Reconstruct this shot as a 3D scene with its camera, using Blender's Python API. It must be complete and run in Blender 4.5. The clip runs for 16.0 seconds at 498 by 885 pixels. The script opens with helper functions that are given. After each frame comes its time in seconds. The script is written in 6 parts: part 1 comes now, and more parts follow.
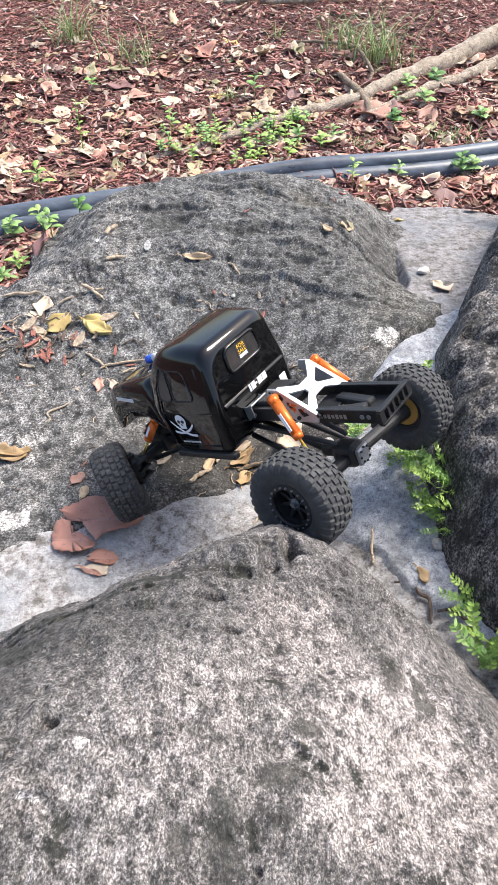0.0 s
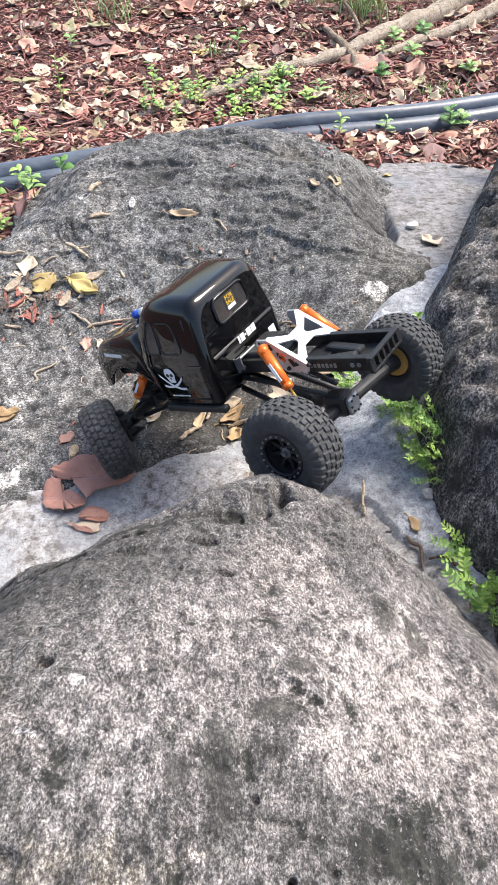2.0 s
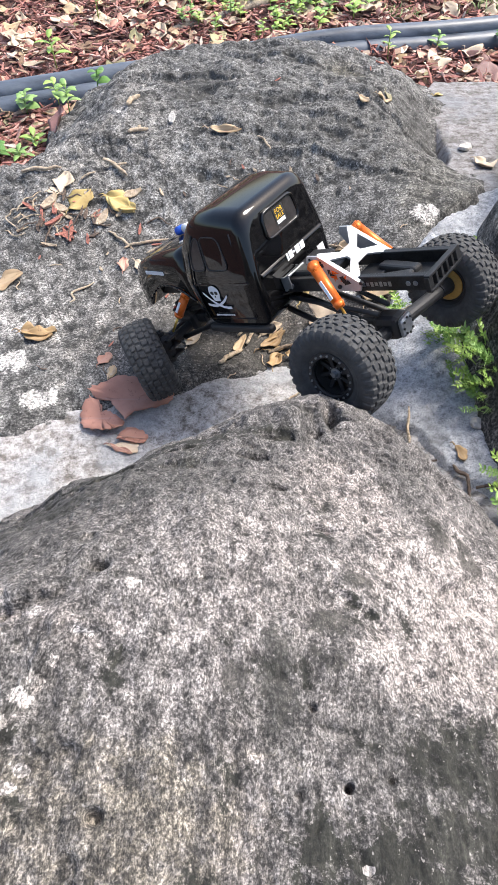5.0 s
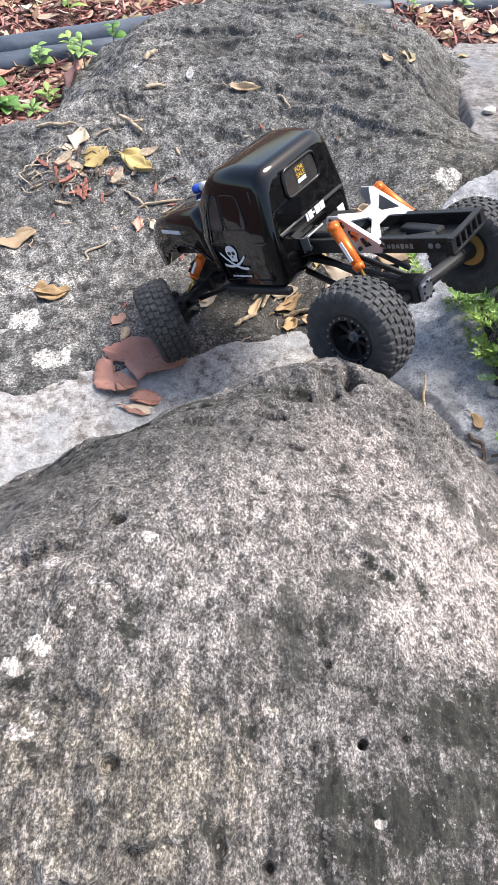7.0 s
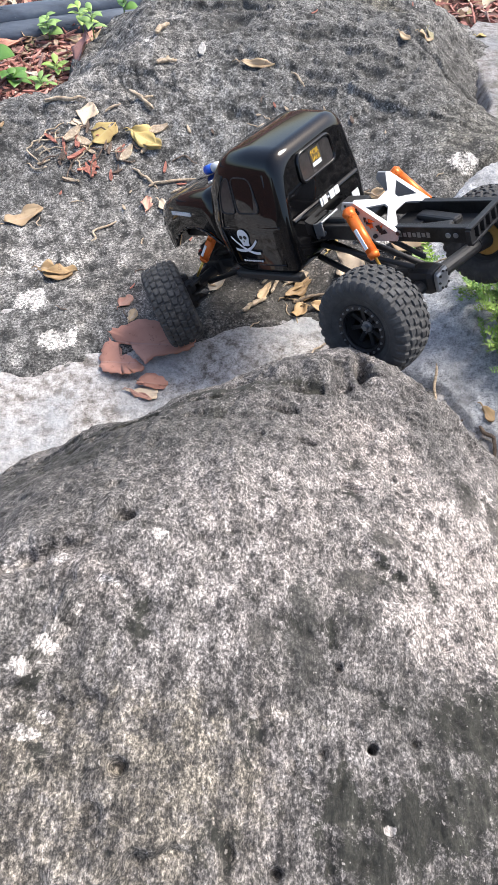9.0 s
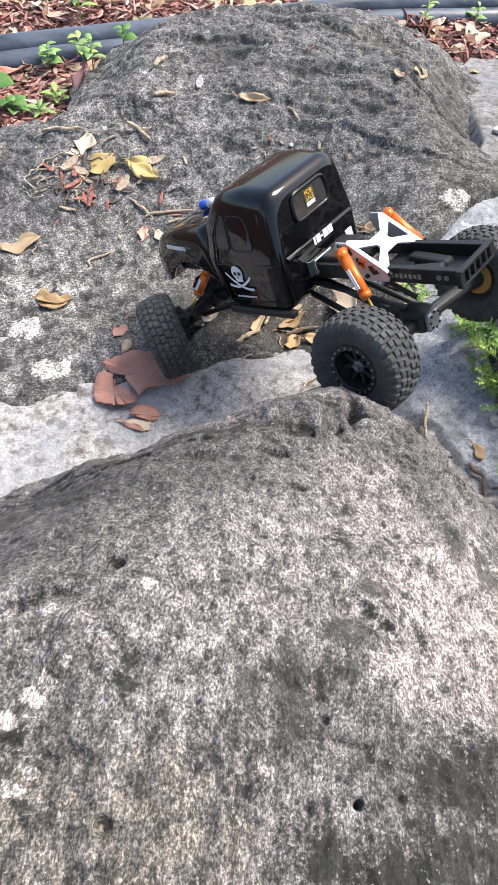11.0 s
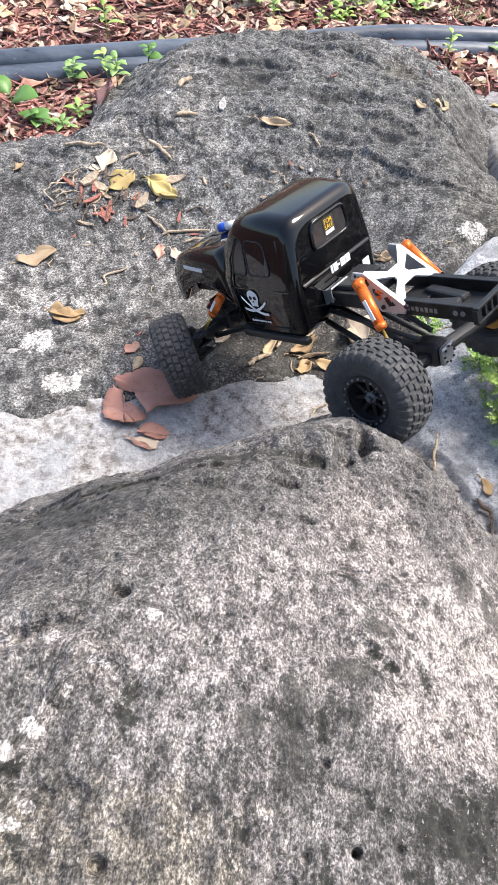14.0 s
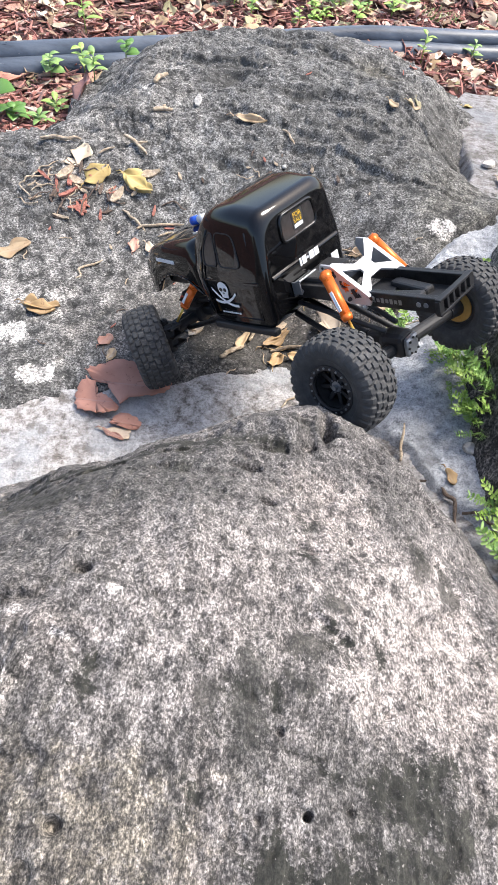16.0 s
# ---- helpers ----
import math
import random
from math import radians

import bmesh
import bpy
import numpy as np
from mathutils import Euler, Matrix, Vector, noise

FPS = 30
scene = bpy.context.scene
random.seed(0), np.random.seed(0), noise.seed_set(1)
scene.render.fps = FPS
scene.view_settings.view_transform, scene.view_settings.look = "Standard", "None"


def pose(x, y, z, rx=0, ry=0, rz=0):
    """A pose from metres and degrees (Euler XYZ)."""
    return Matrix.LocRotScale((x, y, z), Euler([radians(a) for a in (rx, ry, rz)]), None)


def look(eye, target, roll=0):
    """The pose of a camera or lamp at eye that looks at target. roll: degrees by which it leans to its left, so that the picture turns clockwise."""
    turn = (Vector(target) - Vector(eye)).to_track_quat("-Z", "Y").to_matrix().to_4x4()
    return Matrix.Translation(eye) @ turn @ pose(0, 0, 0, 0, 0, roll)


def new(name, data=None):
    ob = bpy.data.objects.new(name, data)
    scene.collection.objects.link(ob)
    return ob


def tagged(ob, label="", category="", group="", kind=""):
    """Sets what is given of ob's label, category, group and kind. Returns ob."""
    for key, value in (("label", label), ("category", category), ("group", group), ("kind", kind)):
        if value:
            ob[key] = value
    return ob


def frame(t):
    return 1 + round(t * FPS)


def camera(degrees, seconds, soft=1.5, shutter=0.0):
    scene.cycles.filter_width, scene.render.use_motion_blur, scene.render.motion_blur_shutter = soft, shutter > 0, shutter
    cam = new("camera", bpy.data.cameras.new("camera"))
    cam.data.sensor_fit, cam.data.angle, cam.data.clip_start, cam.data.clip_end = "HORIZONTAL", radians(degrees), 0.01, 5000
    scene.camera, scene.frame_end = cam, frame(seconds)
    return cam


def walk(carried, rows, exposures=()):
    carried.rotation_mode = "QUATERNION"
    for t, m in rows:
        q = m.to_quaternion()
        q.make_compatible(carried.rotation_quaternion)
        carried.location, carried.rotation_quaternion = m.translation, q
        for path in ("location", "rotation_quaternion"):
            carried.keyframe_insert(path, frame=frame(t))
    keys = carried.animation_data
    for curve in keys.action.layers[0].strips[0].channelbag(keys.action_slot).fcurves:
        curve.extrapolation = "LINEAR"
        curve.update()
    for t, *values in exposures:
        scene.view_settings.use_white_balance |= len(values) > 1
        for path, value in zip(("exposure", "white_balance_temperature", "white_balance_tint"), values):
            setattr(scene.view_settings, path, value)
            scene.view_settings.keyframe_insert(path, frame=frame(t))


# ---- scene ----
cam = camera(38.4, 16.0, soft=1.1)
PATH = [
    (0, (0.0273, 0.0033, 0.8968), (-0.0077, 1.4187, -0.5158), -1.99),
    (0.5, (0.0314, -0.0111, 0.889), (0.0028, 1.4026, -0.5254), -2.11),
    (1, (0.035, -0.0132, 0.8854), (0.0169, 1.3841, -0.5454), -2.09),
    (1.5, (0.032, -0.0122, 0.8817), (0.0212, 1.3648, -0.5686), -2.10),
    (2, (0.0262, -0.0101, 0.8781), (0.0174, 1.3466, -0.5913), -2.17),
    (2.5, (0.0261, -0.014, 0.8722), (0.0123, 1.3219, -0.6162), -2.35),
    (3, (0.0167, -0.0136, 0.8658), (-0.0063, 1.3015, -0.6408), -2.55),
    (3.5, (0.0122, -0.0166, 0.8609), (-0.0232, 1.2779, -0.6632), -2.74),
    (4, (0.0064, -0.0151, 0.8583), (-0.0436, 1.2587, -0.6828), -2.87),
    (4.5, (0.0022, -0.0148, 0.8538), (-0.0617, 1.2377, -0.7042), -2.91),
    (7, (-0.009, -0.0196, 0.8406), (-0.1001, 1.1466, -0.7817), -2.34),
    (7.5, (-0.0111, -0.0199, 0.8387), (-0.1028, 1.1343, -0.7921), -2.09),
    (8, (-0.0135, -0.017, 0.8385), (-0.1056, 1.1253, -0.8006), -1.78),
    (8.5, (-0.0113, -0.0109, 0.8433), (-0.1052, 1.1188, -0.8045), -1.59),
    (9, (-0.0175, -0.0053, 0.8391), (-0.1099, 1.1121, -0.8171), -1.35),
    (11.5, (-0.0161, 0.0142, 0.8561), (-0.0938, 1.1886, -0.761), 0.54),
    (12, (-0.0195, 0.0176, 0.854), (-0.1026, 1.2083, -0.7507), 0.97),
    (12.5, (-0.0179, 0.0171, 0.8528), (-0.1072, 1.2113, -0.749), 1.25),
    (13, (-0.0241, 0.0187, 0.8528), (-0.1153, 1.2098, -0.7512), 1.59),
    (13.5, (-0.0245, 0.0197, 0.8551), (-0.1148, 1.2082, -0.7509), 2.04),
    (14, (-0.0239, 0.0204, 0.8579), (-0.1107, 1.2096, -0.7478), 2.49),
    (14.5, (-0.0267, 0.0147, 0.858), (-0.1056, 1.2076, -0.7454), 3.05),
    (15, (-0.0255, 0.0076, 0.8572), (-0.0948, 1.2025, -0.7452), 3.51),
    (15.5, (-0.0206, 0.0059, 0.8558), (-0.0743, 1.2027, -0.7457), 4.02),
    (16, (-0.0075, 0.0039, 0.8611), (-0.0448, 1.199, -0.7421), 4.63),
]
EXPOSURES = [(0.0, 1.05), (3.5, 1.08), (8.0, 1.0), (12.0, 1.03), (16.0, 1.13)]
walk(cam, [(t, look(eye, target, roll)) for t, eye, target, roll in PATH], EXPOSURES)

# ---- light ----
world = bpy.data.worlds.new("sky")
scene.world = world
world.use_nodes = True
wt = world.node_tree
sky = wt.nodes.new("ShaderNodeTexSky")
sky.sky_type = "NISHITA"
sky.sun_disc = False
sky.sun_elevation = radians(55)
sky.sun_rotation = radians(60)
sky.air_density, sky.dust_density = 1.0, 3.0
wt.nodes["Background"].inputs[1].default_value = 0.15
wt.links.new(sky.outputs[0], wt.nodes["Background"].inputs[0])
sun = new("sun", bpy.data.lights.new("sun", "SUN"))
sun.data.energy, sun.data.angle, sun.data.color = 2.6, radians(22), (1.0, 0.955, 0.89)
sun.matrix_world = look((1.5, 1.45, 2.5), (0, 0.6, 0))


# ---- noise and height helpers ----
NOISE_TABLES = {}


def gnoise(x, y, seed):
    """Gradient noise on arrays, about -1 to 1."""
    if seed not in NOISE_TABLES:
        rs = np.random.RandomState(seed)
        ang = rs.rand(256) * 2 * np.pi
        NOISE_TABLES[seed] = (np.concatenate([rs.permutation(256)] * 3), np.cos(ang), np.sin(ang))
    perm, gx, gy = NOISE_TABLES[seed]
    xi, yi = np.floor(x).astype(int), np.floor(y).astype(int)
    xf, yf = x - xi, y - yi
    u, v = xf * xf * xf * (xf * (xf * 6 - 15) + 10), yf * yf * yf * (yf * (yf * 6 - 15) + 10)

    def corner(dx, dy):
        h = perm[perm[(xi + dx) & 255] + ((yi + dy) & 255)]
        return gx[h] * (xf - dx) + gy[h] * (yf - dy)
    low = corner(0, 0) * (1 - u) + corner(1, 0) * u
    high = corner(0, 1) * (1 - u) + corner(1, 1) * u
    return (low * (1 - v) + high * v) * 1.5


def fbm(x, y, freq, octaves, seed, gain=0.5):
    total, amp = 0.0, 1.0
    for k in range(octaves):
        total = total + amp * gnoise(x * freq + 17.3 * k, y * freq - 9.1 * k, seed + k)
        freq, amp = freq * 2.03, amp * gain
    return total


def ss(a, b, x):
    t = np.clip((np.asarray(x, float) - a) / (b - a), 0, 1)
    return t * t * (3 - 2 * t)


def softmin(planes, x, y, tau=0.014):
    h = np.array([a + b * x + c * y for a, b, c in planes])
    m = h.min(0)
    return m - tau * np.log(np.exp(-(h - m) / tau).sum(0))


def inside(x, y, outline):
    """Signed distance to a closed outline in plan, positive inside."""
    best = np.full(np.shape(x), 9e9)
    odd = np.zeros(np.shape(x), bool)
    for (x0, y0), (x1, y1) in zip(outline, outline[1:] + outline[:1]):
        ex, ey = x1 - x0, y1 - y0
        t = np.clip(((x - x0) * ex + (y - y0) * ey) / (ex * ex + ey * ey), 0, 1)
        best = np.minimum(best, np.hypot(x - x0 - t * ex, y - y0 - t * ey))
        cross = ((y0 > y) != (y1 > y)) & (x < (x1 - x0) * (y - y0) / ((y1 - y0) if y1 != y0 else 1e-9) + x0)
        odd ^= cross
    return np.where(odd, best, -best)


def dent(x, y, cx, cy, rx, ry, depth):
    return -depth * np.exp(-(((x - cx) / rx) ** 2 + ((y - cy) / ry) ** 2) ** 1.5)


def ledge(x, y, line, height, run, seed):
    """A small broken step along a line in plan, rising on its far side and fading beyond."""
    px, py = [p[0] for p in line], [p[1] for p in line]
    d = y - np.interp(x, px, py) + 0.010 * fbm(x, y, 28, 3, seed)
    fade = ss(px[0] - 0.02, px[0] + 0.02, x) * (1 - ss(px[-1] - 0.02, px[-1] + 0.02, x))
    return height * fade * (ss(0.0, 0.006, d) * np.exp(-np.maximum(d, 0) / run) - 0.45 * np.exp(-(np.minimum(d, 0) / 0.012) ** 2) * (d < 0))


# ---- heights of the ground, the mortar and the boulders ----
def ground_z(x, y):
    near = np.exp(-((x / 4) ** 2 + ((y - 2) / 4) ** 2))
    return 0.03 + near * (0.018 * fbm(x, y, 2.2, 3, 11) + 0.006 * fbm(x, y, 14, 3, 15)) + 0.05 * ss(1.9, 3.4, y) * near


NEAR_FACES = [(0.766, 0.807, -0.865), (0.431, -0.326, -0.01), (0.499, -0.554, -0.305), (1.073, -1.325, -1.44), (0.895, 0.626, -1.286),
              (0.578, 0.093, -0.555), (0.801, -1.402, -0.711), (1.05, 1.7, 0.0), (1.0, 0.1, 1.6)]


def near_z(x, y):
    wx, wy = x + 0.008 * gnoise(x * 14, y * 14, 41), y + 0.008 * gnoise(x * 14, y * 14, 42)
    z = softmin(NEAR_FACES, wx, wy)
    z = z + 0.011 * np.exp(-(((x - 0.035) / 0.075) ** 2 + ((y - 0.44) / 0.055) ** 2))
    z = z + 0.005 * fbm(x, y, 11, 3, 21) + 0.0018 * fbm(x, y * 0.6, 58, 3, 25, 0.65)
    step = np.minimum(-0.095 + 0.035 * fbm(x, y, 9, 3, 36) - x, 0.170 + 0.03 * fbm(x, y, 11, 3, 38) - y)
    z = z - 0.010 * ss(0.0, 0.045, step)
    z = z + 0.0007 * fbm(x, y * 0.6, 170, 2, 27, 0.7) + 0.0018 * gnoise(x * 30, y * 24, 29)
    z = z - 0.0016 * ss(0.30, 0.62, fbm(x, y * 0.8, 95, 2, 35)) * ss(-0.5, 0.2, fbm(x, y, 9, 2, 37))
    z = z - 0.0045 * ss(0.18, 0.45, fbm(x * 0.7, y, 34, 3, 39)) * ss(0.30, 0.36, y)
    z = z + ledge(x, y, [(-0.20, 0.148), (-0.174, 0.155), (-0.161, 0.167), (-0.136, 0.170), (-0.129, 0.180)], 0.008, 0.035, 301)
    z = z + ledge(x, y, [(-0.19, 0.080), (-0.149, 0.096), (-0.137, 0.111), (-0.131, 0.127), (-0.120, 0.142), (-0.108, 0.152)], 0.009, 0.03, 305)
    z = z + ledge(x, y, [(-0.20, 0.045), (-0.150, 0.060), (-0.132, 0.074), (-0.110, 0.090)], 0.005, 0.025, 309)
    z = z + ledge(x, y, [(-0.11, 0.002), (-0.094, 0.008), (-0.075, 0.017), (-0.055, 0.020)], 0.008, 0.02, 313)
    z = z + ledge(x, y, [(0.030, 0.196), (0.052, 0.194), (0.066, 0.188), (0.085, 0.176)], 0.004, 0.03, 317) + ledge(x, y, [(0.10, 0.205), (0.13, 0.235), (0.17, 0.262)], 0.004, 0.03, 321)
    z = z + ledge(x, y, [(-0.09, 0.335), (-0.03, 0.318), (0.02, 0.302), (0.05, 0.306)], 0.002, 0.03, 325)
    z = z + dent(x, y, 0.050, 0.425, 0.006, 0.030, 0.018) + dent(x, y, 0.021, 0.122, 0.0028, 0.0025, 0.008) + dent(x, y, -0.035, 0.024, 0.004, 0.006, 0.008) + dent(x, y, -0.011, 0.016, 0.003, 0.003, 0.010)
    z = z + dent(x, y, 0.034, 0.262, 0.010, 0.0030, 0.008) + dent(x, y, 0.0, 0.296, 0.008, 0.0035, 0.010) + dent(x, y, -0.016, 0.335, 0.012, 0.004, 0.012)
    z = z + dent(x, y, 0.033, 0.395, 0.010, 0.026, 0.014) + dent(x, y, 0.012, 0.372, 0.030, 0.006, 0.007) - dent(x, y, 0.012, 0.405, 0.014, 0.014, 0.008)
    pit = fbm(x, y, 42, 2, 31)
    z = z - 0.0028 * ss(0.45, 0.85, pit) - 0.0010 * ss(0.25, 0.7, fbm(x, y, 150, 2, 33))
    z = z + dent(x, y, -0.113, 0.200, 0.0062, 0.0045, 0.016) + dent(x, y, 0.040, 0.080, 0.0024, 0.0026, 0.016)
    z = z + dent(x, y, 0.066, 0.086, 0.0026, 0.0024, 0.006) + dent(x, y, 0.011, 0.074, 0.0024, 0.0022, 0.006) + dent(x, y, 0.092, 0.148, 0.003, 0.0035, 0.005)
    z = z + dent(x, y, -0.092, 0.055, 0.005, 0.004, 0.010) + dent(x, y, 0.055, 0.425, 0.006, 0.018, 0.010)
    z = z + dent(x, y, -0.19, 0.16, 0.04, 0.012, 0.008) + dent(x, y, 0.155, 0.36, 0.006, 0.02, 0.006)
    return z


BACK_OUTLINE = [(-0.86, 0.70), (-0.72, 0.60), (-0.40, 0.60), (-0.297, 0.604), (-0.25, 0.635), (-0.18, 0.66), (-0.10, 0.69), (0.02, 0.71), (0.06, 0.69), (0.125, 0.725), (0.194, 0.84),
                (0.25, 0.95), (0.355, 1.045), (0.375, 1.13), (0.365, 1.28), (0.385, 1.45), (0.335, 1.60), (0.15, 1.70), (0.0, 1.73),
                (-0.16, 1.72), (-0.30, 1.66), (-0.42, 1.60), (-0.475, 1.47), (-0.475, 1.34), (-0.56, 1.30), (-0.74, 1.24), (-0.88, 1.08), (-0.92, 0.88)]


def back_z(x, y):
    wx, wy = x + 0.014 * fbm(x, y, 9, 3, 51), y + 0.014 * fbm(x, y, 9, 3, 55)
    d = inside(wx, wy, BACK_OUTLINE)
    top = 0.089 + 0.102 * ss(0.86, 1.28, y + 0.10 * x) + 0.018 * np.exp(-((x / 0.25) ** 2 + ((y - 1.42) / 0.2) ** 2))
    top = top + 0.072 * ss(-0.02, 0.24, x) * ss(0.62, 0.8, y) * (1 - ss(1.0, 1.25, y))
    edge = ss(0.95, 1.25, y)
    top = top - edge * 0.11 * (1 - ss(0.0, 0.20, d)) - 0.006 * (1 - ss(0.0, 0.03, d)) - 1.2 * np.maximum(0, 0.004 - d) * (1 + 2 * edge)
    top = top - 0.13 * ss(-0.64, -0.92, x + 0.06 * fbm(x, y, 5, 2, 63))
    z = top + 0.005 * fbm(x, y, 9, 3, 61) + 0.0032 * fbm(x * 0.8, y, 32, 4, 65, 0.62) * (0.4 + 0.6 * ss(0.9, 1.2, y))
    z = z - 0.006 * ss(0.30, 0.75, fbm(x * 0.7, y, 20, 2, 67)) * ss(0.95, 1.2, y) - 0.0025 * ss(0.35, 0.8, fbm(x, y, 70, 2, 69))
    dome = ss(0.98, 1.16, y)
    warp = y + 0.05 * fbm(x, y, 6, 3, 85)
    saw = (warp * 15.0 + 0.8 * fbm(x, y, 3, 2, 87)) % 1.0
    z = z + dome * (0.0035 * (saw - ss(0.80, 1.0, saw)) * ss(-0.25, 0.35, fbm(x, y, 7, 2, 89)))
    z = z - dome * 0.006 * ss(0.46, 0.72, fbm(x * 0.45, y, 22, 2, 93)) + dome * 0.006 * (0.4 - np.abs(fbm(x * 0.5, y * 1.2, 11, 2, 99))) - dome * 0.004 * ss(0.3, 0.7, fbm(x, y, 55, 2, 97))
    z = z + dent(x, y, 0.07, 1.29, 0.055, 0.012, 0.016) + dent(x, y, -0.02, 1.30, 0.03, 0.010, 0.010) + dent(x, y, -0.148, 1.352, 0.04, 0.045, 0.005) + dent(x, y, 0.11, 1.19, 0.02, 0.012, 0.012)
    z = z - dent(x, y, -0.09, 1.415, 0.030, 0.020, 0.014)
    z = z + ledge(x, y, [(-0.303, 1.377), (-0.277, 1.393), (-0.207, 1.39), (-0.118, 1.385), (-0.06, 1.36)], 0.0066, 0.05, 201) + ledge(x, y, [(-0.042, 1.276), (0.012, 1.291), (0.096, 1.261)], 0.0083, 0.04, 205)
    z = z + ledge(x, y, [(0.045, 1.239), (0.109, 1.237), (0.16, 1.208)], 0.0077, 0.04, 209) + ledge(x, y, [(0.02, 1.161), (0.081, 1.145), (0.145, 1.079)], 0.0066, 0.05, 213)
    z = z + ledge(x, y, [(-0.14, 1.25), (-0.052, 1.21), (0.029, 1.188)], 0.0050, 0.05, 217) + ledge(x, y, [(0.15, 1.32), (0.22, 1.26), (0.30, 1.20)], 0.0072, 0.05, 221)
    z = z + ledge(x, y, [(-0.10, 1.47), (0.0, 1.46), (0.10, 1.42)], 0.0066, 0.05, 225) + ledge(x, y, [(-0.36, 1.22), (-0.28, 1.20), (-0.20, 1.14)], 0.0044, 0.05, 229)
    z = z + ledge(x, y, [(0.13, 1.10), (0.20, 1.06), (0.28, 1.04)], 0.0055, 0.05, 233)
    z = z + dent(x, y, 0.155, 1.43, 0.05, 0.05, 0.02) + dent(x, y, -0.03, 1.5, 0.07, 0.012, 0.012) + dent(x, y, 0.03, 0.76, 0.1, 0.05, 0.012)
    return z


RIGHT_FACES = [(-0.66, 3.0, 0.12), (0.75, 4.0, -2.0), (0.22, 0.45, -0.10), (0.95, 0.1, -0.55), (-0.9, 0.5, 3.2), (1.6, -1.4, 0.0)]


def right_z(x, y):
    wx, wy = x + 0.012 * gnoise(x * 10, y * 10, 71), y + 0.012 * gnoise(x * 10, y * 10, 72)
    z = softmin(RIGHT_FACES, wx, wy, 0.02)
    z = z + 0.014 * fbm(x, y, 10, 3, 75) + 0.008 * fbm(x, y, 36, 4, 78, 0.6) - 0.016 * ss(0.3, 0.65, fbm(x, y, 26, 2, 81))
    return z


def mortar_z(x, y):
    z = 0.084 + 0.079 * ss(0.03, 0.26, x) - 0.17 * np.maximum(0, y - 1.05) - 0.06 * np.maximum(0, -x - 0.5) - 0.7 * np.maximum(0, -x - 0.66 + 0.08 * fbm(x, y, 4, 2, 96))
    z = z + 0.03 * ss(0.5, 0.38, y) * ss(0.1, 0.2, x)
    return z + 0.003 * fbm(x, y, 9, 3, 91) + 0.0012 * fbm(x, y, 60, 3, 95)


SLAB_OUTLINE = [(0.072, 0.648), (0.10, 0.70), (0.16, 0.79), (0.21, 0.90), (0.30, 1.03), (0.42, 1.08), (0.6, 1.0), (0.6, 0.38), (0.30, 0.36), (0.25, 0.40),
                (0.215, 0.47), (0.17, 0.55), (0.115, 0.61)]


def slab_z(x, y):
    wx, wy = x + 0.006 * fbm(x, y, 22, 2, 101), y + 0.006 * fbm(x, y, 22, 2, 103)
    d = inside(wx, wy, SLAB_OUTLINE)
    z = mortar_z(x, y) + 0.008 - 0.009 * (1 - ss(0.0, 0.012, d)) - 2.5 * np.maximum(0, -d)
    return z + 0.0018 * fbm(x, y, 45, 3, 107, 0.6) - 0.0016 * ss(0.3, 0.7, fbm(x, y, 120, 2, 109))


def tops(x, y):
    """The highest solid surface at places in plan."""
    x, y = np.asarray(x, float), np.asarray(y, float)
    return np.max([f(x, y) for f in (ground_z, near_z, back_z, right_z, mortar_z_limited, slab_z)], 0)


def top_z(x, y):
    return float(tops([x], [y])[0])


def mortar_z_limited(x, y):
    d = inside(x, y, MORTAR_OUTLINE)
    return mortar_z(x, y) - 2.0 * np.maximum(0, 0.02 - d)


MORTAR_OUTLINE = [(-0.95, 0.30), (-0.95, 0.72), (-0.2, 0.75), (0.1, 0.75), (0.2, 0.95), (0.30, 1.20), (0.30, 1.56), (0.35, 1.66), (0.50, 1.66),
                  (0.64, 1.56), (0.8, 1.2), (0.7, 0.3)]


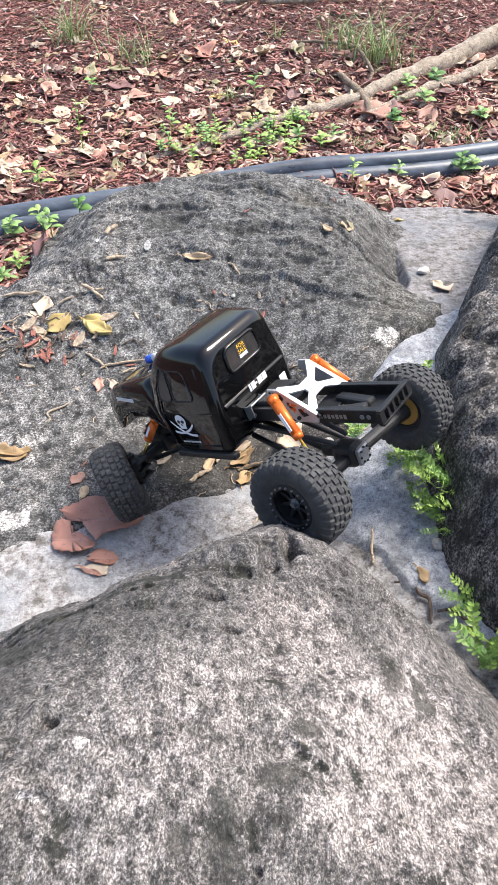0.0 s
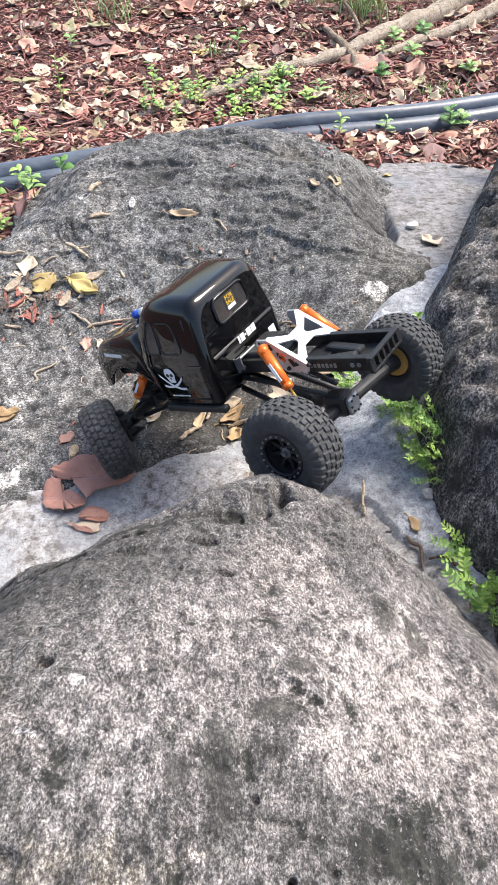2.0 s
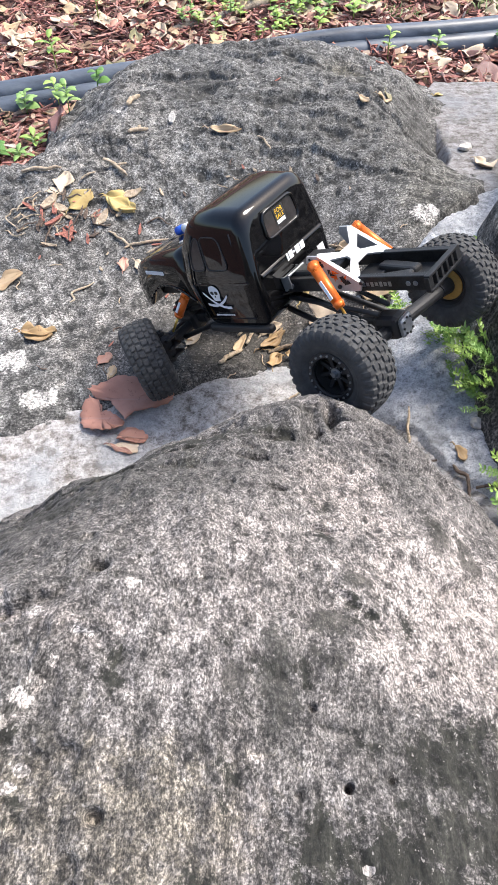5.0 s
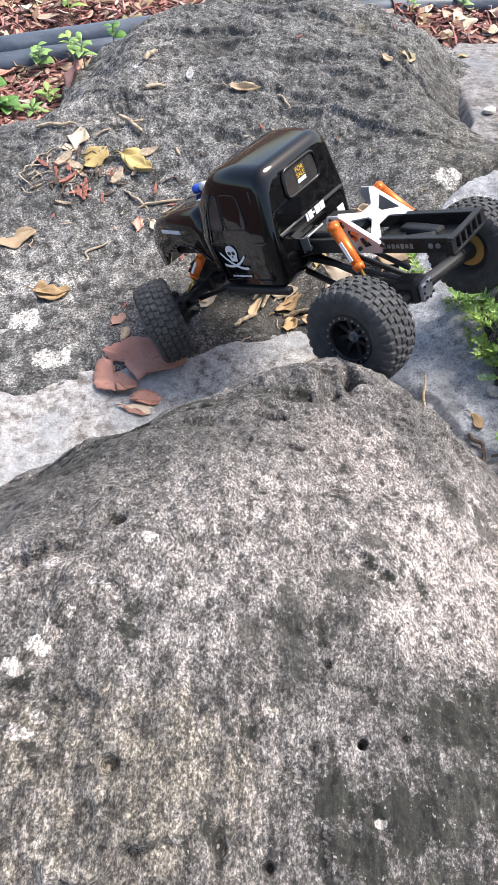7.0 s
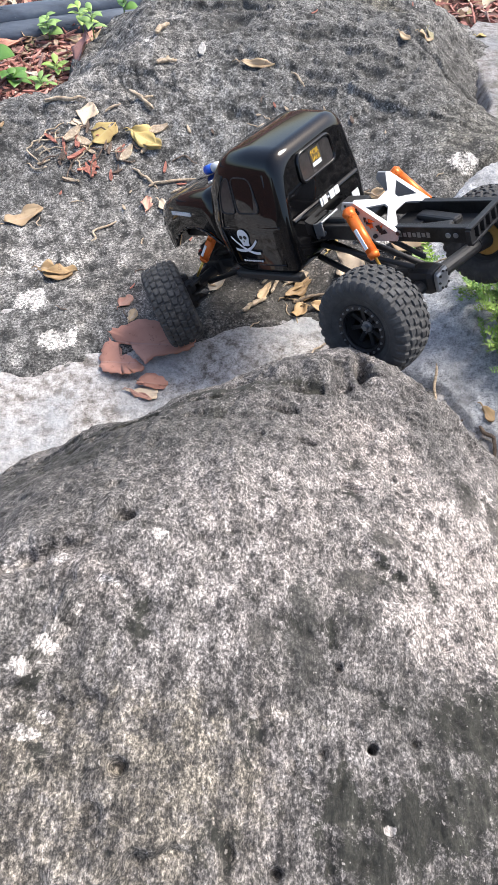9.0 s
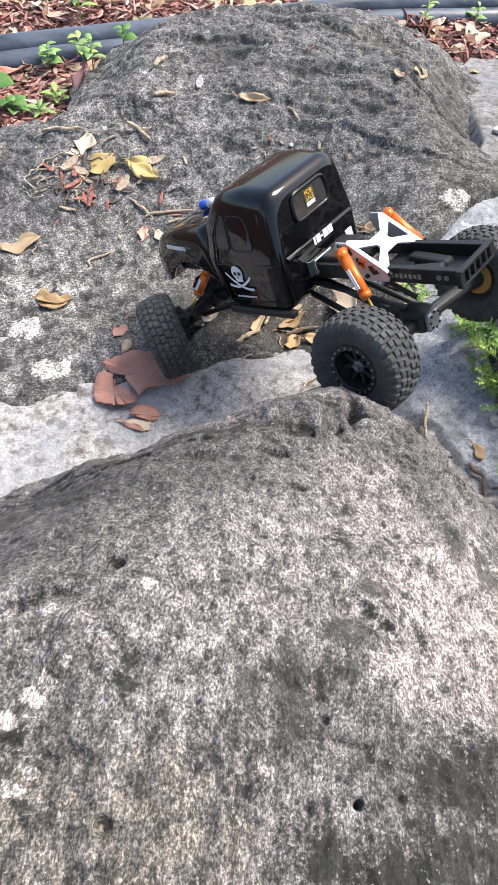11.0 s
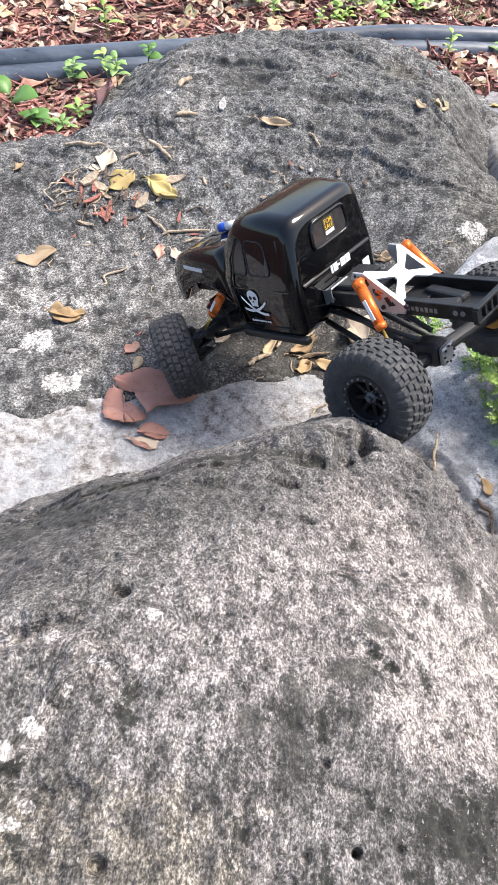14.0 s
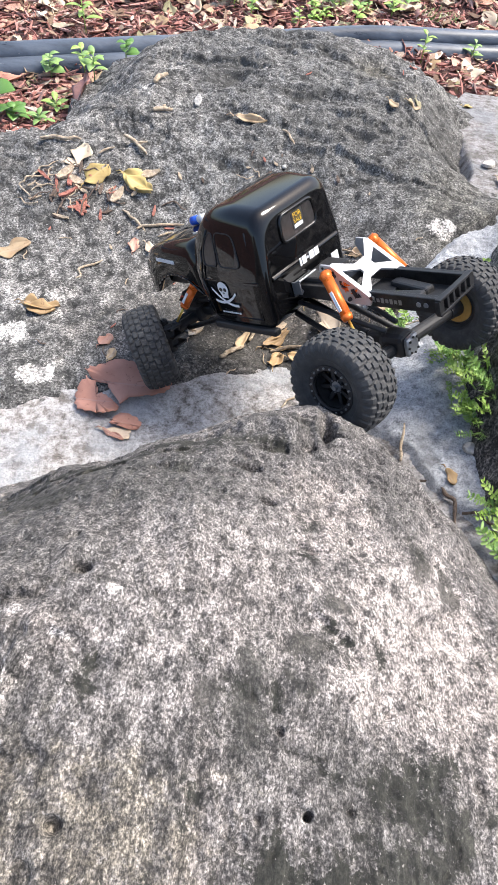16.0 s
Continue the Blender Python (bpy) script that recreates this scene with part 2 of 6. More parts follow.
# ---- materials ----
class Mat:
    """A small builder of node materials."""

    def __init__(self, name, rough=0.6, metal=0.0, colour=None):
        self.m = bpy.data.materials.new(name)
        self.m.use_nodes = True
        self.t = self.m.node_tree
        self.b = self.t.nodes["Principled BSDF"]
        self.b.inputs["Roughness"].default_value = rough
        self.b.inputs["Metallic"].default_value = metal
        if colour:
            self.b.inputs["Base Color"].default_value = (*colour, 1)
        self.co = None

    def n(self, kind):
        return self.t.nodes.new("ShaderNode" + kind)

    def to(self, out, socket):
        self.t.links.new(out, socket)

    def coord(self, scale=(1, 1, 1), world_space=False):
        mp = self.n("Mapping")
        mp.inputs["Scale"].default_value = scale
        if world_space:
            self.to(self.n("NewGeometry").outputs["Position"], mp.inputs[0])
        else:
            self.to(self.n("TexCoord").outputs["Object"], mp.inputs[0])
        return mp.outputs[0]

    def noise(self, vec, scale, detail=5, rough=0.6, distort=0.0):
        k = self.n("TexNoise")
        k.inputs["Scale"].default_value, k.inputs["Detail"].default_value = scale, detail
        k.inputs["Roughness"].default_value, k.inputs["Distortion"].default_value = rough, distort
        self.to(vec, k.inputs["Vector"])
        return k.outputs["Fac"]

    def cells(self, vec, scale, feature="F1"):
        k = self.n("TexVoronoi")
        k.feature = feature
        k.inputs["Scale"].default_value = scale
        self.to(vec, k.inputs["Vector"])
        return k.outputs["Distance"]

    def ramp(self, fac, *stops):
        k = self.n("ValToRGB")
        el = k.color_ramp.elements
        while len(el) < len(stops):
            el.new(0.5)
        for e, (p, c) in zip(el, stops):
            e.position = p
            e.color = (*c, 1) if isinstance(c, tuple) else (c, c, c, 1)
        self.to(fac, k.inputs[0])
        return k.outputs[0]

    def mix(self, fac, a, b, mode="MIX"):
        k = self.n("MixRGB")
        k.blend_type = mode
        for i, v in enumerate((fac, a, b)):
            if isinstance(v, (int, float)):
                k.inputs[i].default_value = v if i == 0 else (v, v, v, 1)
            elif isinstance(v, tuple):
                k.inputs[i].default_value = (*v, 1)
            else:
                self.to(v, k.inputs[i])
        return k.outputs[0]

    def math(self, op, a, b=0.0, clamp=False):
        k = self.n("Math")
        k.operation, k.use_clamp = op, clamp
        for v, s in ((a, k.inputs[0]), (b, k.inputs[1])):
            if isinstance(v, (int, float)):
                s.default_value = v
            else:
                self.to(v, s)
        return k.outputs[0]

    def base(self, out):
        self.to(out, self.b.inputs["Base Color"])
        return self

    def rough(self, out):
        self.to(out, self.b.inputs["Roughness"])
        return self

    def bump(self, height, strength, distance):
        k = self.n("Bump")
        k.inputs["Strength"].default_value, k.inputs["Distance"].default_value = strength, distance
        self.to(height, k.inputs["Height"])
        self.to(k.outputs[0], self.b.inputs["Normal"])
        return self


def rock_material(name, tone, pale, streak=1.0, grain=1.0, depth=1.0, speck=1.0, stain_shade=(0.045, 0.042, 0.04), stain_at=0.62, pale_at=0.64, zones=(), patches=(), spots_at=(), runs=0.0):
    """Weathered limestone: sharp grains, soft zones of tone, crisp algae films and dark patches, pale crusts and pits.
    """
    m = Mat(name, 0.92)
    v, iso = m.coord((1, streak, 1)), m.coord()
    big, patch = m.noise(iso, 7, 5, 0.65), m.noise(iso, 34, 7, 0.74)
    fine, grit, dust = m.noise(v, 125 * grain, 6, 0.76), m.noise(v, 600 * grain, 3, 0.72), m.noise(v, 1400 * grain, 2, 0.6)
    sep = m.n("SeparateXYZ")
    m.to(m.n("TexCoord").outputs["Object"], sep.inputs[0])
    ragged = m.noise(iso, 62 * grain, 9, 0.82)
    wander = m.math("ADD", m.math("MULTIPLY", m.math("SUBTRACT", 0.5, ragged), 6.5), m.math("MULTIPLY", m.math("SUBTRACT", 0.5, patch), 2.4))

    def blot(cx, cy, rx, ry, rough=1.0):
        dx, dy = m.math("DIVIDE", m.math("SUBTRACT", sep.outputs[0], cx), rx), m.math("DIVIDE", m.math("SUBTRACT", sep.outputs[1], cy), ry)
        return m.math("ADD", m.math("MULTIPLY", m.math("ADD", m.math("MULTIPLY", dx, dx), m.math("MULTIPLY", dy, dy)), 0.5), m.math("MULTIPLY", wander, rough))
    col = m.mix(1.0, tone, m.ramp(big, (0.34, 0.74), (0.64, 1.20)), "MULTIPLY")
    col = m.mix(1.0, col, m.ramp(patch, (0.34, 0.58), (0.48, 0.98), (0.66, 1.36)), "MULTIPLY")
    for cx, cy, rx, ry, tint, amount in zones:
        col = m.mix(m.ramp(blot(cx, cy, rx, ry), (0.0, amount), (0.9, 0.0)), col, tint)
    crust = m.ramp(m.noise(iso, 40 * grain, 9, 0.80), (pale_at - 0.02, 0.0), (pale_at + 0.03, 0.55))
    col = m.mix(crust, col, pale)
    film = m.math("MULTIPLY", m.ramp(m.noise(iso, 26, 10, 0.80, 0.3), (stain_at - 0.02, 0.0), (stain_at + 0.02, 1.0)), m.ramp(fine, (0.55, 1.0), (0.66, 0.2)))
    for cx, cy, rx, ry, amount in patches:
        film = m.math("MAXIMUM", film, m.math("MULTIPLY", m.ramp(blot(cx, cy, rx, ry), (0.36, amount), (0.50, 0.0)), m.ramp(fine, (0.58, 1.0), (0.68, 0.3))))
    col = m.mix(film, col, stain_shade)
    for cx, cy, rx, ry in spots_at:
        col = m.mix(m.ramp(blot(cx, cy, rx, ry, 0.45), (0.32, 0.90), (0.46, 0.0)), col, pale)
    col = m.mix(1.0, col, m.ramp(ragged, (0.38, 0.50), (0.47, 0.88), (0.54, 1.10), (0.64, 1.45)), "MULTIPLY")
    if runs:
        drips = m.ramp(m.noise(m.coord((1, 0.13, 0.4)), 115, 6, 0.74), (0.36, 0.30), (0.46, 0.82), (0.54, 1.14), (0.66, 1.85))
        col = m.mix(m.math("MULTIPLY", m.ramp(m.math("MULTIPLY", m.math("ADD", sep.outputs[1], m.math("MULTIPLY", patch, 0.12)), 4.0), (0.60, 1.0), (1.0, 0.25)), runs), col, drips, "MULTIPLY")
    calm = m.math("SUBTRACT", 1.0, m.math("MULTIPLY", film, 0.55))
    # Low grains are darkened too, so the colour carries the relief's micro-shade.
    col = m.mix(calm, col, m.ramp(fine, (0.37, 0.26), (0.46, 0.76), (0.54, 1.08), (0.65, 1.55)), "MULTIPLY")
    col = m.mix(m.math("MULTIPLY", calm, 0.95 * speck), col, m.ramp(grit, (0.39, 0.06), (0.46, 0.48), (0.53, 1.0), (0.60, 1.75), (0.68, 2.4)), "MULTIPLY")
    col = m.mix(m.math("MULTIPLY", calm, 0.70 * speck), col, m.ramp(dust, (0.36, 0.45), (0.51, 1.0), (0.66, 1.50)), "MULTIPLY")
    col = m.mix(m.ramp(m.noise(v, 330 * grain, 2, 0.5), (0.69, 0.0), (0.72, 0.55)), col, pale)
    # Pits get a dark tone that stands in for the shade inside them.
    pits = m.math("MULTIPLY", m.ramp(m.cells(iso, 95 * grain), (0.08, 1.0), (0.20, 0.0)), m.ramp(m.noise(iso, 45, 3), (0.48, 0.0), (0.56, 1.0)))
    col = m.mix(m.math("MULTIPLY", pits, 0.8), col, stain_shade)
    m.base(col)
    height = m.math("SUBTRACT", m.math("ADD", m.math("MULTIPLY", fine, 0.60), m.math("MULTIPLY", grit, 0.40)), m.math("ADD", m.math("MULTIPLY", pits, 0.4), m.math("MULTIPLY", film, 0.06)))
    m.bump(height, 1.0, 0.0020 * depth)
    return m.m


ALGAE_SHADE, PINK, OCHRE = (0.070, 0.067, 0.062), (0.285, 0.250, 0.230), (0.150, 0.130, 0.100)
ROCK_NEAR = rock_material("pale_limestone", (0.182, 0.167, 0.158), (0.44, 0.405, 0.38), streak=0.68, depth=1.2, runs=0.9, speck=0.80, stain_shade=(0.028, 0.0275, 0.022), stain_at=0.595, pale_at=0.635,
                          # Right slope lightened, ridge's left slope darkened: lighting painted over pink and algae
                          # tones.
                          zones=((0.12, 0.215, 0.060, 0.085, (0.37, 0.33, 0.305), 0.95), (0.17, 0.17, 0.08, 0.07, (0.33, 0.292, 0.27), 0.9), (0.05, 0.31, 0.04, 0.045, PINK, 0.7), (-0.015, 0.20, 0.05, 0.06, PINK, 0.30),
                                 (-0.13, 0.155, 0.035, 0.012, PINK, 0.5), (0.22, 0.12, 0.06, 0.08, PINK, 0.7), (-0.02, 0.06, 0.015, 0.06, PINK, 0.35),
                                 (-0.14, 0.315, 0.12, 0.05, ALGAE_SHADE, 0.85), (-0.30, 0.33, 0.18, 0.08, ALGAE_SHADE, 0.9), (-0.17, 0.22, 0.06, 0.04, ALGAE_SHADE, 0.6), (-0.02, 0.38, 0.06, 0.03, ALGAE_SHADE, 0.5), (0.11, 0.09, 0.06, 0.04, ALGAE_SHADE, 0.7),
                                 (-0.058, 0.065, 0.022, 0.03, ALGAE_SHADE, 0.5), (-0.12, 0.085, 0.018, 0.03, ALGAE_SHADE, 0.5), (0.0, 0.13, 0.014, 0.035, ALGAE_SHADE, 0.7),
                                 (0.115, 0.35, 0.02, 0.05, ALGAE_SHADE, 0.7), (-0.10, 0.04, 0.08, 0.05, OCHRE, 0.7), (-0.15, 0.12, 0.03, 0.03, ALGAE_SHADE, 0.6), (0.06, 0.0, 0.08, 0.04, ALGAE_SHADE, 0.6)),
                          patches=((0.10, 0.055, 0.030, 0.020, 0.95), (0.125, 0.080, 0.018, 0.020, 0.95), (0.09, 0.015, 0.04, 0.014, 0.9), (0.021, 0.053, 0.020, 0.014, 1.0), (0.051, 0.053, 0.024, 0.016, 1.0), (0.067, 0.042, 0.020, 0.018, 1.0), (0.036, 0.026, 0.022, 0.012, 1.0), (0.095, 0.100, 0.022, 0.016, 1.0), (0.124, 0.117, 0.014, 0.014, 1.0),
                                   (0.035, 0.179, 0.014, 0.011, 0.8), (0.030, 0.153, 0.012, 0.008, 0.8), (0.064, 0.191, 0.006, 0.004, 1.0), (0.089, 0.188, 0.004, 0.010, 1.0), (0.054, 0.217, 0.012, 0.007, 0.8), (0.0, 0.135, 0.010, 0.024, 0.6),
                                   (0.130, 0.288, 0.010, 0.020, 0.8), (0.156, 0.269, 0.008, 0.016, 0.8), (-0.024, 0.134, 0.006, 0.012, 0.7), (-0.15, 0.36, 0.10, 0.016, 1.0), (-0.06, 0.375, 0.06, 0.010, 1.0), (-0.20, 0.30, 0.06, 0.02, 0.7), (0.02, 0.42, 0.05, 0.010, 0.6)),
                          spots_at=((-0.143, 0.163, 0.007, 0.004), (-0.087, 0.205, 0.007, 0.0035), (-0.087, 0.186, 0.005, 0.004), (-0.079, 0.158, 0.005, 0.006), (-0.149, 0.098, 0.008, 0.005), (-0.139, 0.112, 0.007, 0.004),
                                    (-0.133, 0.122, 0.004, 0.007), (-0.127, 0.136, 0.004, 0.006), (-0.110, 0.152, 0.008, 0.002), (-0.140, 0.067, 0.007, 0.0035), (-0.131, 0.076, 0.004, 0.003), (0.048, 0.040, 0.0032, 0.0024), (0.007, 0.043, 0.0018, 0.0034), (-0.170, 0.158, 0.006, 0.004)))
ROCK_BACK = rock_material("dark_limestone", (0.160, 0.155, 0.147), (0.54, 0.515, 0.485), grain=0.50, depth=1.5, speck=0.80, pale_at=0.665, stain_shade=(0.046, 0.045, 0.042), stain_at=0.56,
                          # First two zones and first two patches: browner, darker boulder top around the truck.
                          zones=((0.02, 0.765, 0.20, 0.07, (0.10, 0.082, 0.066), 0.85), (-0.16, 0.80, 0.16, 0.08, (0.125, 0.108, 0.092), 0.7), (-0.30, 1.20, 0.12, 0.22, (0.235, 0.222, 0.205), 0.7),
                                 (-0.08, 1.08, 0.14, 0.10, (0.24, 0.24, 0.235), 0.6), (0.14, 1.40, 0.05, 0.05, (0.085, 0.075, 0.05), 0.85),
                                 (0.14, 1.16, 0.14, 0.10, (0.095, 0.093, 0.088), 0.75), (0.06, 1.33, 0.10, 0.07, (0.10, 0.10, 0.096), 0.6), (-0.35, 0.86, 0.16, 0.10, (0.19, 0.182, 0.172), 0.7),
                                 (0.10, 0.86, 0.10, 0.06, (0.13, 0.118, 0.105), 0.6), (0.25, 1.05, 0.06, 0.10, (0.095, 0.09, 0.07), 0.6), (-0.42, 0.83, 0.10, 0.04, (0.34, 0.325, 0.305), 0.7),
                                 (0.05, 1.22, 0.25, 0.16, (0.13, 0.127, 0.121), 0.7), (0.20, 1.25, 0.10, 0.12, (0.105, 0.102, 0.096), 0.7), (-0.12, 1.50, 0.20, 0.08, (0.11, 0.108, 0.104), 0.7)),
                          # The last two patches darken dome dents, painting the shade of the hollows.
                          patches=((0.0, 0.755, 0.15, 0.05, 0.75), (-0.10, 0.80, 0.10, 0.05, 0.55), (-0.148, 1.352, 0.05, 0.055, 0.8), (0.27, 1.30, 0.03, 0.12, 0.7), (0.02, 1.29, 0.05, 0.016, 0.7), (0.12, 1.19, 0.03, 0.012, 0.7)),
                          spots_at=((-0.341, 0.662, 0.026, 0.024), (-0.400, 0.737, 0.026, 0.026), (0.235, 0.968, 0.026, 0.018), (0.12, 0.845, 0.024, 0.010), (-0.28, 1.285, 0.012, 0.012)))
ROCK_RIGHT = rock_material("black_limestone", (0.150, 0.138, 0.128), (0.42, 0.39, 0.36), grain=0.5, depth=1.8, pale_at=0.72, stain_shade=(0.035, 0.032, 0.028), stain_at=0.54)


def mortar_material():
    """Whitewashed, pinkish, stained mortar."""
    m = Mat("pale_mortar", 0.9)
    v = m.coord()
    a, b, c = m.noise(v, 9, 5, 0.6), m.noise(v, 60, 7, 0.7), m.noise(v, 300, 4, 0.7)
    col = m.ramp(b, (0.39, (0.17, 0.152, 0.135)), (0.45, (0.32, 0.295, 0.276)), (0.52, (0.41, 0.388, 0.372)), (0.62, (0.54, 0.52, 0.51)))
    col = m.mix(1.0, col, m.ramp(c, (0.36, 0.55), (0.48, 0.95), (0.64, 1.15)), "MULTIPLY")
    col = m.mix(m.ramp(a, (0.48, 0.0), (0.62, 0.6)), col, (0.33, 0.35, 0.37))
    col = m.mix(m.math("MULTIPLY", m.ramp(m.noise(v, 20, 7, 0.75, 0.5), (0.58, 0.0), (0.63, 1.0)), 0.7), col, (0.17, 0.155, 0.135))
    sep = m.n("SeparateXYZ")
    m.to(v, sep.inputs[0])
    # Darker tone towards +x, with an uneven border.
    rightward = m.ramp(m.math("ADD", sep.outputs[0], m.math("MULTIPLY", a, 0.3)), (0.30, 0.0), (0.42, 1.0))
    col = m.mix(rightward, col, m.mix(1.0, col, (0.60, 0.60, 0.615), "MULTIPLY"))
    m.base(col)
    return m.bump(m.math("ADD", b, m.math("MULTIPLY", c, 0.5)), 0.9, 0.004).m


def slab_material():
    """Blue-grey sanded cement."""
    m = Mat("grey_cement", 0.9)
    v = m.coord()
    a, b, c = m.noise(v, 11, 5, 0.6), m.noise(v, 90, 7, 0.75), m.noise(v, 420, 4, 0.7)
    col = m.ramp(b, (0.36, (0.21, 0.218, 0.235)), (0.48, (0.36, 0.372, 0.395)), (0.62, (0.50, 0.515, 0.54)))
    col = m.mix(1.0, col, m.ramp(c, (0.36, 0.55), (0.48, 0.97), (0.64, 1.2)), "MULTIPLY")
    col = m.mix(m.ramp(a, (0.52, 0.0), (0.70, 0.6)), col, (0.21, 0.208, 0.205))
    m.base(col)
    return m.bump(m.math("ADD", b, m.math("MULTIPLY", c, 0.7)), 0.8, 0.003).m


MORTAR, SLAB = mortar_material(), slab_material()


def soil_material():
    m = Mat("mulch_soil", 0.95)
    v = m.coord()
    a, b = m.noise(v, 30, 6, 0.7, 0.6), m.noise(v, 160, 5, 0.7)
    col = m.ramp(b, (0.3, (0.035, 0.020, 0.018)), (0.55, (0.15, 0.068, 0.056)), (0.7, (0.29, 0.145, 0.12)))
    col = m.mix(m.ramp(a, (0.45, 0.0), (0.65, 0.6)), col, (0.035, 0.022, 0.017))
    m.base(col)
    return m.bump(b, 1.0, 0.01).m


def chip_material(name, stops, rnd="island"):
    m = Mat(name, 0.85)
    src = m.n("NewGeometry").outputs["Random Per Island"] if rnd == "island" else m.n("ObjectInfo").outputs["Random"]
    col = m.ramp(src, *stops)
    v = m.coord((1, 1, 1))
    g = m.noise(v, 260, 4, 0.7)
    m.base(m.mix(0.8, col, m.ramp(g, (0.3, 0.45), (0.7, 1.25)), "MULTIPLY"))
    return m.bump(g, 0.5, 0.002).m


SOIL = soil_material()
CHIPS = chip_material("red_mulch", ((0.0, (0.12, 0.056, 0.048)), (0.3, (0.28, 0.112, 0.090)), (0.6, (0.41, 0.175, 0.142)), (0.88, (0.50, 0.26, 0.215)), (1.0, (0.58, 0.42, 0.36))))
LITTER = chip_material("leaf_litter", ((0.0, (0.10, 0.055, 0.035)), (0.4, (0.30, 0.19, 0.12)), (0.7, (0.48, 0.36, 0.28)), (1.0, (0.62, 0.52, 0.44))))


def leaf_material(name, a, b, spot, rough=0.6):
    """A dry leaf: two tones, pale midrib and side veins, brown spots."""
    m = Mat(name, rough)
    v = m.coord()
    n1, n2 = m.noise(v, 30, 5, 0.6), m.noise(v, 140, 4, 0.7)
    rnd = m.n("ObjectInfo").outputs["Random"]
    col = m.mix(m.ramp(n1, (0.35, 0.0), (0.65, 1.0)), a, b)
    col = m.mix(m.ramp(n2, (0.60, 0.0), (0.70, 0.75)), col, spot)
    sep = m.n("SeparateXYZ")
    m.to(m.n("TexCoord").outputs["Object"], sep.inputs[0])
    ay = m.math("ABSOLUTE", sep.outputs[1])
    rib = m.ramp(m.math("MULTIPLY", ay, 400.0), (0.25, 1.0), (0.6, 0.0))
    wave = m.math("FRACT", m.math("MULTIPLY", m.math("SUBTRACT", sep.outputs[0], ay), 130.0))
    vein = m.ramp(wave, (0.0, 0.6), (0.12, 0.0))
    veins = m.math("MAXIMUM", rib, m.math("MULTIPLY", vein, 0.5))
    pale = tuple(min(1.0, 0.5 * c + 0.22) for c in a)
    col = m.mix(m.math("MULTIPLY", veins, 0.22), col, pale)
    tone = m.ramp(rnd, (0.0, 0.7), (1.0, 1.2))
    m.base(m.mix(1.0, col, tone, "MULTIPLY"))
    m.bump(m.math("ADD", n1, m.math("MULTIPLY", veins, 0.3)), 0.5, 0.002)
    return m.m


LEAF = {
    "tan": leaf_material("tan_leaf", (0.52, 0.39, 0.24), (0.40, 0.27, 0.15), (0.20, 0.11, 0.06)),
    "pale": leaf_material("bleached_leaf", (0.62, 0.51, 0.38), (0.50, 0.38, 0.26), (0.30, 0.20, 0.13)),
    "brown": leaf_material("rust_brown_leaf", (0.50, 0.245, 0.175), (0.42, 0.195, 0.135), (0.22, 0.10, 0.065)),
    "rose": leaf_material("rosy_leaf", (0.46, 0.22, 0.16), (0.56, 0.32, 0.23), (0.25, 0.10, 0.07)),
    "plum": leaf_material("plum_leaf", (0.17, 0.085, 0.08), (0.23, 0.12, 0.10), (0.09, 0.05, 0.045)),
    "yellow": leaf_material("yellow_leaf", (0.55, 0.42, 0.15), (0.46, 0.32, 0.12), (0.26, 0.15, 0.06)),
    "olive": leaf_material("olive_leaf", (0.30, 0.27, 0.13), (0.38, 0.33, 0.19), (0.16, 0.12, 0.06)),
    "ochre": leaf_material("ochre_leaf", (0.43, 0.29, 0.14), (0.32, 0.20, 0.095), (0.15, 0.085, 0.04)),
}


def green_material(name, a, b):
    m = Mat(name, 0.45)
    v = m.coord()
    rnd = m.n("NewGeometry").outputs["Random Per Island"]
    col = m.mix(rnd, a, b)
    m.base(m.mix(0.7, col, m.ramp(m.noise(v, 150, 3), (0.3, 0.7), (0.7, 1.2)), "MULTIPLY"))
    m.b.inputs["Subsurface Weight"].default_value = 0.10
    m.b.inputs["Subsurface Radius"].default_value = (0.002, 0.004, 0.001)
    return m.m


GREEN = green_material("fresh_green", (0.16, 0.29, 0.07), (0.29, 0.44, 0.14))
LIME = green_material("lime_green", (0.22, 0.36, 0.06), (0.36, 0.50, 0.13))
DEEP = green_material("deep_green", (0.07, 0.17, 0.035), (0.13, 0.26, 0.05))
GRASS = green_material("grass_green", (0.17, 0.26, 0.08), (0.36, 0.42, 0.18))


def plain(name, colour, rough, metal=0.0, wear=0.25, scale=60, bump=0.0):
    """Plain manufactured surface with slight dust and unevenness."""
    m = Mat(name, rough, metal)
    v = m.coord()
    n1, n2 = m.noise(v, scale, 5, 0.65), m.noise(v, scale * 7, 3, 0.6)
    lo, hi = tuple(c * (1 - wear) for c in colour), tuple(min(1, c * (1 + wear)) for c in colour)
    m.base(m.ramp(m.math("ADD", m.math("MULTIPLY", n1, 0.7), m.math("MULTIPLY", n2, 0.3)), (0.35, lo), (0.65, hi)))
    m.rough(m.ramp(n1, (0.3, max(0.0, rough - 0.08)), (0.7, min(1.0, rough + 0.12))))
    if bump:
        m.bump(n2, bump, 0.001)
    return m.m


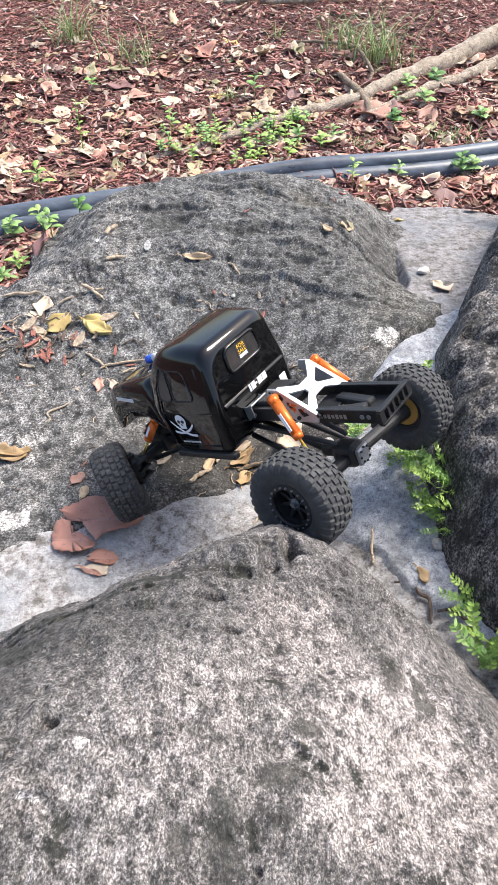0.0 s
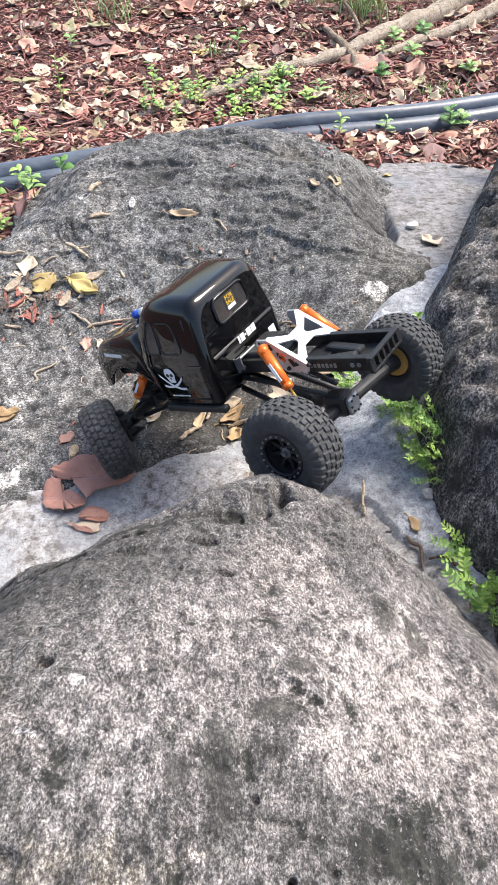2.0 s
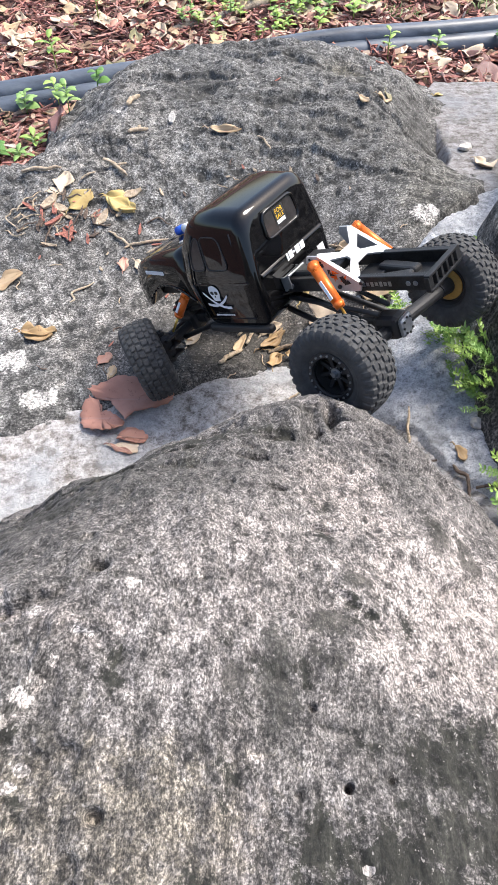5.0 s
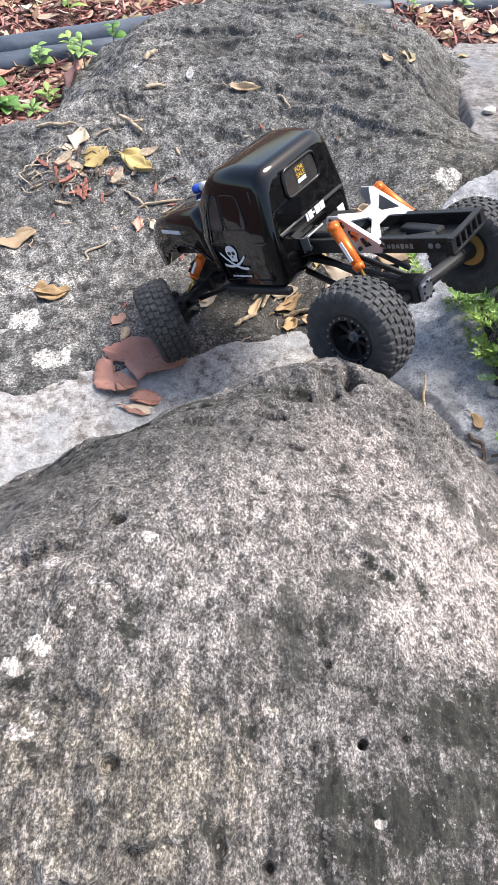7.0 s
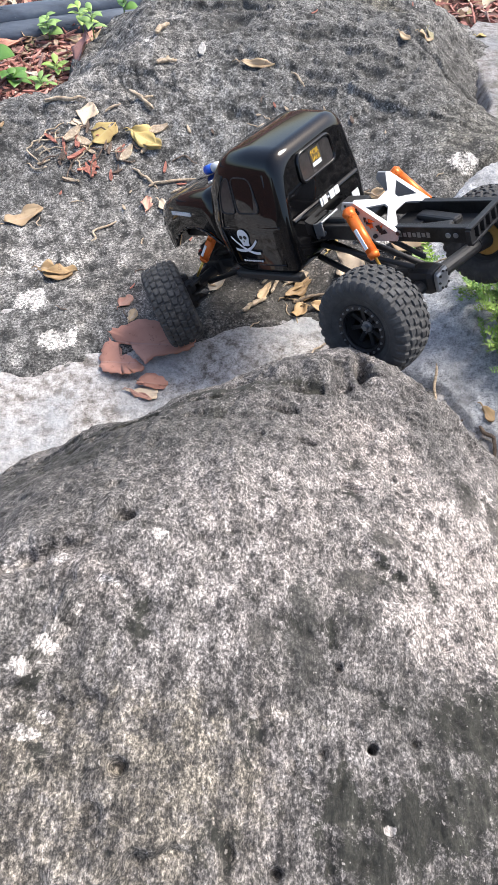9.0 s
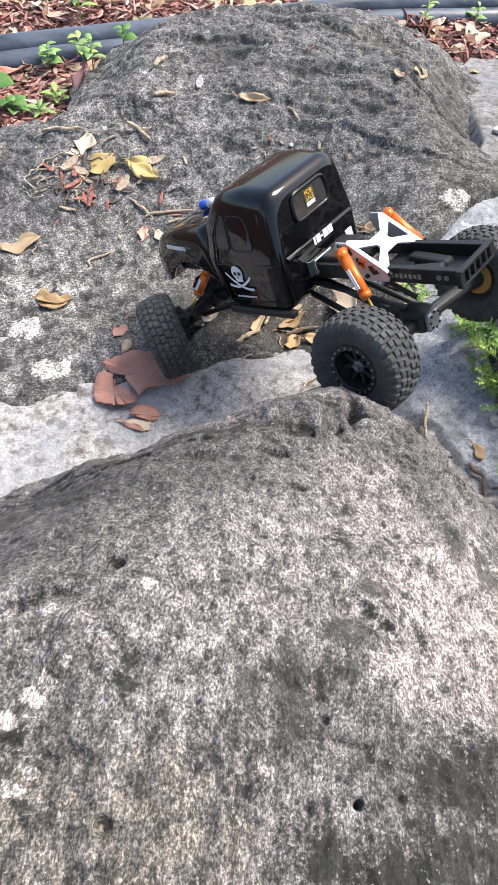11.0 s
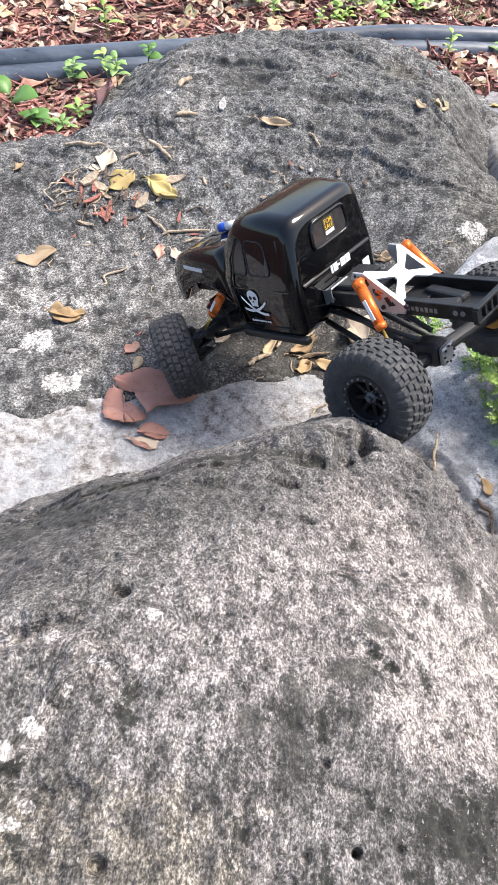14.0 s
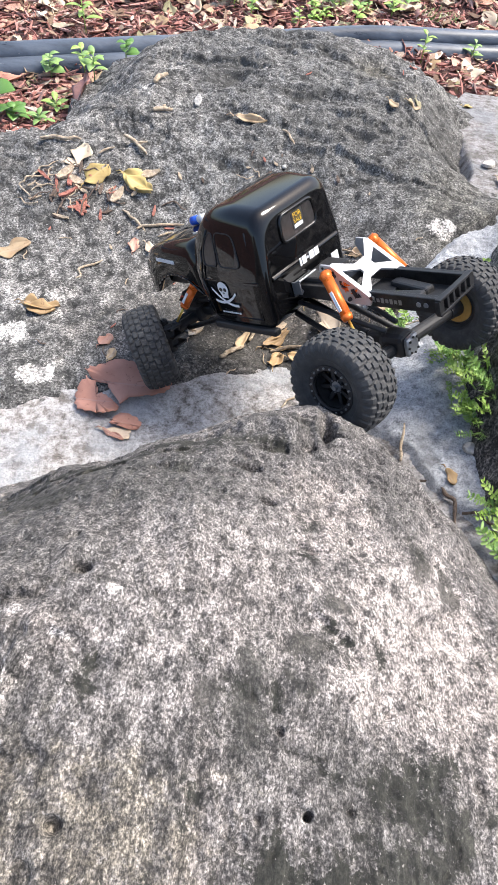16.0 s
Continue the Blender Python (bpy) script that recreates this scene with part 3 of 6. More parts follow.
def pipe_material():
    m = Mat("dusty_black_plastic", 0.45)
    v = m.coord((0.3, 1, 1))
    n1, n2 = m.noise(v, 18, 6, 0.7), m.noise(v, 120, 4, 0.7)
    col = m.ramp(n1, (0.35, (0.038, 0.047, 0.062)), (0.55, (0.095, 0.115, 0.148)), (0.75, (0.17, 0.195, 0.225)))
    col = m.mix(m.ramp(n2, (0.66, 0.0), (0.72, 0.6)), col, (0.35, 0.34, 0.32))
    m.base(col).rough(m.ramp(n1, (0.3, 0.24), (0.7, 0.55)))
    return m.bump(n2, 0.2, 0.001).m


def bark_material(name, a, b):
    m = Mat(name, 0.9)
    v = m.coord((1, 1, 1))
    n1, n2 = m.noise(v, 35, 6, 0.7, 0.5), m.noise(v, 160, 4, 0.7)
    col = m.mix(m.ramp(n1, (0.35, 0.0), (0.65, 1.0)), a, b)
    col = m.mix(m.ramp(m.noise(v, 60, 6, 0.75, 1.0), (0.54, 0.0), (0.62, 0.75)), col, tuple(c * 0.35 for c in a))
    m.base(m.mix(0.7, col, m.ramp(n2, (0.35, 0.6), (0.65, 1.25)), "MULTIPLY"))
    return m.bump(m.math("ADD", n1, n2), 0.9, 0.005).m


PIPE = pipe_material()
ROOT = bark_material("pale_root_bark", (0.30, 0.235, 0.17), (0.50, 0.42, 0.33))
TWIG = bark_material("dry_twig", (0.40, 0.30, 0.20), (0.64, 0.53, 0.40))
DARKTWIG = bark_material("dark_twig", (0.10, 0.07, 0.055), (0.22, 0.16, 0.12))
STUB = bark_material("brown_root_bark", (0.20, 0.145, 0.10), (0.38, 0.30, 0.215))
REDCHIP = bark_material("red_bark_chip", (0.36, 0.12, 0.085), (0.55, 0.25, 0.19))
STONE = bark_material("pale_pebble", (0.45, 0.43, 0.40), (0.65, 0.62, 0.58))


# ---- mesh helpers ----
def mesh_object(name, verts, faces, material, parent=None, label="", smooth=True):
    me = bpy.data.meshes.new(name)
    me.from_pydata([tuple(map(float, v)) for v in verts], [], [tuple(map(int, f)) for f in faces])
    me.validate()
    me.update()
    if smooth:
        me.shade_smooth()
    me.materials.append(material)
    ob = new(name, me)
    if parent:
        ob.parent = parent
    if label:
        ob["label"] = label
    return ob


def part(name, bm, material, parent, label="", smooth=False):
    """Links a bmesh as one mesh object under a thing or a part."""
    bmesh.ops.recalc_face_normals(bm, faces=bm.faces)
    me = bpy.data.meshes.new(name)
    bm.to_mesh(me)
    bm.free()
    if smooth:
        me.shade_smooth()
    me.materials.append(material)
    ob = new(name, me)
    ob.parent = parent
    if label:
        ob["label"] = label
    return ob


def sheet(name, xs, ys, height, material, floor=None):
    """A solid surface in plan; cells wholly below the floor height are left out."""
    X, Y = np.meshgrid(xs, ys)
    Z = height(X, Y)
    nx, ny = len(xs), len(ys)
    idx = np.arange(nx * ny).reshape(ny, nx)
    quads = np.stack([idx[:-1, :-1], idx[:-1, 1:], idx[1:, 1:], idx[1:, :-1]], -1).reshape(-1, 4)
    if floor is not None:
        Z = np.maximum(Z, floor - 0.02)
        keep = Z.ravel()[quads].max(1) > floor
        quads = quads[keep]
        used = np.unique(quads)
        renum = np.full(nx * ny, -1)
        renum[used] = np.arange(len(used))
        quads = renum[quads]
    else:
        used = np.arange(nx * ny)
    co = np.stack([X.ravel(), Y.ravel(), Z.ravel()], -1)[used]
    me = bpy.data.meshes.new(name)
    me.vertices.add(len(co))
    me.vertices.foreach_set("co", co.astype(np.float32).ravel())
    me.loops.add(len(quads) * 4)
    me.loops.foreach_set("vertex_index", quads.astype(np.int32).ravel())
    me.polygons.add(len(quads))
    me.polygons.foreach_set("loop_start", np.arange(0, len(quads) * 4, 4, dtype=np.int32))
    me.update(calc_edges=True)
    me.validate()
    me.shade_smooth()
    me.materials.append(material)
    return new(name, me)


def graded(lo, hi, step, far):
    """Even steps between lo and hi, growing steps out to far on both sides."""
    mid = list(np.arange(lo, hi + step / 2, step))
    out, d = [], step
    while True:
        d *= 1.35
        last = out[-1] if out else 0
        if last + d > far:
            break
        out.append(last + d)
    return np.array([lo - v for v in reversed(out)] + mid + [mid[-1] + v for v in out])


def tube_data(points, radii, sides=8, wobble=0.0, seed=0):
    """A bent, tapered round bar through the points, closed at both ends."""
    rs = np.random.RandomState(seed)
    P = [Vector(p) for p in points]
    verts, faces = [], []
    ref = Vector((0, 0, 1))
    for i, p in enumerate(P):
        d = (P[min(i + 1, len(P) - 1)] - P[max(i - 1, 0)]).normalized()
        side = d.cross(ref)
        side = side.normalized() if side.length > 1e-3 else Vector((1, 0, 0))
        up = side.cross(d).normalized()
        for k in range(sides):
            a = 2 * math.pi * k / sides
            r = radii[i] * (1 + wobble * (rs.rand() - 0.5))
            verts.append(p + side * (r * math.cos(a)) + up * (r * math.sin(a)))
    for i in range(len(P) - 1):
        for k in range(sides):
            a, b = i * sides + k, i * sides + (k + 1) % sides
            faces.append((a, b, b + sides, a + sides))
    faces.append(tuple(reversed(range(sides))))
    faces.append(tuple(range((len(P) - 1) * sides, len(P) * sides)))
    return verts, faces


def smooth_line(points, steps=8):
    """A Catmull-Rom line through the points."""
    P = [np.array(p, float) for p in points]
    P = [2 * P[0] - P[1]] + P + [2 * P[-1] - P[-2]]
    out = []
    for i in range(1, len(P) - 2):
        for s in range(steps):
            t = s / steps
            a, b, c, d = P[i - 1:i + 3]
            out.append(0.5 * (2 * b + (c - a) * t + (2 * a - 5 * b + 4 * c - d) * t * t + (3 * b - a - 3 * c + d) * t ** 3))
    out.append(P[-2])
    return out


# ---- ground, mortar and boulders ----
ground = sheet("ground", graded(-1.6, 1.9, 0.02, 70), graded(0.9, 4.2, 0.02, 70), ground_z, SOIL)
tagged(ground, "dark red mulch soil bed reaching to the horizon", "ground", kind="structure")
mortar = sheet("mortar_joint", np.arange(-0.95, 0.80, 0.004), np.arange(0.28, 1.68, 0.004), mortar_z_limited, MORTAR, 0.0)
tagged(mortar, "pale stained mortar filling the joints between boulders", "mortar", kind="structure")
slab = sheet("cement_fill", np.arange(0.05, 0.62, 0.0025), np.arange(0.34, 1.10, 0.0025), slab_z, SLAB, 0.06)
tagged(slab, "rough blue-grey cement fill between two boulders", "cement", kind="structure")
near = sheet("boulder", np.concatenate([np.arange(-0.66, -0.44, 0.006), np.arange(-0.44, 0.36, 0.0013), np.arange(0.36, 0.56, 0.006)]),
             np.concatenate([np.arange(-0.62, -0.02, 0.01), np.arange(-0.02, 0.56, 0.0013), np.arange(0.56, 0.72, 0.006)]), near_z, ROCK_NEAR, -0.02)
tagged(near, "pale pinkish-grey pitted limestone boulder with a blunt ridge", "boulder", "landscape boulders")
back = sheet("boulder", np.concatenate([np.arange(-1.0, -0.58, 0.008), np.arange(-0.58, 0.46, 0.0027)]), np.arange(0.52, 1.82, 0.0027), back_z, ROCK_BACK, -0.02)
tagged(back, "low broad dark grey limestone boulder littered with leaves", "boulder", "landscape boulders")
right = sheet("boulder", np.arange(0.18, 1.25, 0.0045), np.arange(0.18, 1.95, 0.0045), right_z, ROCK_RIGHT, -0.02)
tagged(right, "dark brown-black weathered limestone boulder beside the cement fill", "boulder", "landscape boulders")


# ---- black edging that borders the mulch ----
def extrude_line(line, prof, z0):
    verts, faces, n = [], [], len(prof)
    for i, p in enumerate(line):
        d = line[min(i + 1, len(line) - 1)] - line[max(i - 1, 0)]
        d = d / np.linalg.norm(d)
        side = np.array([-d[1], d[0], 0])
        lift = 0.004 * math.sin(3.1 * p[0] + 0.5) + 0.002 * math.sin(9 * p[0])
        for a, b in prof:
            verts.append(p + side * a + np.array([0, 0, z0 + b + lift]))
    for i in range(len(line) - 1):
        for k in range(n):
            a, b = i * n + k, i * n + (k + 1) % n
            faces.append((a, b, b + n, a + n))
    faces += [tuple(range(n)), tuple(reversed(range((len(line) - 1) * n, len(line) * n)))]
    return verts, faces


def edging():
    line = smooth_line([(-2.2, 1.32, 0), (-1.2, 1.51, 0), (-0.60, 1.665, 0), (-0.31, 1.750, 0), (0.10, 1.868, 0), (0.40, 1.912, 0), (0.70, 1.975, 0), (1.4, 2.17, 0), (2.4, 2.6, 0)], 10)
    whole = new("lawn_edging")
    bead = [(0.026 * math.cos(6.2832 * k / 14), 0.030 + 0.026 * math.sin(6.2832 * k / 14)) for k in range(14)]
    mesh_object("bead", *extrude_line(line, bead, 0.024), PIPE, whole, "round black top bead")
    lower = [(-0.030 + 0.029 * math.cos(6.2832 * k / 14), 0.006 + 0.029 * math.sin(6.2832 * k / 14)) for k in range(14)]
    mesh_object("lower_bead", *extrude_line(line, lower, 0.024), PIPE, whole, "second round bead below")
    return tagged(whole, "dusty black plastic landscape edging with a round top bead", "edging")


edging()


# ---- tree roots on the mulch ----
def root(points, radii, label, material=ROOT, seed=1):
    line = smooth_line(points, 7)
    rr = np.interp(np.linspace(0, 1, len(line)), np.linspace(0, 1, len(radii)), radii)
    pts = [(p[0], p[1], float(ground_z(np.array([p[0]]), np.array([p[1]]))[0]) + p[2]) for p in line]
    ob = mesh_object("tree_root", *tube_data(pts, rr, 12, 0.22, seed), material)
    return tagged(ob, label, "root")


root([(-0.30, 1.99, 0.0), (-0.03, 2.15, 0.012), (0.145, 2.27, 0.016), (0.34, 2.39, 0.012), (0.52, 2.54, 0.015), (0.77, 2.75, 0.018), (1.02, 2.97, 0.02), (1.7, 3.6, 0.02)],
     [0.007, 0.013, 0.015, 0.020, 0.026, 0.034, 0.042, 0.06], "pale tree root lying along the mulch, thickening outward")
root([(0.22, 2.18, 0.0), (0.38, 2.28, 0.008), (0.54, 2.41, 0.012), (0.72, 2.56, 0.012), (0.92, 2.72, 0.012), (1.5, 3.1, 0.0)],
     [0.006, 0.010, 0.014, 0.019, 0.024, 0.03], "second pale tree root branching beside the main one", seed=2)
root([(0.30, 2.62, 0.0), (0.33, 2.50, 0.022), (0.36, 2.42, 0.026), (0.38, 2.32, 0.014), (0.36, 2.25, -0.005)], [0.008, 0.010, 0.011, 0.012, 0.006],
     "short brown root stub arching over the pale root", STUB, 3)
root([(-0.10, 3.42, 0.02), (0.10, 3.35, 0.03), (0.30, 3.36, 0.03), (0.5, 3.45, 0.01)], [0.008, 0.012, 0.012, 0.006], "thin pale surface root on the mulch", ROOT, 4)
root([(0.16, 2.92, 0.01), (0.36, 2.78, 0.03), (0.42, 2.58, 0.02), (0.38, 2.50, 0.0)], [0.004, 0.006, 0.006, 0.003], "thin curved brown rootlet on the mulch", STUB, 5)


# ---- loose mulch ----
def chips(count, seed, size, material, name, label, box, flat=0.0):
    """Loose bent splinters lying on the ground, joined into one mass."""
    rs = np.random.RandomState(seed)
    verts, faces = [], []
    Y = box[2] + (box[3] - box[2]) * rs.rand(count * 2) ** 1.5
    X = (box[0] + (box[1] - box[0]) * rs.rand(count * 2)) * (0.45 + 0.2 * Y)
    G = ground_z(X, Y)
    clear = np.maximum(np.maximum(back_z(X, Y), mortar_z_limited(X, Y)), right_z(X, Y)) < G - 0.005
    for x, y, g in list(zip(X[clear], Y[clear], G[clear]))[:count]:
        L, W, T = size[0] * (0.4 + rs.rand() ** 2 * 1.6), size[1] * (0.4 + rs.rand()), size[2] * (0.5 + rs.rand())
        q = Euler((rs.randn() * 0.35, rs.randn() * 0.28, rs.rand() * 6.28)).to_matrix()
        c = Vector((x, y, g + 0.002 + rs.rand() * 0.012))
        bend = (rs.rand() - 0.5) * 0.3 * L
        b = len(verts)
        for u, w, dz in ((-1, 0.35, 0), (0, 1, bend), (1, 0.3, 0)):
            for s, t in ((-1, -1), (1, -1), (1, 1), (-1, 1)):
                verts.append(c + q @ Vector((u * L / 2, s * w * W / 2 + bend * 0.5 * abs(u), t * T / 2 + dz * (1 - flat) * 0.5)))
        for r in (0, 4):
            for k in range(4):
                a, d = b + r + k, b + r + (k + 1) % 4
                faces.append((a, d, d + 4, a + 4))
        faces += [(b + 3, b + 2, b + 1, b), (b + 8, b + 9, b + 10, b + 11)]
    ob = mesh_object(name, verts, faces, material, smooth=False)
    return tagged(ob, label, "mulch", kind="stuff")


chips(21000, 5, (0.027, 0.0064, 0.0030), CHIPS, "bark_mulch", "shredded red-brown bark mulch covering the soil", (-1.15, 1.15, 1.22, 4.1))
chips(4500, 6, (0.026, 0.017, 0.0012), LITTER, "leaf_litter", "small bleached and brown leaf scraps among the mulch", (-1.1, 1.1, 1.25, 3.9), 1.0)


# ---- fallen leaves ----
LEAF_LABEL = {
    "tan": "curled tan dry leaf", "pale": "bleached cream-coloured dry leaf", "brown": "leathery rust-brown dry leaf", "rose": "faded rosy-brown dry leaf",
    "plum": "dark plum-brown fallen leaf", "yellow": "yellow fallen leaf with brown specks", "olive": "dull olive dry leaf", "ochre": "crumpled ochre dry leaf"}


def leaf_mesh(name, L, W, curl, seed, material):
    """An ovate blade with a folded midrib, curled ends, a wavy rim and a little thickness."""
    rs = np.random.RandomState(seed)
    nu, nv = 12, 7
    tipped, fold, twist = 0.75 + 0.5 * rs.rand(), 0.12 + 0.40 * rs.rand(), (rs.rand() - 0.5) * 1.2 * (0.3 + curl)
    ph = rs.rand(4) * 6.28
    bite = [(rs.rand(), rs.choice([-1, 1]), 0.1 + 0.15 * rs.rand()) for _ in range(rs.randint(0, 3))]
    top = []
    for i in range(nu + 1):
        u = i / nu
        half = 0.5 * W * (math.sin(math.pi * min(1, u ** tipped)) ** 0.7 + 0.015)
        for j in range(nv):
            v = 2 * j / (nv - 1) - 1
            h = half * (1 + 0.14 * math.sin(9 * u + ph[0] + 2 * v) + 0.09 * math.sin(19 * u + ph[3] + v))
            for bu, bs, bw in bite:
                if v * bs > 0.4:
                    h *= 1 - 0.55 * math.exp(-((u - bu) / bw) ** 2)
            y = v * h
            z = fold * abs(y) + curl * L * (0.9 * (u - 0.5) ** 2 - 0.05) + twist * y * (u - 0.4)
            z += 0.045 * L * math.sin(8 * u + ph[1]) * abs(v) + 0.035 * L * math.sin(9 * v * u + ph[2])
            x = (u - 0.5) * L * (1 - 0.12 * curl)
            y += 0.05 * L * math.sin(2.2 * u + ph[2])
            top.append((x, y, z))
    top = np.array(top)
    top[:, 2] -= np.percentile(top[:, 2], 12)
    low = top.copy()
    low[:, 2] -= 0.0009
    m, faces = nv, []
    n = len(top)
    for i in range(nu):
        for j in range(nv - 1):
            a = i * m + j
            faces += [(a, a + m, a + m + 1, a + 1), (n + a, n + a + 1, n + a + m + 1, n + a + m)]
    rim = [j for j in range(nv)] + [i * m + nv - 1 for i in range(1, nu + 1)] + [nu * m + j for j in range(nv - 2, -1, -1)] + [i * m for i in range(nu - 1, 0, -1)]
    for a, b in zip(rim, rim[1:] + rim[:1]):
        faces.append((a, b, n + b, n + a))
    b = 2 * n
    stalk = [(-0.5 * L, 0.05 * L * math.sin(ph[2]), 0.002), (-0.62 * L, 0.02 * L, 0.004), (-0.72 * L, -0.03 * L, 0.001)]
    sv, sf = tube_data(stalk, [0.0011, 0.0009, 0.0008], 5)
    faces += [tuple(b + k for k in f) for f in sf]
    verts = list(map(tuple, top)) + list(map(tuple, low)) + [tuple(v) for v in sv]
    me = bpy.data.meshes.new(name)
    me.from_pydata(verts, [], faces)
    me.validate()
    me.shade_smooth()
    me.materials.append(material)
    return me


def resting(x, y, yaw, reach, lift=0.001, tilt=0.0):
    """A pose that lies on the highest surface at a place, leaning as it leans."""
    r = max(reach * 0.35, 0.006)
    c, east, west, north, south = map(float, tops([x, x + r, x - r, x, x], [y, y, y, y + r, y - r]))
    zx, zy = (east - west) / (2 * r), (north - south) / (2 * r)
    zx, zy = max(-0.7, min(0.7, zx)), max(-0.7, min(0.7, zy))
    up = Vector((-zx, -zy, 1)).normalized()
    fwd = Vector((math.cos(radians(yaw)), math.sin(radians(yaw)), 0))
    fwd = (fwd - up * fwd.dot(up)).normalized()
    side = up.cross(fwd)
    z = max(c, (east + west + north + south) / 4) + lift
    m = Matrix((fwd, side, up)).transposed().to_4x4()
    m.translation = (x, y, z)
    return m @ pose(0, 0, 0, 0, tilt, 0)


LEAF_COUNT = [0]


def fallen_leaf(kind, x, y, L, ratio, yaw, curl, where="lying on the boulder", lift=0.0015, tilt=0.0):
    LEAF_COUNT[0] += 1
    ob = new("dry_leaf", leaf_mesh("dry_leaf", L, L * ratio, curl, LEAF_COUNT[0], LEAF[kind]))
    ob.matrix_world = resting(x, y, yaw, L, lift, tilt)
    return tagged(ob, LEAF_LABEL[kind] + " " + where, "leaf", "fallen leaves")


def mulch_leaf(kind, x, y, L, ratio, yaw, curl):
    rs = random.Random(int(x * 1000) + int(y * 777))
    return fallen_leaf(kind, x, y, L, ratio, yaw, curl * rs.uniform(0.5, 1.6), "on the red mulch", 0.008, rs.uniform(-14, 14))


fallen_leaf("yellow", -0.266, 1.071, 0.067, 0.55, -33, 0.35)
fallen_leaf("yellow", -0.340, 1.084, 0.056, 0.75, 55, 0.15)
fallen_leaf("pale", -0.371, 1.120, 0.044, 0.80, 63, 0.20)
fallen_leaf("pale", -0.390, 1.105, 0.024, 0.70, 19, 0.20)
fallen_leaf("tan", -0.087, 1.214, 0.062, 0.30, -6, 0.60)
fallen_leaf("tan", 0.163, 1.286, 0.024, 0.60, -35, 0.20)
fallen_leaf("tan", 0.201, 1.303, 0.034, 0.55, 9, 0.60)
fallen_leaf("pale", 0.368, 1.156, 0.054, 0.60, -69, 0.50)
fallen_leaf("ochre", 0.032, 0.993, 0.044, 0.50, -77, 0.30)
fallen_leaf("tan", -0.104, 0.969, 0.046, 0.75, 17, 0.40)
fallen_leaf("tan", -0.140, 0.950, 0.032, 0.50, 46, 0.30)
fallen_leaf("tan", -0.106, 0.865, 0.035, 0.75, 4, 0.30)
fallen_leaf("tan", -0.139, 0.797, 0.055, 0.80, 37, 0.45)
fallen_leaf("pale", -0.070, 0.841, 0.040, 0.45, 84, 0.20)
fallen_leaf("rose", -0.257, 0.739, 0.030, 0.70, 69, 0.30)
fallen_leaf("pale", -0.241, 0.712, 0.024, 0.45, 77, 0.20)
fallen_leaf("ochre", -0.367, 0.793, 0.050, 0.55, -6, 0.30)
fallen_leaf("rose", -0.252, 0.950, 0.028, 0.70, 88, 0.20)
fallen_leaf("pale", -0.223, 0.941, 0.034, 0.50, -50, 0.30)
fallen_leaf("ochre", -0.189, 0.917, 0.028, 0.50, 34, 0.40)
fallen_leaf("tan", -0.447, 0.915, 0.068, 0.50, 33, 0.25)
fallen_leaf("ochre", 0.034, 0.994, 0.048, 0.50, -77, 0.30)
fallen_leaf("tan", 0.110, 0.937, 0.032, 0.60, 5, 0.40)
fallen_leaf("yellow", 0.041, 0.868, 0.047, 0.60, 77, 0.30)
fallen_leaf("pale", 0.068, 0.806, 0.071, 0.65, -61, 0.35)
fallen_leaf("tan", 0.159, 0.830, 0.075, 0.72, 52, 0.45)
fallen_leaf("ochre", 0.047, 0.736, 0.070, 0.34, -19, 0.50)
fallen_leaf("ochre", -0.001, 0.795, 0.037, 0.30, 46, 0.30)
fallen_leaf("ochre", 0.004, 0.768, 0.038, 0.22, 4, 0.30)
fallen_leaf("ochre", -0.127, 0.807, 0.048, 0.60, 37, 0.40)
fallen_leaf("yellow", -0.103, 0.855, 0.033, 0.60, 29, 0.40)
fallen_leaf("ochre", -0.075, 0.840, 0.042, 0.32, 76, 0.20)
fallen_leaf("ochre", 0.062, 0.696, 0.038, 0.20, 49, 0.20)
fallen_leaf("ochre", -0.367, 0.798, 0.059, 0.42, -4, 0.30)
fallen_leaf("ochre", 0.219, 0.502, 0.029, 0.45, -68, 0.60)
fallen_leaf("yellow", -0.264, 1.067, 0.061, 0.50, -30, 0.30)
fallen_leaf("olive", 0.212, 1.324, 0.030, 0.60, -67, 0.50)
fallen_leaf("yellow", 0.354, 1.541, 0.022, 0.60, -11, 0.10)
fallen_leaf("ochre", -0.525, 1.101, 0.028, 0.50, 78, 0.40)
fallen_leaf("rose", -0.209, 0.571, 0.036, 0.30, -18, 0.30)
fallen_leaf("ochre", -0.004, 0.784, 0.052, 0.42, 38, 0.5)
fallen_leaf("ochre", 0.001, 0.740, 0.038, 0.55, 80, 0.5)
fallen_leaf("tan", -0.054, 0.774, 0.046, 0.30, 60, 0.6)
fallen_leaf("pale", -0.013, 0.812, 0.050, 0.60, 5, 0.3)
fallen_leaf("pale", -0.127, 0.779, 0.044, 0.60, 75, 0.6)
fallen_leaf("tan", -0.239, 0.710, 0.026, 0.50, 75, 0.3)
mulch_leaf("brown", -0.156, 2.836, 0.123, 0.80, -69, 0.30)
mulch_leaf("pale", 0.154, 2.597, 0.119, 0.50, 78, 0.30)
mulch_leaf("brown", 0.098, 2.520, 0.068, 0.70, 8, 0.30)
mulch_leaf("rose", 0.380, 2.286, 0.151, 0.75, -58, 0.30)
mulch_leaf("brown", 0.445, 2.183, 0.092, 0.60, -4, 0.30)
mulch_leaf("pale", 0.070, 2.092, 0.091, 0.75, 76, 0.30)
mulch_leaf("pale", -0.473, 2.074, 0.066, 0.60, 0, 0.30)
mulch_leaf("pale", -0.383, 2.075, 0.079, 0.50, -47, 0.30)
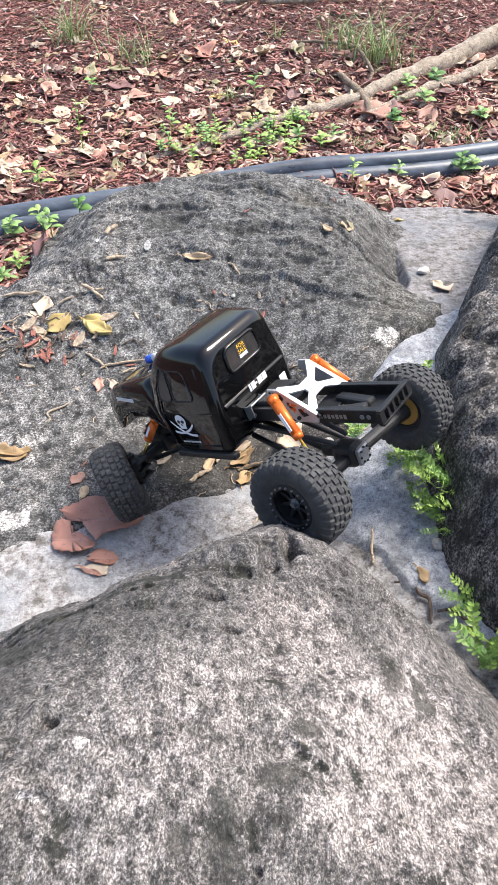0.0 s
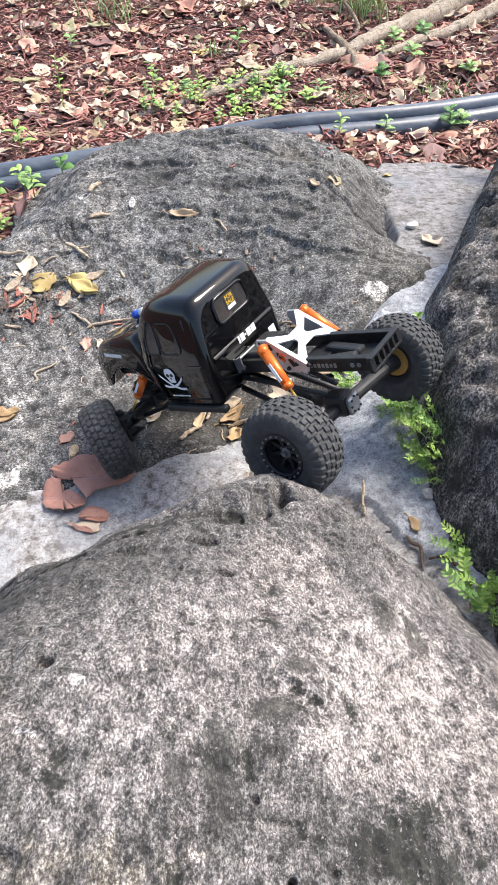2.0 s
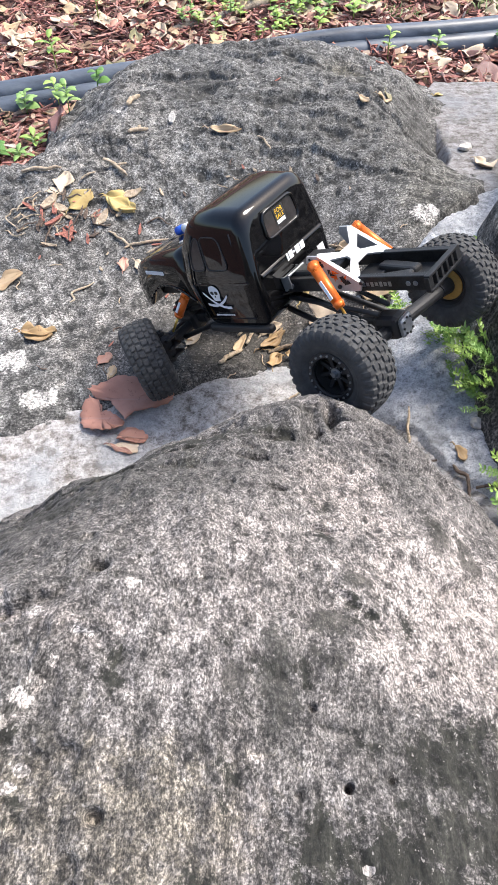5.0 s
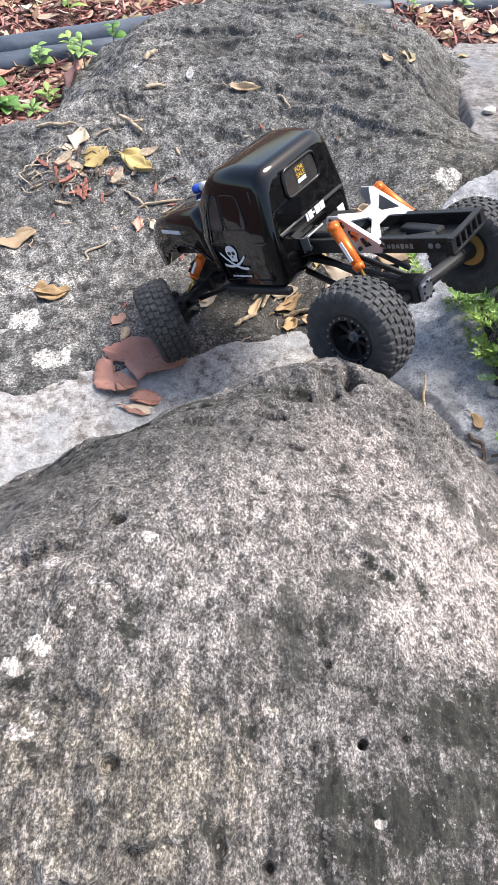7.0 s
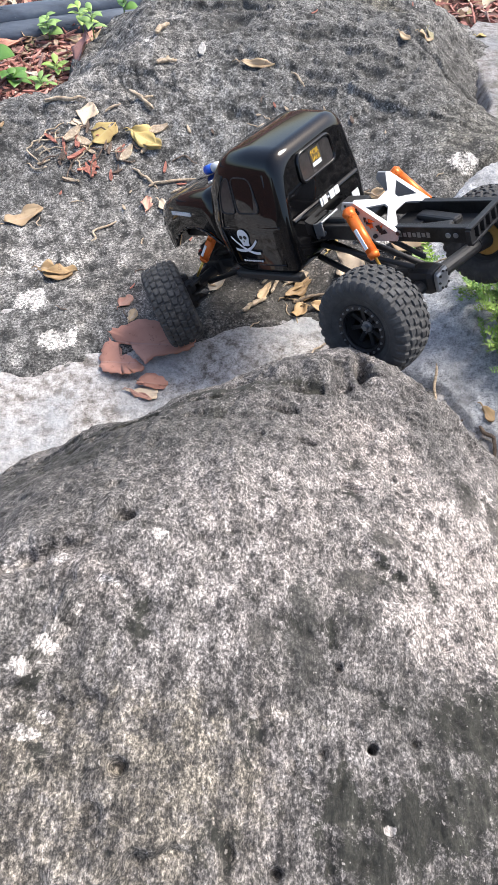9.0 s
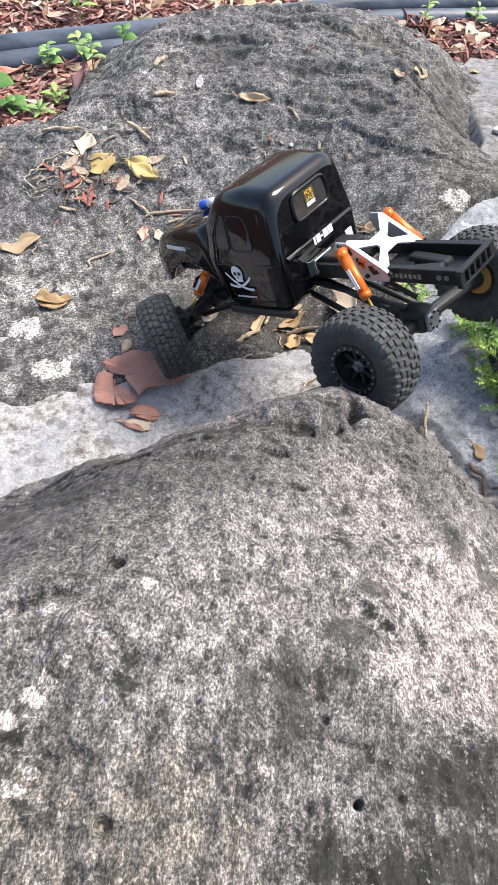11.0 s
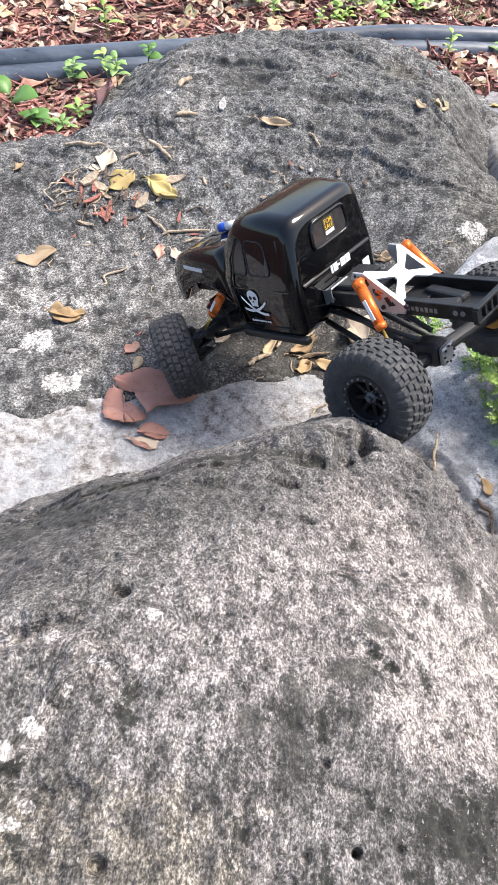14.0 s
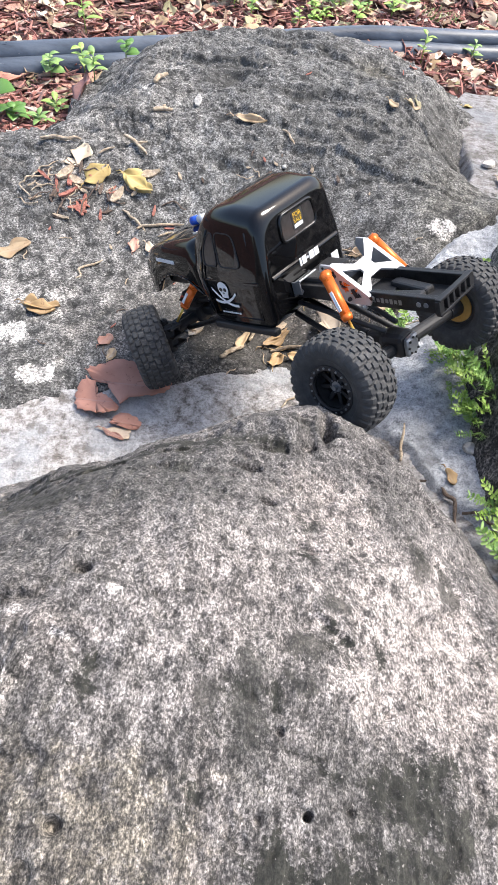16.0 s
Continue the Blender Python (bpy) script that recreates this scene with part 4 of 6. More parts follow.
mulch_leaf("rose", -0.665, 1.997, 0.091, 0.75, 4, 0.30)
mulch_leaf("pale", -0.582, 2.078, 0.064, 0.75, -23, 0.30)
mulch_leaf("rose", -0.358, 2.464, 0.098, 0.70, 20, 0.30)
mulch_leaf("plum", -0.426, 2.558, 0.098, 0.75, 11, 0.30)
mulch_leaf("olive", -0.568, 2.678, 0.126, 0.60, -35, 0.30)
mulch_leaf("olive", -0.448, 2.680, 0.089, 0.40, -2, 0.30)
mulch_leaf("rose", -0.658, 2.524, 0.085, 0.70, -39, 0.30)
mulch_leaf("pale", -0.733, 2.470, 0.070, 0.50, -21, 0.30)
mulch_leaf("pale", -0.787, 2.974, 0.070, 0.70, -11, 0.30)
mulch_leaf("yellow", -0.059, 2.942, 0.094, 0.35, -37, 0.30)
mulch_leaf("pale", -0.118, 3.144, 0.090, 0.40, -58, 0.30)
mulch_leaf("tan", -0.290, 3.210, 0.116, 0.40, -68, 0.30)
mulch_leaf("yellow", -0.098, 2.450, 0.067, 0.50, 35, 0.30)
mulch_leaf("pale", -0.186, 2.536, 0.075, 0.50, -41, 0.30)
mulch_leaf("pale", -0.155, 2.305, 0.075, 0.70, 80, 0.30)
mulch_leaf("plum", -0.083, 2.246, 0.075, 0.40, -8, 0.30)
mulch_leaf("tan", -0.417, 2.284, 0.081, 0.50, -3, 0.30)
mulch_leaf("pale", -0.565, 2.258, 0.061, 0.50, 59, 0.30)
mulch_leaf("rose", -0.515, 2.023, 0.070, 0.50, 7, 0.30)
mulch_leaf("pale", -0.300, 1.991, 0.063, 0.70, 77, 0.30)
mulch_leaf("rose", 0.117, 2.536, 0.098, 0.50, -70, 0.30)
mulch_leaf("pale", 0.055, 2.831, 0.101, 0.50, 58, 0.30)
mulch_leaf("rose", 0.545, 2.231, 0.090, 0.70, 53, 0.30)
mulch_leaf("rose", 0.672, 2.227, 0.092, 0.60, 4, 0.30)
mulch_leaf("pale", 0.816, 2.543, 0.099, 0.70, 51, 0.30)
mulch_leaf("pale", 0.218, 2.342, 0.091, 0.60, 46, 0.30)
mulch_leaf("ochre", 0.159, 2.051, 0.077, 0.50, -13, 0.30)
mulch_leaf("brown", 0.566, 1.793, 0.104, 0.75, -57, 0.30)
mulch_leaf("plum", 0.499, 1.714, 0.100, 0.60, -100, 0.30)
mulch_leaf("plum", 0.490, 1.780, 0.076, 0.60, -87, 0.30)
mulch_leaf("tan", 0.390, 1.804, 0.053, 0.40, 12, 0.30)
mulch_leaf("plum", 0.543, 1.595, 0.049, 0.50, -2, 0.30)
mulch_leaf("plum", 0.643, 1.812, 0.071, 0.60, 37, 0.30)
mulch_leaf("plum", -0.456, 1.440, 0.076, 0.65, 59, 0.30)
mulch_leaf("tan", -0.521, 1.591, 0.059, 0.50, -40, 0.30)
mulch_leaf("pale", -0.633, 2.964, 0.071, 0.60, -53, 0.30)
mulch_leaf("pale", -0.041, 3.296, 0.091, 0.50, -7, 0.30)
mulch_leaf("yellow", -0.905, 3.555, 0.117, 0.40, -9, 0.30)
mulch_leaf("olive", -0.550, 3.562, 0.109, 0.50, -60, 0.30)
mulch_leaf("tan", -0.608, 3.447, 0.082, 0.60, 36, 0.30)
mulch_leaf("rose", 0.322, 2.743, 0.079, 0.60, -36, 0.30)
mulch_leaf("plum", 0.360, 2.713, 0.101, 0.50, -19, 0.30)
mulch_leaf("pale", 0.020, 2.085, 0.059, 0.60, -0, 0.30)
mulch_leaf("tan", 0.282, 2.081, 0.062, 0.50, 54, 0.30)
mulch_leaf("pale", 0.138, 2.139, 0.058, 0.70, 43, 0.30)
mulch_leaf("plum", 0.459, 2.294, 0.089, 0.60, -58, 0.30)
mulch_leaf("tan", -0.220, 2.796, 0.083, 0.40, -69, 0.30)
mulch_leaf("tan", -0.765, 2.405, 0.067, 0.60, 69, 0.30)
mulch_leaf("tan", -0.290, 2.234, 0.054, 0.60, -4, 0.30)
mulch_leaf("tan", -0.180, 2.133, 0.078, 0.50, 79, 0.30)
mulch_leaf("pale", 0.004, 1.960, 0.072, 0.50, 25, 0.30)
mulch_leaf("tan", -0.257, 2.148, 0.059, 0.60, -75, 0.30)


def torn_leaf(kind, outline, lift, lean, label, seed):
    """A torn piece of a stiff leaf: a ragged plate, gently bowed."""
    cx, cy = sum(p[0] for p in outline) / len(outline), sum(p[1] for p in outline) / len(outline)
    ring = []
    rs = np.random.RandomState(seed)
    for (x0, y0), (x1, y1) in zip(outline, outline[1:] + outline[:1]):
        for k in range(4):
            t = k / 4
            j = 0.0012 if k else 0.0
            ring.append((x0 + (x1 - x0) * t - cx + j * rs.randn(), y0 + (y1 - y0) * t - cy + j * rs.randn()))
    verts, n = [], len(ring)
    for side in (0.0, -0.0011):
        for q in (1.0, 0.66, 0.33):
            for x, y in ring:
                x, y = x * q, y * q
                verts.append((x, y, 0.35 * abs(y) + 2.2 * x * x + 0.0022 * math.sin(60 * x + 40 * y + seed) + side))
        verts.append((0, 0, 0.001 + side))
    faces, step = [], 3 * n + 1
    for k in range(n):
        q = (k + 1) % n
        for o, flip in ((0, False), (step, True)):
            for f in ((o + k, o + q, o + n + q, o + n + k), (o + n + k, o + n + q, o + 2 * n + q, o + 2 * n + k), (o + 2 * n + k, o + 2 * n + q, o + 3 * n)):
                faces.append(tuple(reversed(f)) if flip else f)
        faces.append((q, k, step + k, step + q))
    ob = mesh_object("dry_leaf", verts, faces, LEAF[kind])
    ob.matrix_world = resting(cx, cy, 0, 0.05, lift, lean)
    return tagged(ob, label, "leaf", "fallen leaves")


torn_leaf("brown", [(-0.268, 0.669), (-0.263, 0.675), (-0.237, 0.686), (-0.217, 0.692), (-0.192, 0.690), (-0.166, 0.677), (-0.147, 0.672), (-0.144, 0.664), (-0.147, 0.656), (-0.163, 0.642), (-0.184, 0.634), (-0.199, 0.631), (-0.208, 0.616), (-0.213, 0.624), (-0.227, 0.644), (-0.237, 0.657), (-0.245, 0.660), (-0.252, 0.654)], 0.004, 4,
          "large torn leathery red-brown leaf on the mortar", 1)
torn_leaf("brown", [(-0.264, 0.658), (-0.252, 0.653), (-0.244, 0.643), (-0.246, 0.634), (-0.235, 0.635), (-0.222, 0.629), (-0.210, 0.616), (-0.209, 0.606), (-0.217, 0.601), (-0.225, 0.595), (-0.239, 0.597), (-0.264, 0.603), (-0.272, 0.617), (-0.274, 0.632), (-0.270, 0.647)], 0.003, -3,
          "torn half of a leathery red-brown leaf on the mortar", 2)
torn_leaf("brown", [(-0.218, 0.592), (-0.206, 0.604), (-0.183, 0.604), (-0.175, 0.595), (-0.178, 0.587), (-0.184, 0.582), (-0.206, 0.583), (-0.216, 0.585)], 0.003, 5, "small torn scrap of a red-brown leaf on the mortar", 3)
torn_leaf("pale", [(-0.231, 0.576), (-0.206, 0.583), (-0.187, 0.581), (-0.187, 0.572), (-0.193, 0.563), (-0.203, 0.570), (-0.211, 0.572)], 0.002, 0, "small pale pink scrap of leaf on the mortar", 4)


def more_mulch_leaves(count, single, seed):
    """The rest of the leaf fall, sharing a few blades; those farthest off are joined."""
    rs = random.Random(seed)
    kinds = ["pale", "pale", "tan", "rose", "rose", "brown", "pale", "olive", "tan", "plum"]
    blades = [(k, leaf_mesh("dry_leaf", 0.06, 0.06 * w, 0.35, 300 + i, LEAF[k])) for i, (k, w) in enumerate(zip(kinds, (0.6, 0.75, 0.6, 0.7, 0.55, 0.6, 0.85, 0.6, 0.7, 0.65)))]
    spots = [(rs.random() * 2 - 1, 1.5 + 2.7 * rs.random() ** 1.3) for _ in range(count * 2)]
    X, Y = np.array([a * (0.35 + 0.32 * b) for a, b in spots]), np.array([b for a, b in spots])
    clear = np.max([f(X, Y) for f in (back_z, mortar_z_limited, right_z)], 0) < ground_z(X, Y) - 0.01
    places = sorted(zip(X[clear], Y[clear]), key=lambda q: q[1])[:count]
    verts, faces, slots = [], [], []
    for n, (x, y) in enumerate(places):
        which = rs.randrange(len(blades))
        k, me = blades[which]
        s = rs.uniform(0.55, 1.25)
        m = resting(x, y, rs.uniform(0, 360), 0.03, rs.uniform(0.005, 0.014), rs.uniform(-22, 22)) @ Matrix.Diagonal((s, s * rs.uniform(0.7, 1.2), s, 1))
        if n < single:
            ob = new("dry_leaf", me)
            ob.matrix_world = m
            tagged(ob, LEAF_LABEL[k] + " on the red mulch", "leaf", "fallen leaves")
        else:
            b = len(verts)
            verts += [tuple(m @ v.co) for v in me.vertices]
            faces += [tuple(b + q for q in f.vertices) for f in me.polygons]
            slots += [which] * len(me.polygons)
    ob = mesh_object("fallen_leaves", verts, faces, blades[0][1].materials[0])
    for k, me in blades[1:]:
        ob.data.materials.append(LEAF[k])
    ob.data.polygons.foreach_set("material_index", slots)
    tagged(ob, "bleached, rosy and brown leaves strewn over the far mulch", "leaves", kind="stuff")


more_mulch_leaves(520, 185, 8)


# ---- twigs, bark chips and pebbles ----
def twig(x, y, L, yaw, r, material=TWIG, label="pale dry twig lying on the boulder", bend=0.06, fork=False, seed=1):
    rs = np.random.RandomState(seed + int(abs(x) * 997) + int(abs(y) * 331))
    r *= 0.85
    pts = [(L * (u - 0.5), bend * L * math.sin(3.1 * u + rs.rand()) + 0.022 * L * rs.randn(), r + 0.02 * L * rs.rand()) for u in np.linspace(0, 1, 7)]
    line = smooth_line(pts, 3)
    v, f = tube_data(line, [r * k for k in np.interp(np.linspace(0, 6, len(line)), range(7), (0.8, 1, 1.1, 1, 0.95, 0.8, 0.5))], 7, 0.3, seed)
    if fork:
        v2, f2 = tube_data([pts[3], (0.12 * L, 0.16 * L, r * 2), (0.2 * L, 0.33 * L, r)], [r * 0.8, r * 0.7, r * 0.4], 6, 0.3, seed)
        f = f + [tuple(k + len(v) for k in g) for g in f2]
        v = v + v2
    ob = mesh_object("twig", v, f, material)
    ob.matrix_world = resting(x, y, yaw, L * 0.6, 0.001)
    return tagged(ob, label, "twig", "twigs")


def bark_chip(x, y, L, yaw, material=REDCHIP, label="small red bark chip on the boulder", W=0.2, T=0.12, seed=1):
    rs = np.random.RandomState(seed + int(abs(x) * 991) + int(abs(y) * 317))
    verts, faces = [], []
    for u, w in ((-1, 0.45), (-0.35, 1), (0.3, 0.9), (1, 0.3)):
        for s, t in ((-1, -1), (1, -1), (1, 1), (-1, 1)):
            verts.append((u * L / 2, s * w * W * L / 2 * (0.8 + 0.4 * rs.rand()), T * L * (t * 0.5 + 0.5) * (0.7 + 0.6 * rs.rand()) + 0.06 * L * u * u))
    for r in (0, 4, 8):
        for k in range(4):
            faces.append((r + k, r + (k + 1) % 4, r + 4 + (k + 1) % 4, r + 4 + k))
    faces += [(3, 2, 1, 0), (12, 13, 14, 15)]
    ob = mesh_object("bark_chip", verts, faces, material, smooth=False)
    ob.matrix_world = resting(x, y, yaw, L, 0.0005)
    return tagged(ob, label, "bark chip", "bark chips")


def pebble(x, y, r, label="small pale pebble on the boulder"):
    bm = bmesh.new()
    bmesh.ops.create_icosphere(bm, subdivisions=2, radius=r)
    for v in bm.verts:
        v.co *= 1 + 0.25 * noise.noise(v.co * (1.3 / r) + Vector((x * 50, y * 50, 0)))
        v.co.z *= 0.65
    me = bpy.data.meshes.new("pebble")
    bm.to_mesh(me)
    bm.free()
    me.shade_smooth()
    me.materials.append(STONE)
    ob = new("pebble", me)
    ob.location = (x, y, top_z(x, y) + 0.3 * r)
    return tagged(ob, label, "pebble", "pebbles")


twig(-0.282, 1.143, 0.055, -35, 0.0042, fork=True)
twig(-0.262, 1.300, 0.034, 60, 0.0055, label="short pale twig stub on the boulder")
twig(-0.246, 1.218, 0.036, 25, 0.0045, fork=True)
twig(-0.415, 1.145, 0.075, 0, 0.0038)
twig(-0.018, 1.180, 0.040, -55, 0.0022)
twig(-0.215, 0.990, 0.080, 14, 0.0028)
twig(-0.190, 0.978, 0.055, 22, 0.0022)
twig(-0.262, 1.000, 0.060, -40, 0.0026)
twig(-0.313, 0.891, 0.050, 75, 0.0022, bend=0.35)
twig(-0.430, 1.060, 0.060, 70, 0.0016, label="thin curled pale root thread on the boulder", bend=0.6)
twig(-0.055, 0.835, 0.060, 45, 0.0042, label="thick pale stick on the dark boulder")
twig(-0.040, 0.808, 0.048, 40, 0.0026, fork=True)
twig(-0.010, 0.800, 0.040, 30, 0.0020)
twig(0.080, 0.945, 0.045, 12, 0.0022, DARKTWIG, "thin dark twig on the boulder", fork=True)
twig(0.098, 0.940, 0.036, -25, 0.0018)
twig(0.170, 0.563, 0.050, 78, 0.0022, label="thin reddish twig on the grey cement")
twig(0.205, 0.470, 0.085, -52, 0.0028, DARKTWIG, "dark root strand lying on the grey cement", bend=0.2)
twig(0.240, 0.425, 0.05, -35, 0.0022, DARKTWIG, "dark root strand lying on the grey cement", bend=0.25, seed=4)
twig(0.205, 0.770, 0.075, -4, 0.0016, TWIG, "thin dry stalk across the grey cement", bend=0.1)
twig(-0.150, 0.960, 0.045, -60, 0.0018, DARKTWIG, "thin dark twig on the boulder")
twig(-0.330, 1.130, 0.03, 35, 0.0022)
twig(0.030, 0.665, 0.05, 48, 0.0016, label="thin straw on the pale mortar")
twig(-0.066, 0.741, 0.050, 52, 0.0040, label="thick pale stick on the dark boulder")
twig(-0.034, 0.795, 0.045, 70, 0.0030)
twig(0.014, 0.763, 0.050, 8, 0.0034, STUB, "brown curled stick on the dark boulder")
for cx, cy, cl, cw in ((0.006, 1.347, 0.016, 40), (0.208, 1.455, 0.022, 20), (-0.174, 0.886, 0.026, 80), (-0.250, 0.770, 0.014, 60), (0.031, 1.063, 0.036, 60),
                       (-0.381, 1.043, 0.042, 40), (-0.407, 1.065, 0.030, 100), (-0.363, 1.018, 0.034, 20), (-0.429, 1.074, 0.036, -40), (-0.350, 1.026, 0.028, -35),
                       (-0.231, 1.024, 0.026, 85), (-0.343, 1.080, 0.024, 0), (-0.309, 1.060, 0.020, 50), (-0.200, 0.990, 0.020, 10), (-0.175, 0.915, 0.018, 60), (0.190, 1.44, 0.014, 90)):
    bark_chip(cx, cy, cl * 0.85, cw)
for cx, cy, cl, cw in ((-0.395, 1.085, 0.036, 55), (-0.372, 1.070, 0.030, -30), (-0.19, 0.905, 0.024, 40), (-0.205, 0.93, 0.03, -20), (-0.10, 0.945, 0.03, 80), (-0.085, 0.93, 0.026, 60)):
    bark_chip(cx, cy, cl, cw, TWIG, "pale bark flake on the boulder", 0.45)
bark_chip(-0.187, 1.256, 0.026, 85, STONE, "white flake of shell on the boulder", 0.5)
bark_chip(0.352, 1.235, 0.036, 60, STONE, "white stone flake on the mortar", 0.6)
for px, py, pr in ((0.130, 0.775, 0.008), (0.085, 0.86, 0.006), (0.115, 0.83, 0.007), (0.124, 0.82, 0.005), (0.10, 0.905, 0.0045), (0.245, 0.545, 0.009), (-0.03, 0.90, 0.004), (0.02, 0.88, 0.004),
                   (-0.20, 0.81, 0.0035), (-0.02, 1.12, 0.004), (0.14, 0.86, 0.004)):
    pebble(px, py, pr)
rs_pile = random.Random(12)
for k in range(44):
    gx, gy = rs_pile.gauss(-0.36, 0.045), rs_pile.gauss(1.045, 0.03)
    if k % 3:
        bark_chip(gx, gy, rs_pile.uniform(0.014, 0.036), rs_pile.uniform(0, 180), rs_pile.choice([REDCHIP, TWIG, DARKTWIG]), "bark chip in a small heap on the boulder", rs_pile.uniform(0.12, 0.4), 0.10, k)
    else:
        twig(gx, gy, rs_pile.uniform(0.025, 0.06), rs_pile.uniform(0, 180), 0.0015, rs_pile.choice([TWIG, DARKTWIG]), "thin dry twig in a small heap on the boulder", 0.2, False, k)
rs_lit = random.Random(3)
for k in range(46):
    gx, gy = rs_lit.uniform(-0.45, 0.22), rs_lit.uniform(0.70, 1.15)
    if rs_lit.random() < 0.55:
        bark_chip(gx, gy, rs_lit.uniform(0.006, 0.016), rs_lit.uniform(0, 180), rs_lit.choice([TWIG, TWIG, REDCHIP, DARKTWIG]), "tiny bark crumb on the boulder", 0.4, 0.2, k)
    else:
        twig(gx, gy, rs_lit.uniform(0.012, 0.035), rs_lit.uniform(0, 180), 0.0011, rs_lit.choice([TWIG, DARKTWIG]), "fine dry stalk on the boulder", 0.2, False, k)


# ---- weeds ----
def blade_mesh(name, ratio, material, fold=0.25):
    """A small fresh leaf of length 1, growing along x."""
    v, f = [], []
    for i in range(7):
        u = i / 6
        w = 0.5 * ratio * (math.sin(math.pi * min(1, u ** 0.85)) ** 0.75 + 0.02)
        for s in (-1, 0, 1):
            v.append((u, s * w, fold * w * abs(s) * 1.2 + 0.25 * u - 0.35 * u * u))
    n = len(v)
    v += [(a, b, c - 0.015) for a, b, c in v]
    for i in range(6):
        for j in (0, 1):
            a = i * 3 + j
            f += [(a, a + 3, a + 4, a + 1), (n + a, n + a + 1, n + a + 4, n + a + 3)]
    for i in range(6):
        a, b = i * 3, i * 3 + 2
        f += [(a, n + a, n + a + 3, a + 3), (b, b + 3, n + b + 3, n + b)]
    me = bpy.data.meshes.new(name)
    me.from_pydata(v, [], f)
    me.shade_smooth()
    me.materials.append(material)
    return me


BLADES = {(m.name, r): blade_mesh("leaf", r, m) for m in (GREEN, LIME, DEEP) for r in (0.45, 0.75)}


def weed(x, y, h, leaves, size, material=GREEN, ratio=0.45, spread=72, label="small green weed seedling", lean=(0, 0), seed=0):
    rs = random.Random(seed + int(abs(x) * 991 + abs(y) * 373))
    base = new("weed")
    base.location = (x, y, top_z(x, y) - 0.003)
    tip = (lean[0] * h + rs.uniform(-0.1, 0.1) * h, lean[1] * h + rs.uniform(-0.1, 0.1) * h, h)
    mid = (tip[0] * 0.3, tip[1] * 0.3, h * 0.55)
    v, f = tube_data([(0, 0, 0), mid, tip], [0.0016, 0.0013, 0.0009], 6)
    mesh_object("stem", v, f, material, base)
    for k in range(leaves):
        t = 0.35 + 0.65 * (k + 1) / leaves
        at = (tip[0] * t ** 1.5, tip[1] * t ** 1.5, h * t)
        s = size * rs.uniform(0.7, 1.15) * (1.1 - 0.35 * t)
        ob = new("leaf", BLADES[(material.name, ratio)])
        ob.parent = base
        ob.matrix_local = pose(*at, 0, 0, k * 137.5 + rs.uniform(-15, 15)) @ pose(0, 0, 0, rs.uniform(-15, 15), -(90 - spread) * (0.4 + 0.6 * t), 0) @ Matrix.Diagonal((s, s, s, 1))
    return tagged(base, label, "weed", "weeds")


for wx, wy, wh, wn, wl, wm, wr in ((-0.548, 1.83, 0.075, 7, 0.045, LIME, 0.45), (-0.574, 1.600, 0.06, 9, 0.036, GREEN, 0.75), (-0.50, 1.62, 0.07, 8, 0.04, LIME, 0.45), (-0.445, 1.50, 0.06, 8, 0.045, GREEN, 0.45),
                                   (-0.40, 1.61, 0.05, 6, 0.032, DEEP, 0.75), (-0.536, 1.385, 0.03, 8, 0.038, GREEN, 0.45), (-0.60, 1.40, 0.03, 8, 0.042, DEEP, 0.75), (-0.52, 1.45, 0.035, 7, 0.036, LIME, 0.45),
                                   (0.275, 1.80, 0.07, 7, 0.03, LIME, 0.45), (0.40, 1.85, 0.05, 7, 0.028, GREEN, 0.45), (0.575, 1.87, 0.07, 9, 0.034, DEEP, 0.75),
                                   (0.61, 1.89, 0.05, 8, 0.034, GREEN, 0.75), (0.63, 1.55, 0.09, 9, 0.05, LIME, 0.45), (0.516, 2.44, 0.05, 7, 0.04, GREEN, 0.75), (0.553, 2.33, 0.05, 8, 0.04, GREEN, 0.75),
                                   (0.47, 2.36, 0.04, 7, 0.035, GREEN, 0.45), (0.62, 2.50, 0.05, 7, 0.04, DEEP, 0.75), (0.70, 2.2, 0.04, 7, 0.04, GREEN, 0.75), (0.175, 2.19, 0.05, 8, 0.03, GREEN, 0.45),
                                   (0.25, 2.10, 0.05, 8, 0.035, GREEN, 0.45), (0.21, 2.04, 0.045, 8, 0.04, LIME, 0.45), (0.44, 2.20, 0.05, 7, 0.04, DEEP, 0.75), (-0.52, 2.55, 0.04, 6, 0.03, GREEN, 0.75)):
    weed(wx, wy, wh, wn, wl, wm, wr)
rs_weed = random.Random(12)
for k in range(52):
    weed(rs_weed.uniform(-0.26, 0.16), rs_weed.uniform(1.98, 2.22), rs_weed.uniform(0.02, 0.06), rs_weed.randint(5, 9), rs_weed.uniform(0.016, 0.032), rs_weed.choice([GREEN, LIME, LIME]), rs_weed.choice([0.45, 0.75]),
         label="low spreading green weed among leaf litter", seed=k)
weed(-0.665, 1.455, 0.05, 2, 0.095, DEEP, 0.75, 60, "large glossy dark green leaf beside the edging")
weed(-0.472, 2.06, 0.15, 10, 0.028, LIME, 0.45, label="tall thin yellow-green weed stalk")
weed(-0.225, 2.17, 0.09, 5, 0.03, LIME, 0.45, label="tall thin yellow-green weed stalk")
weed(0.022, 2.44, 0.08, 6, 0.04, GREEN, 0.45)


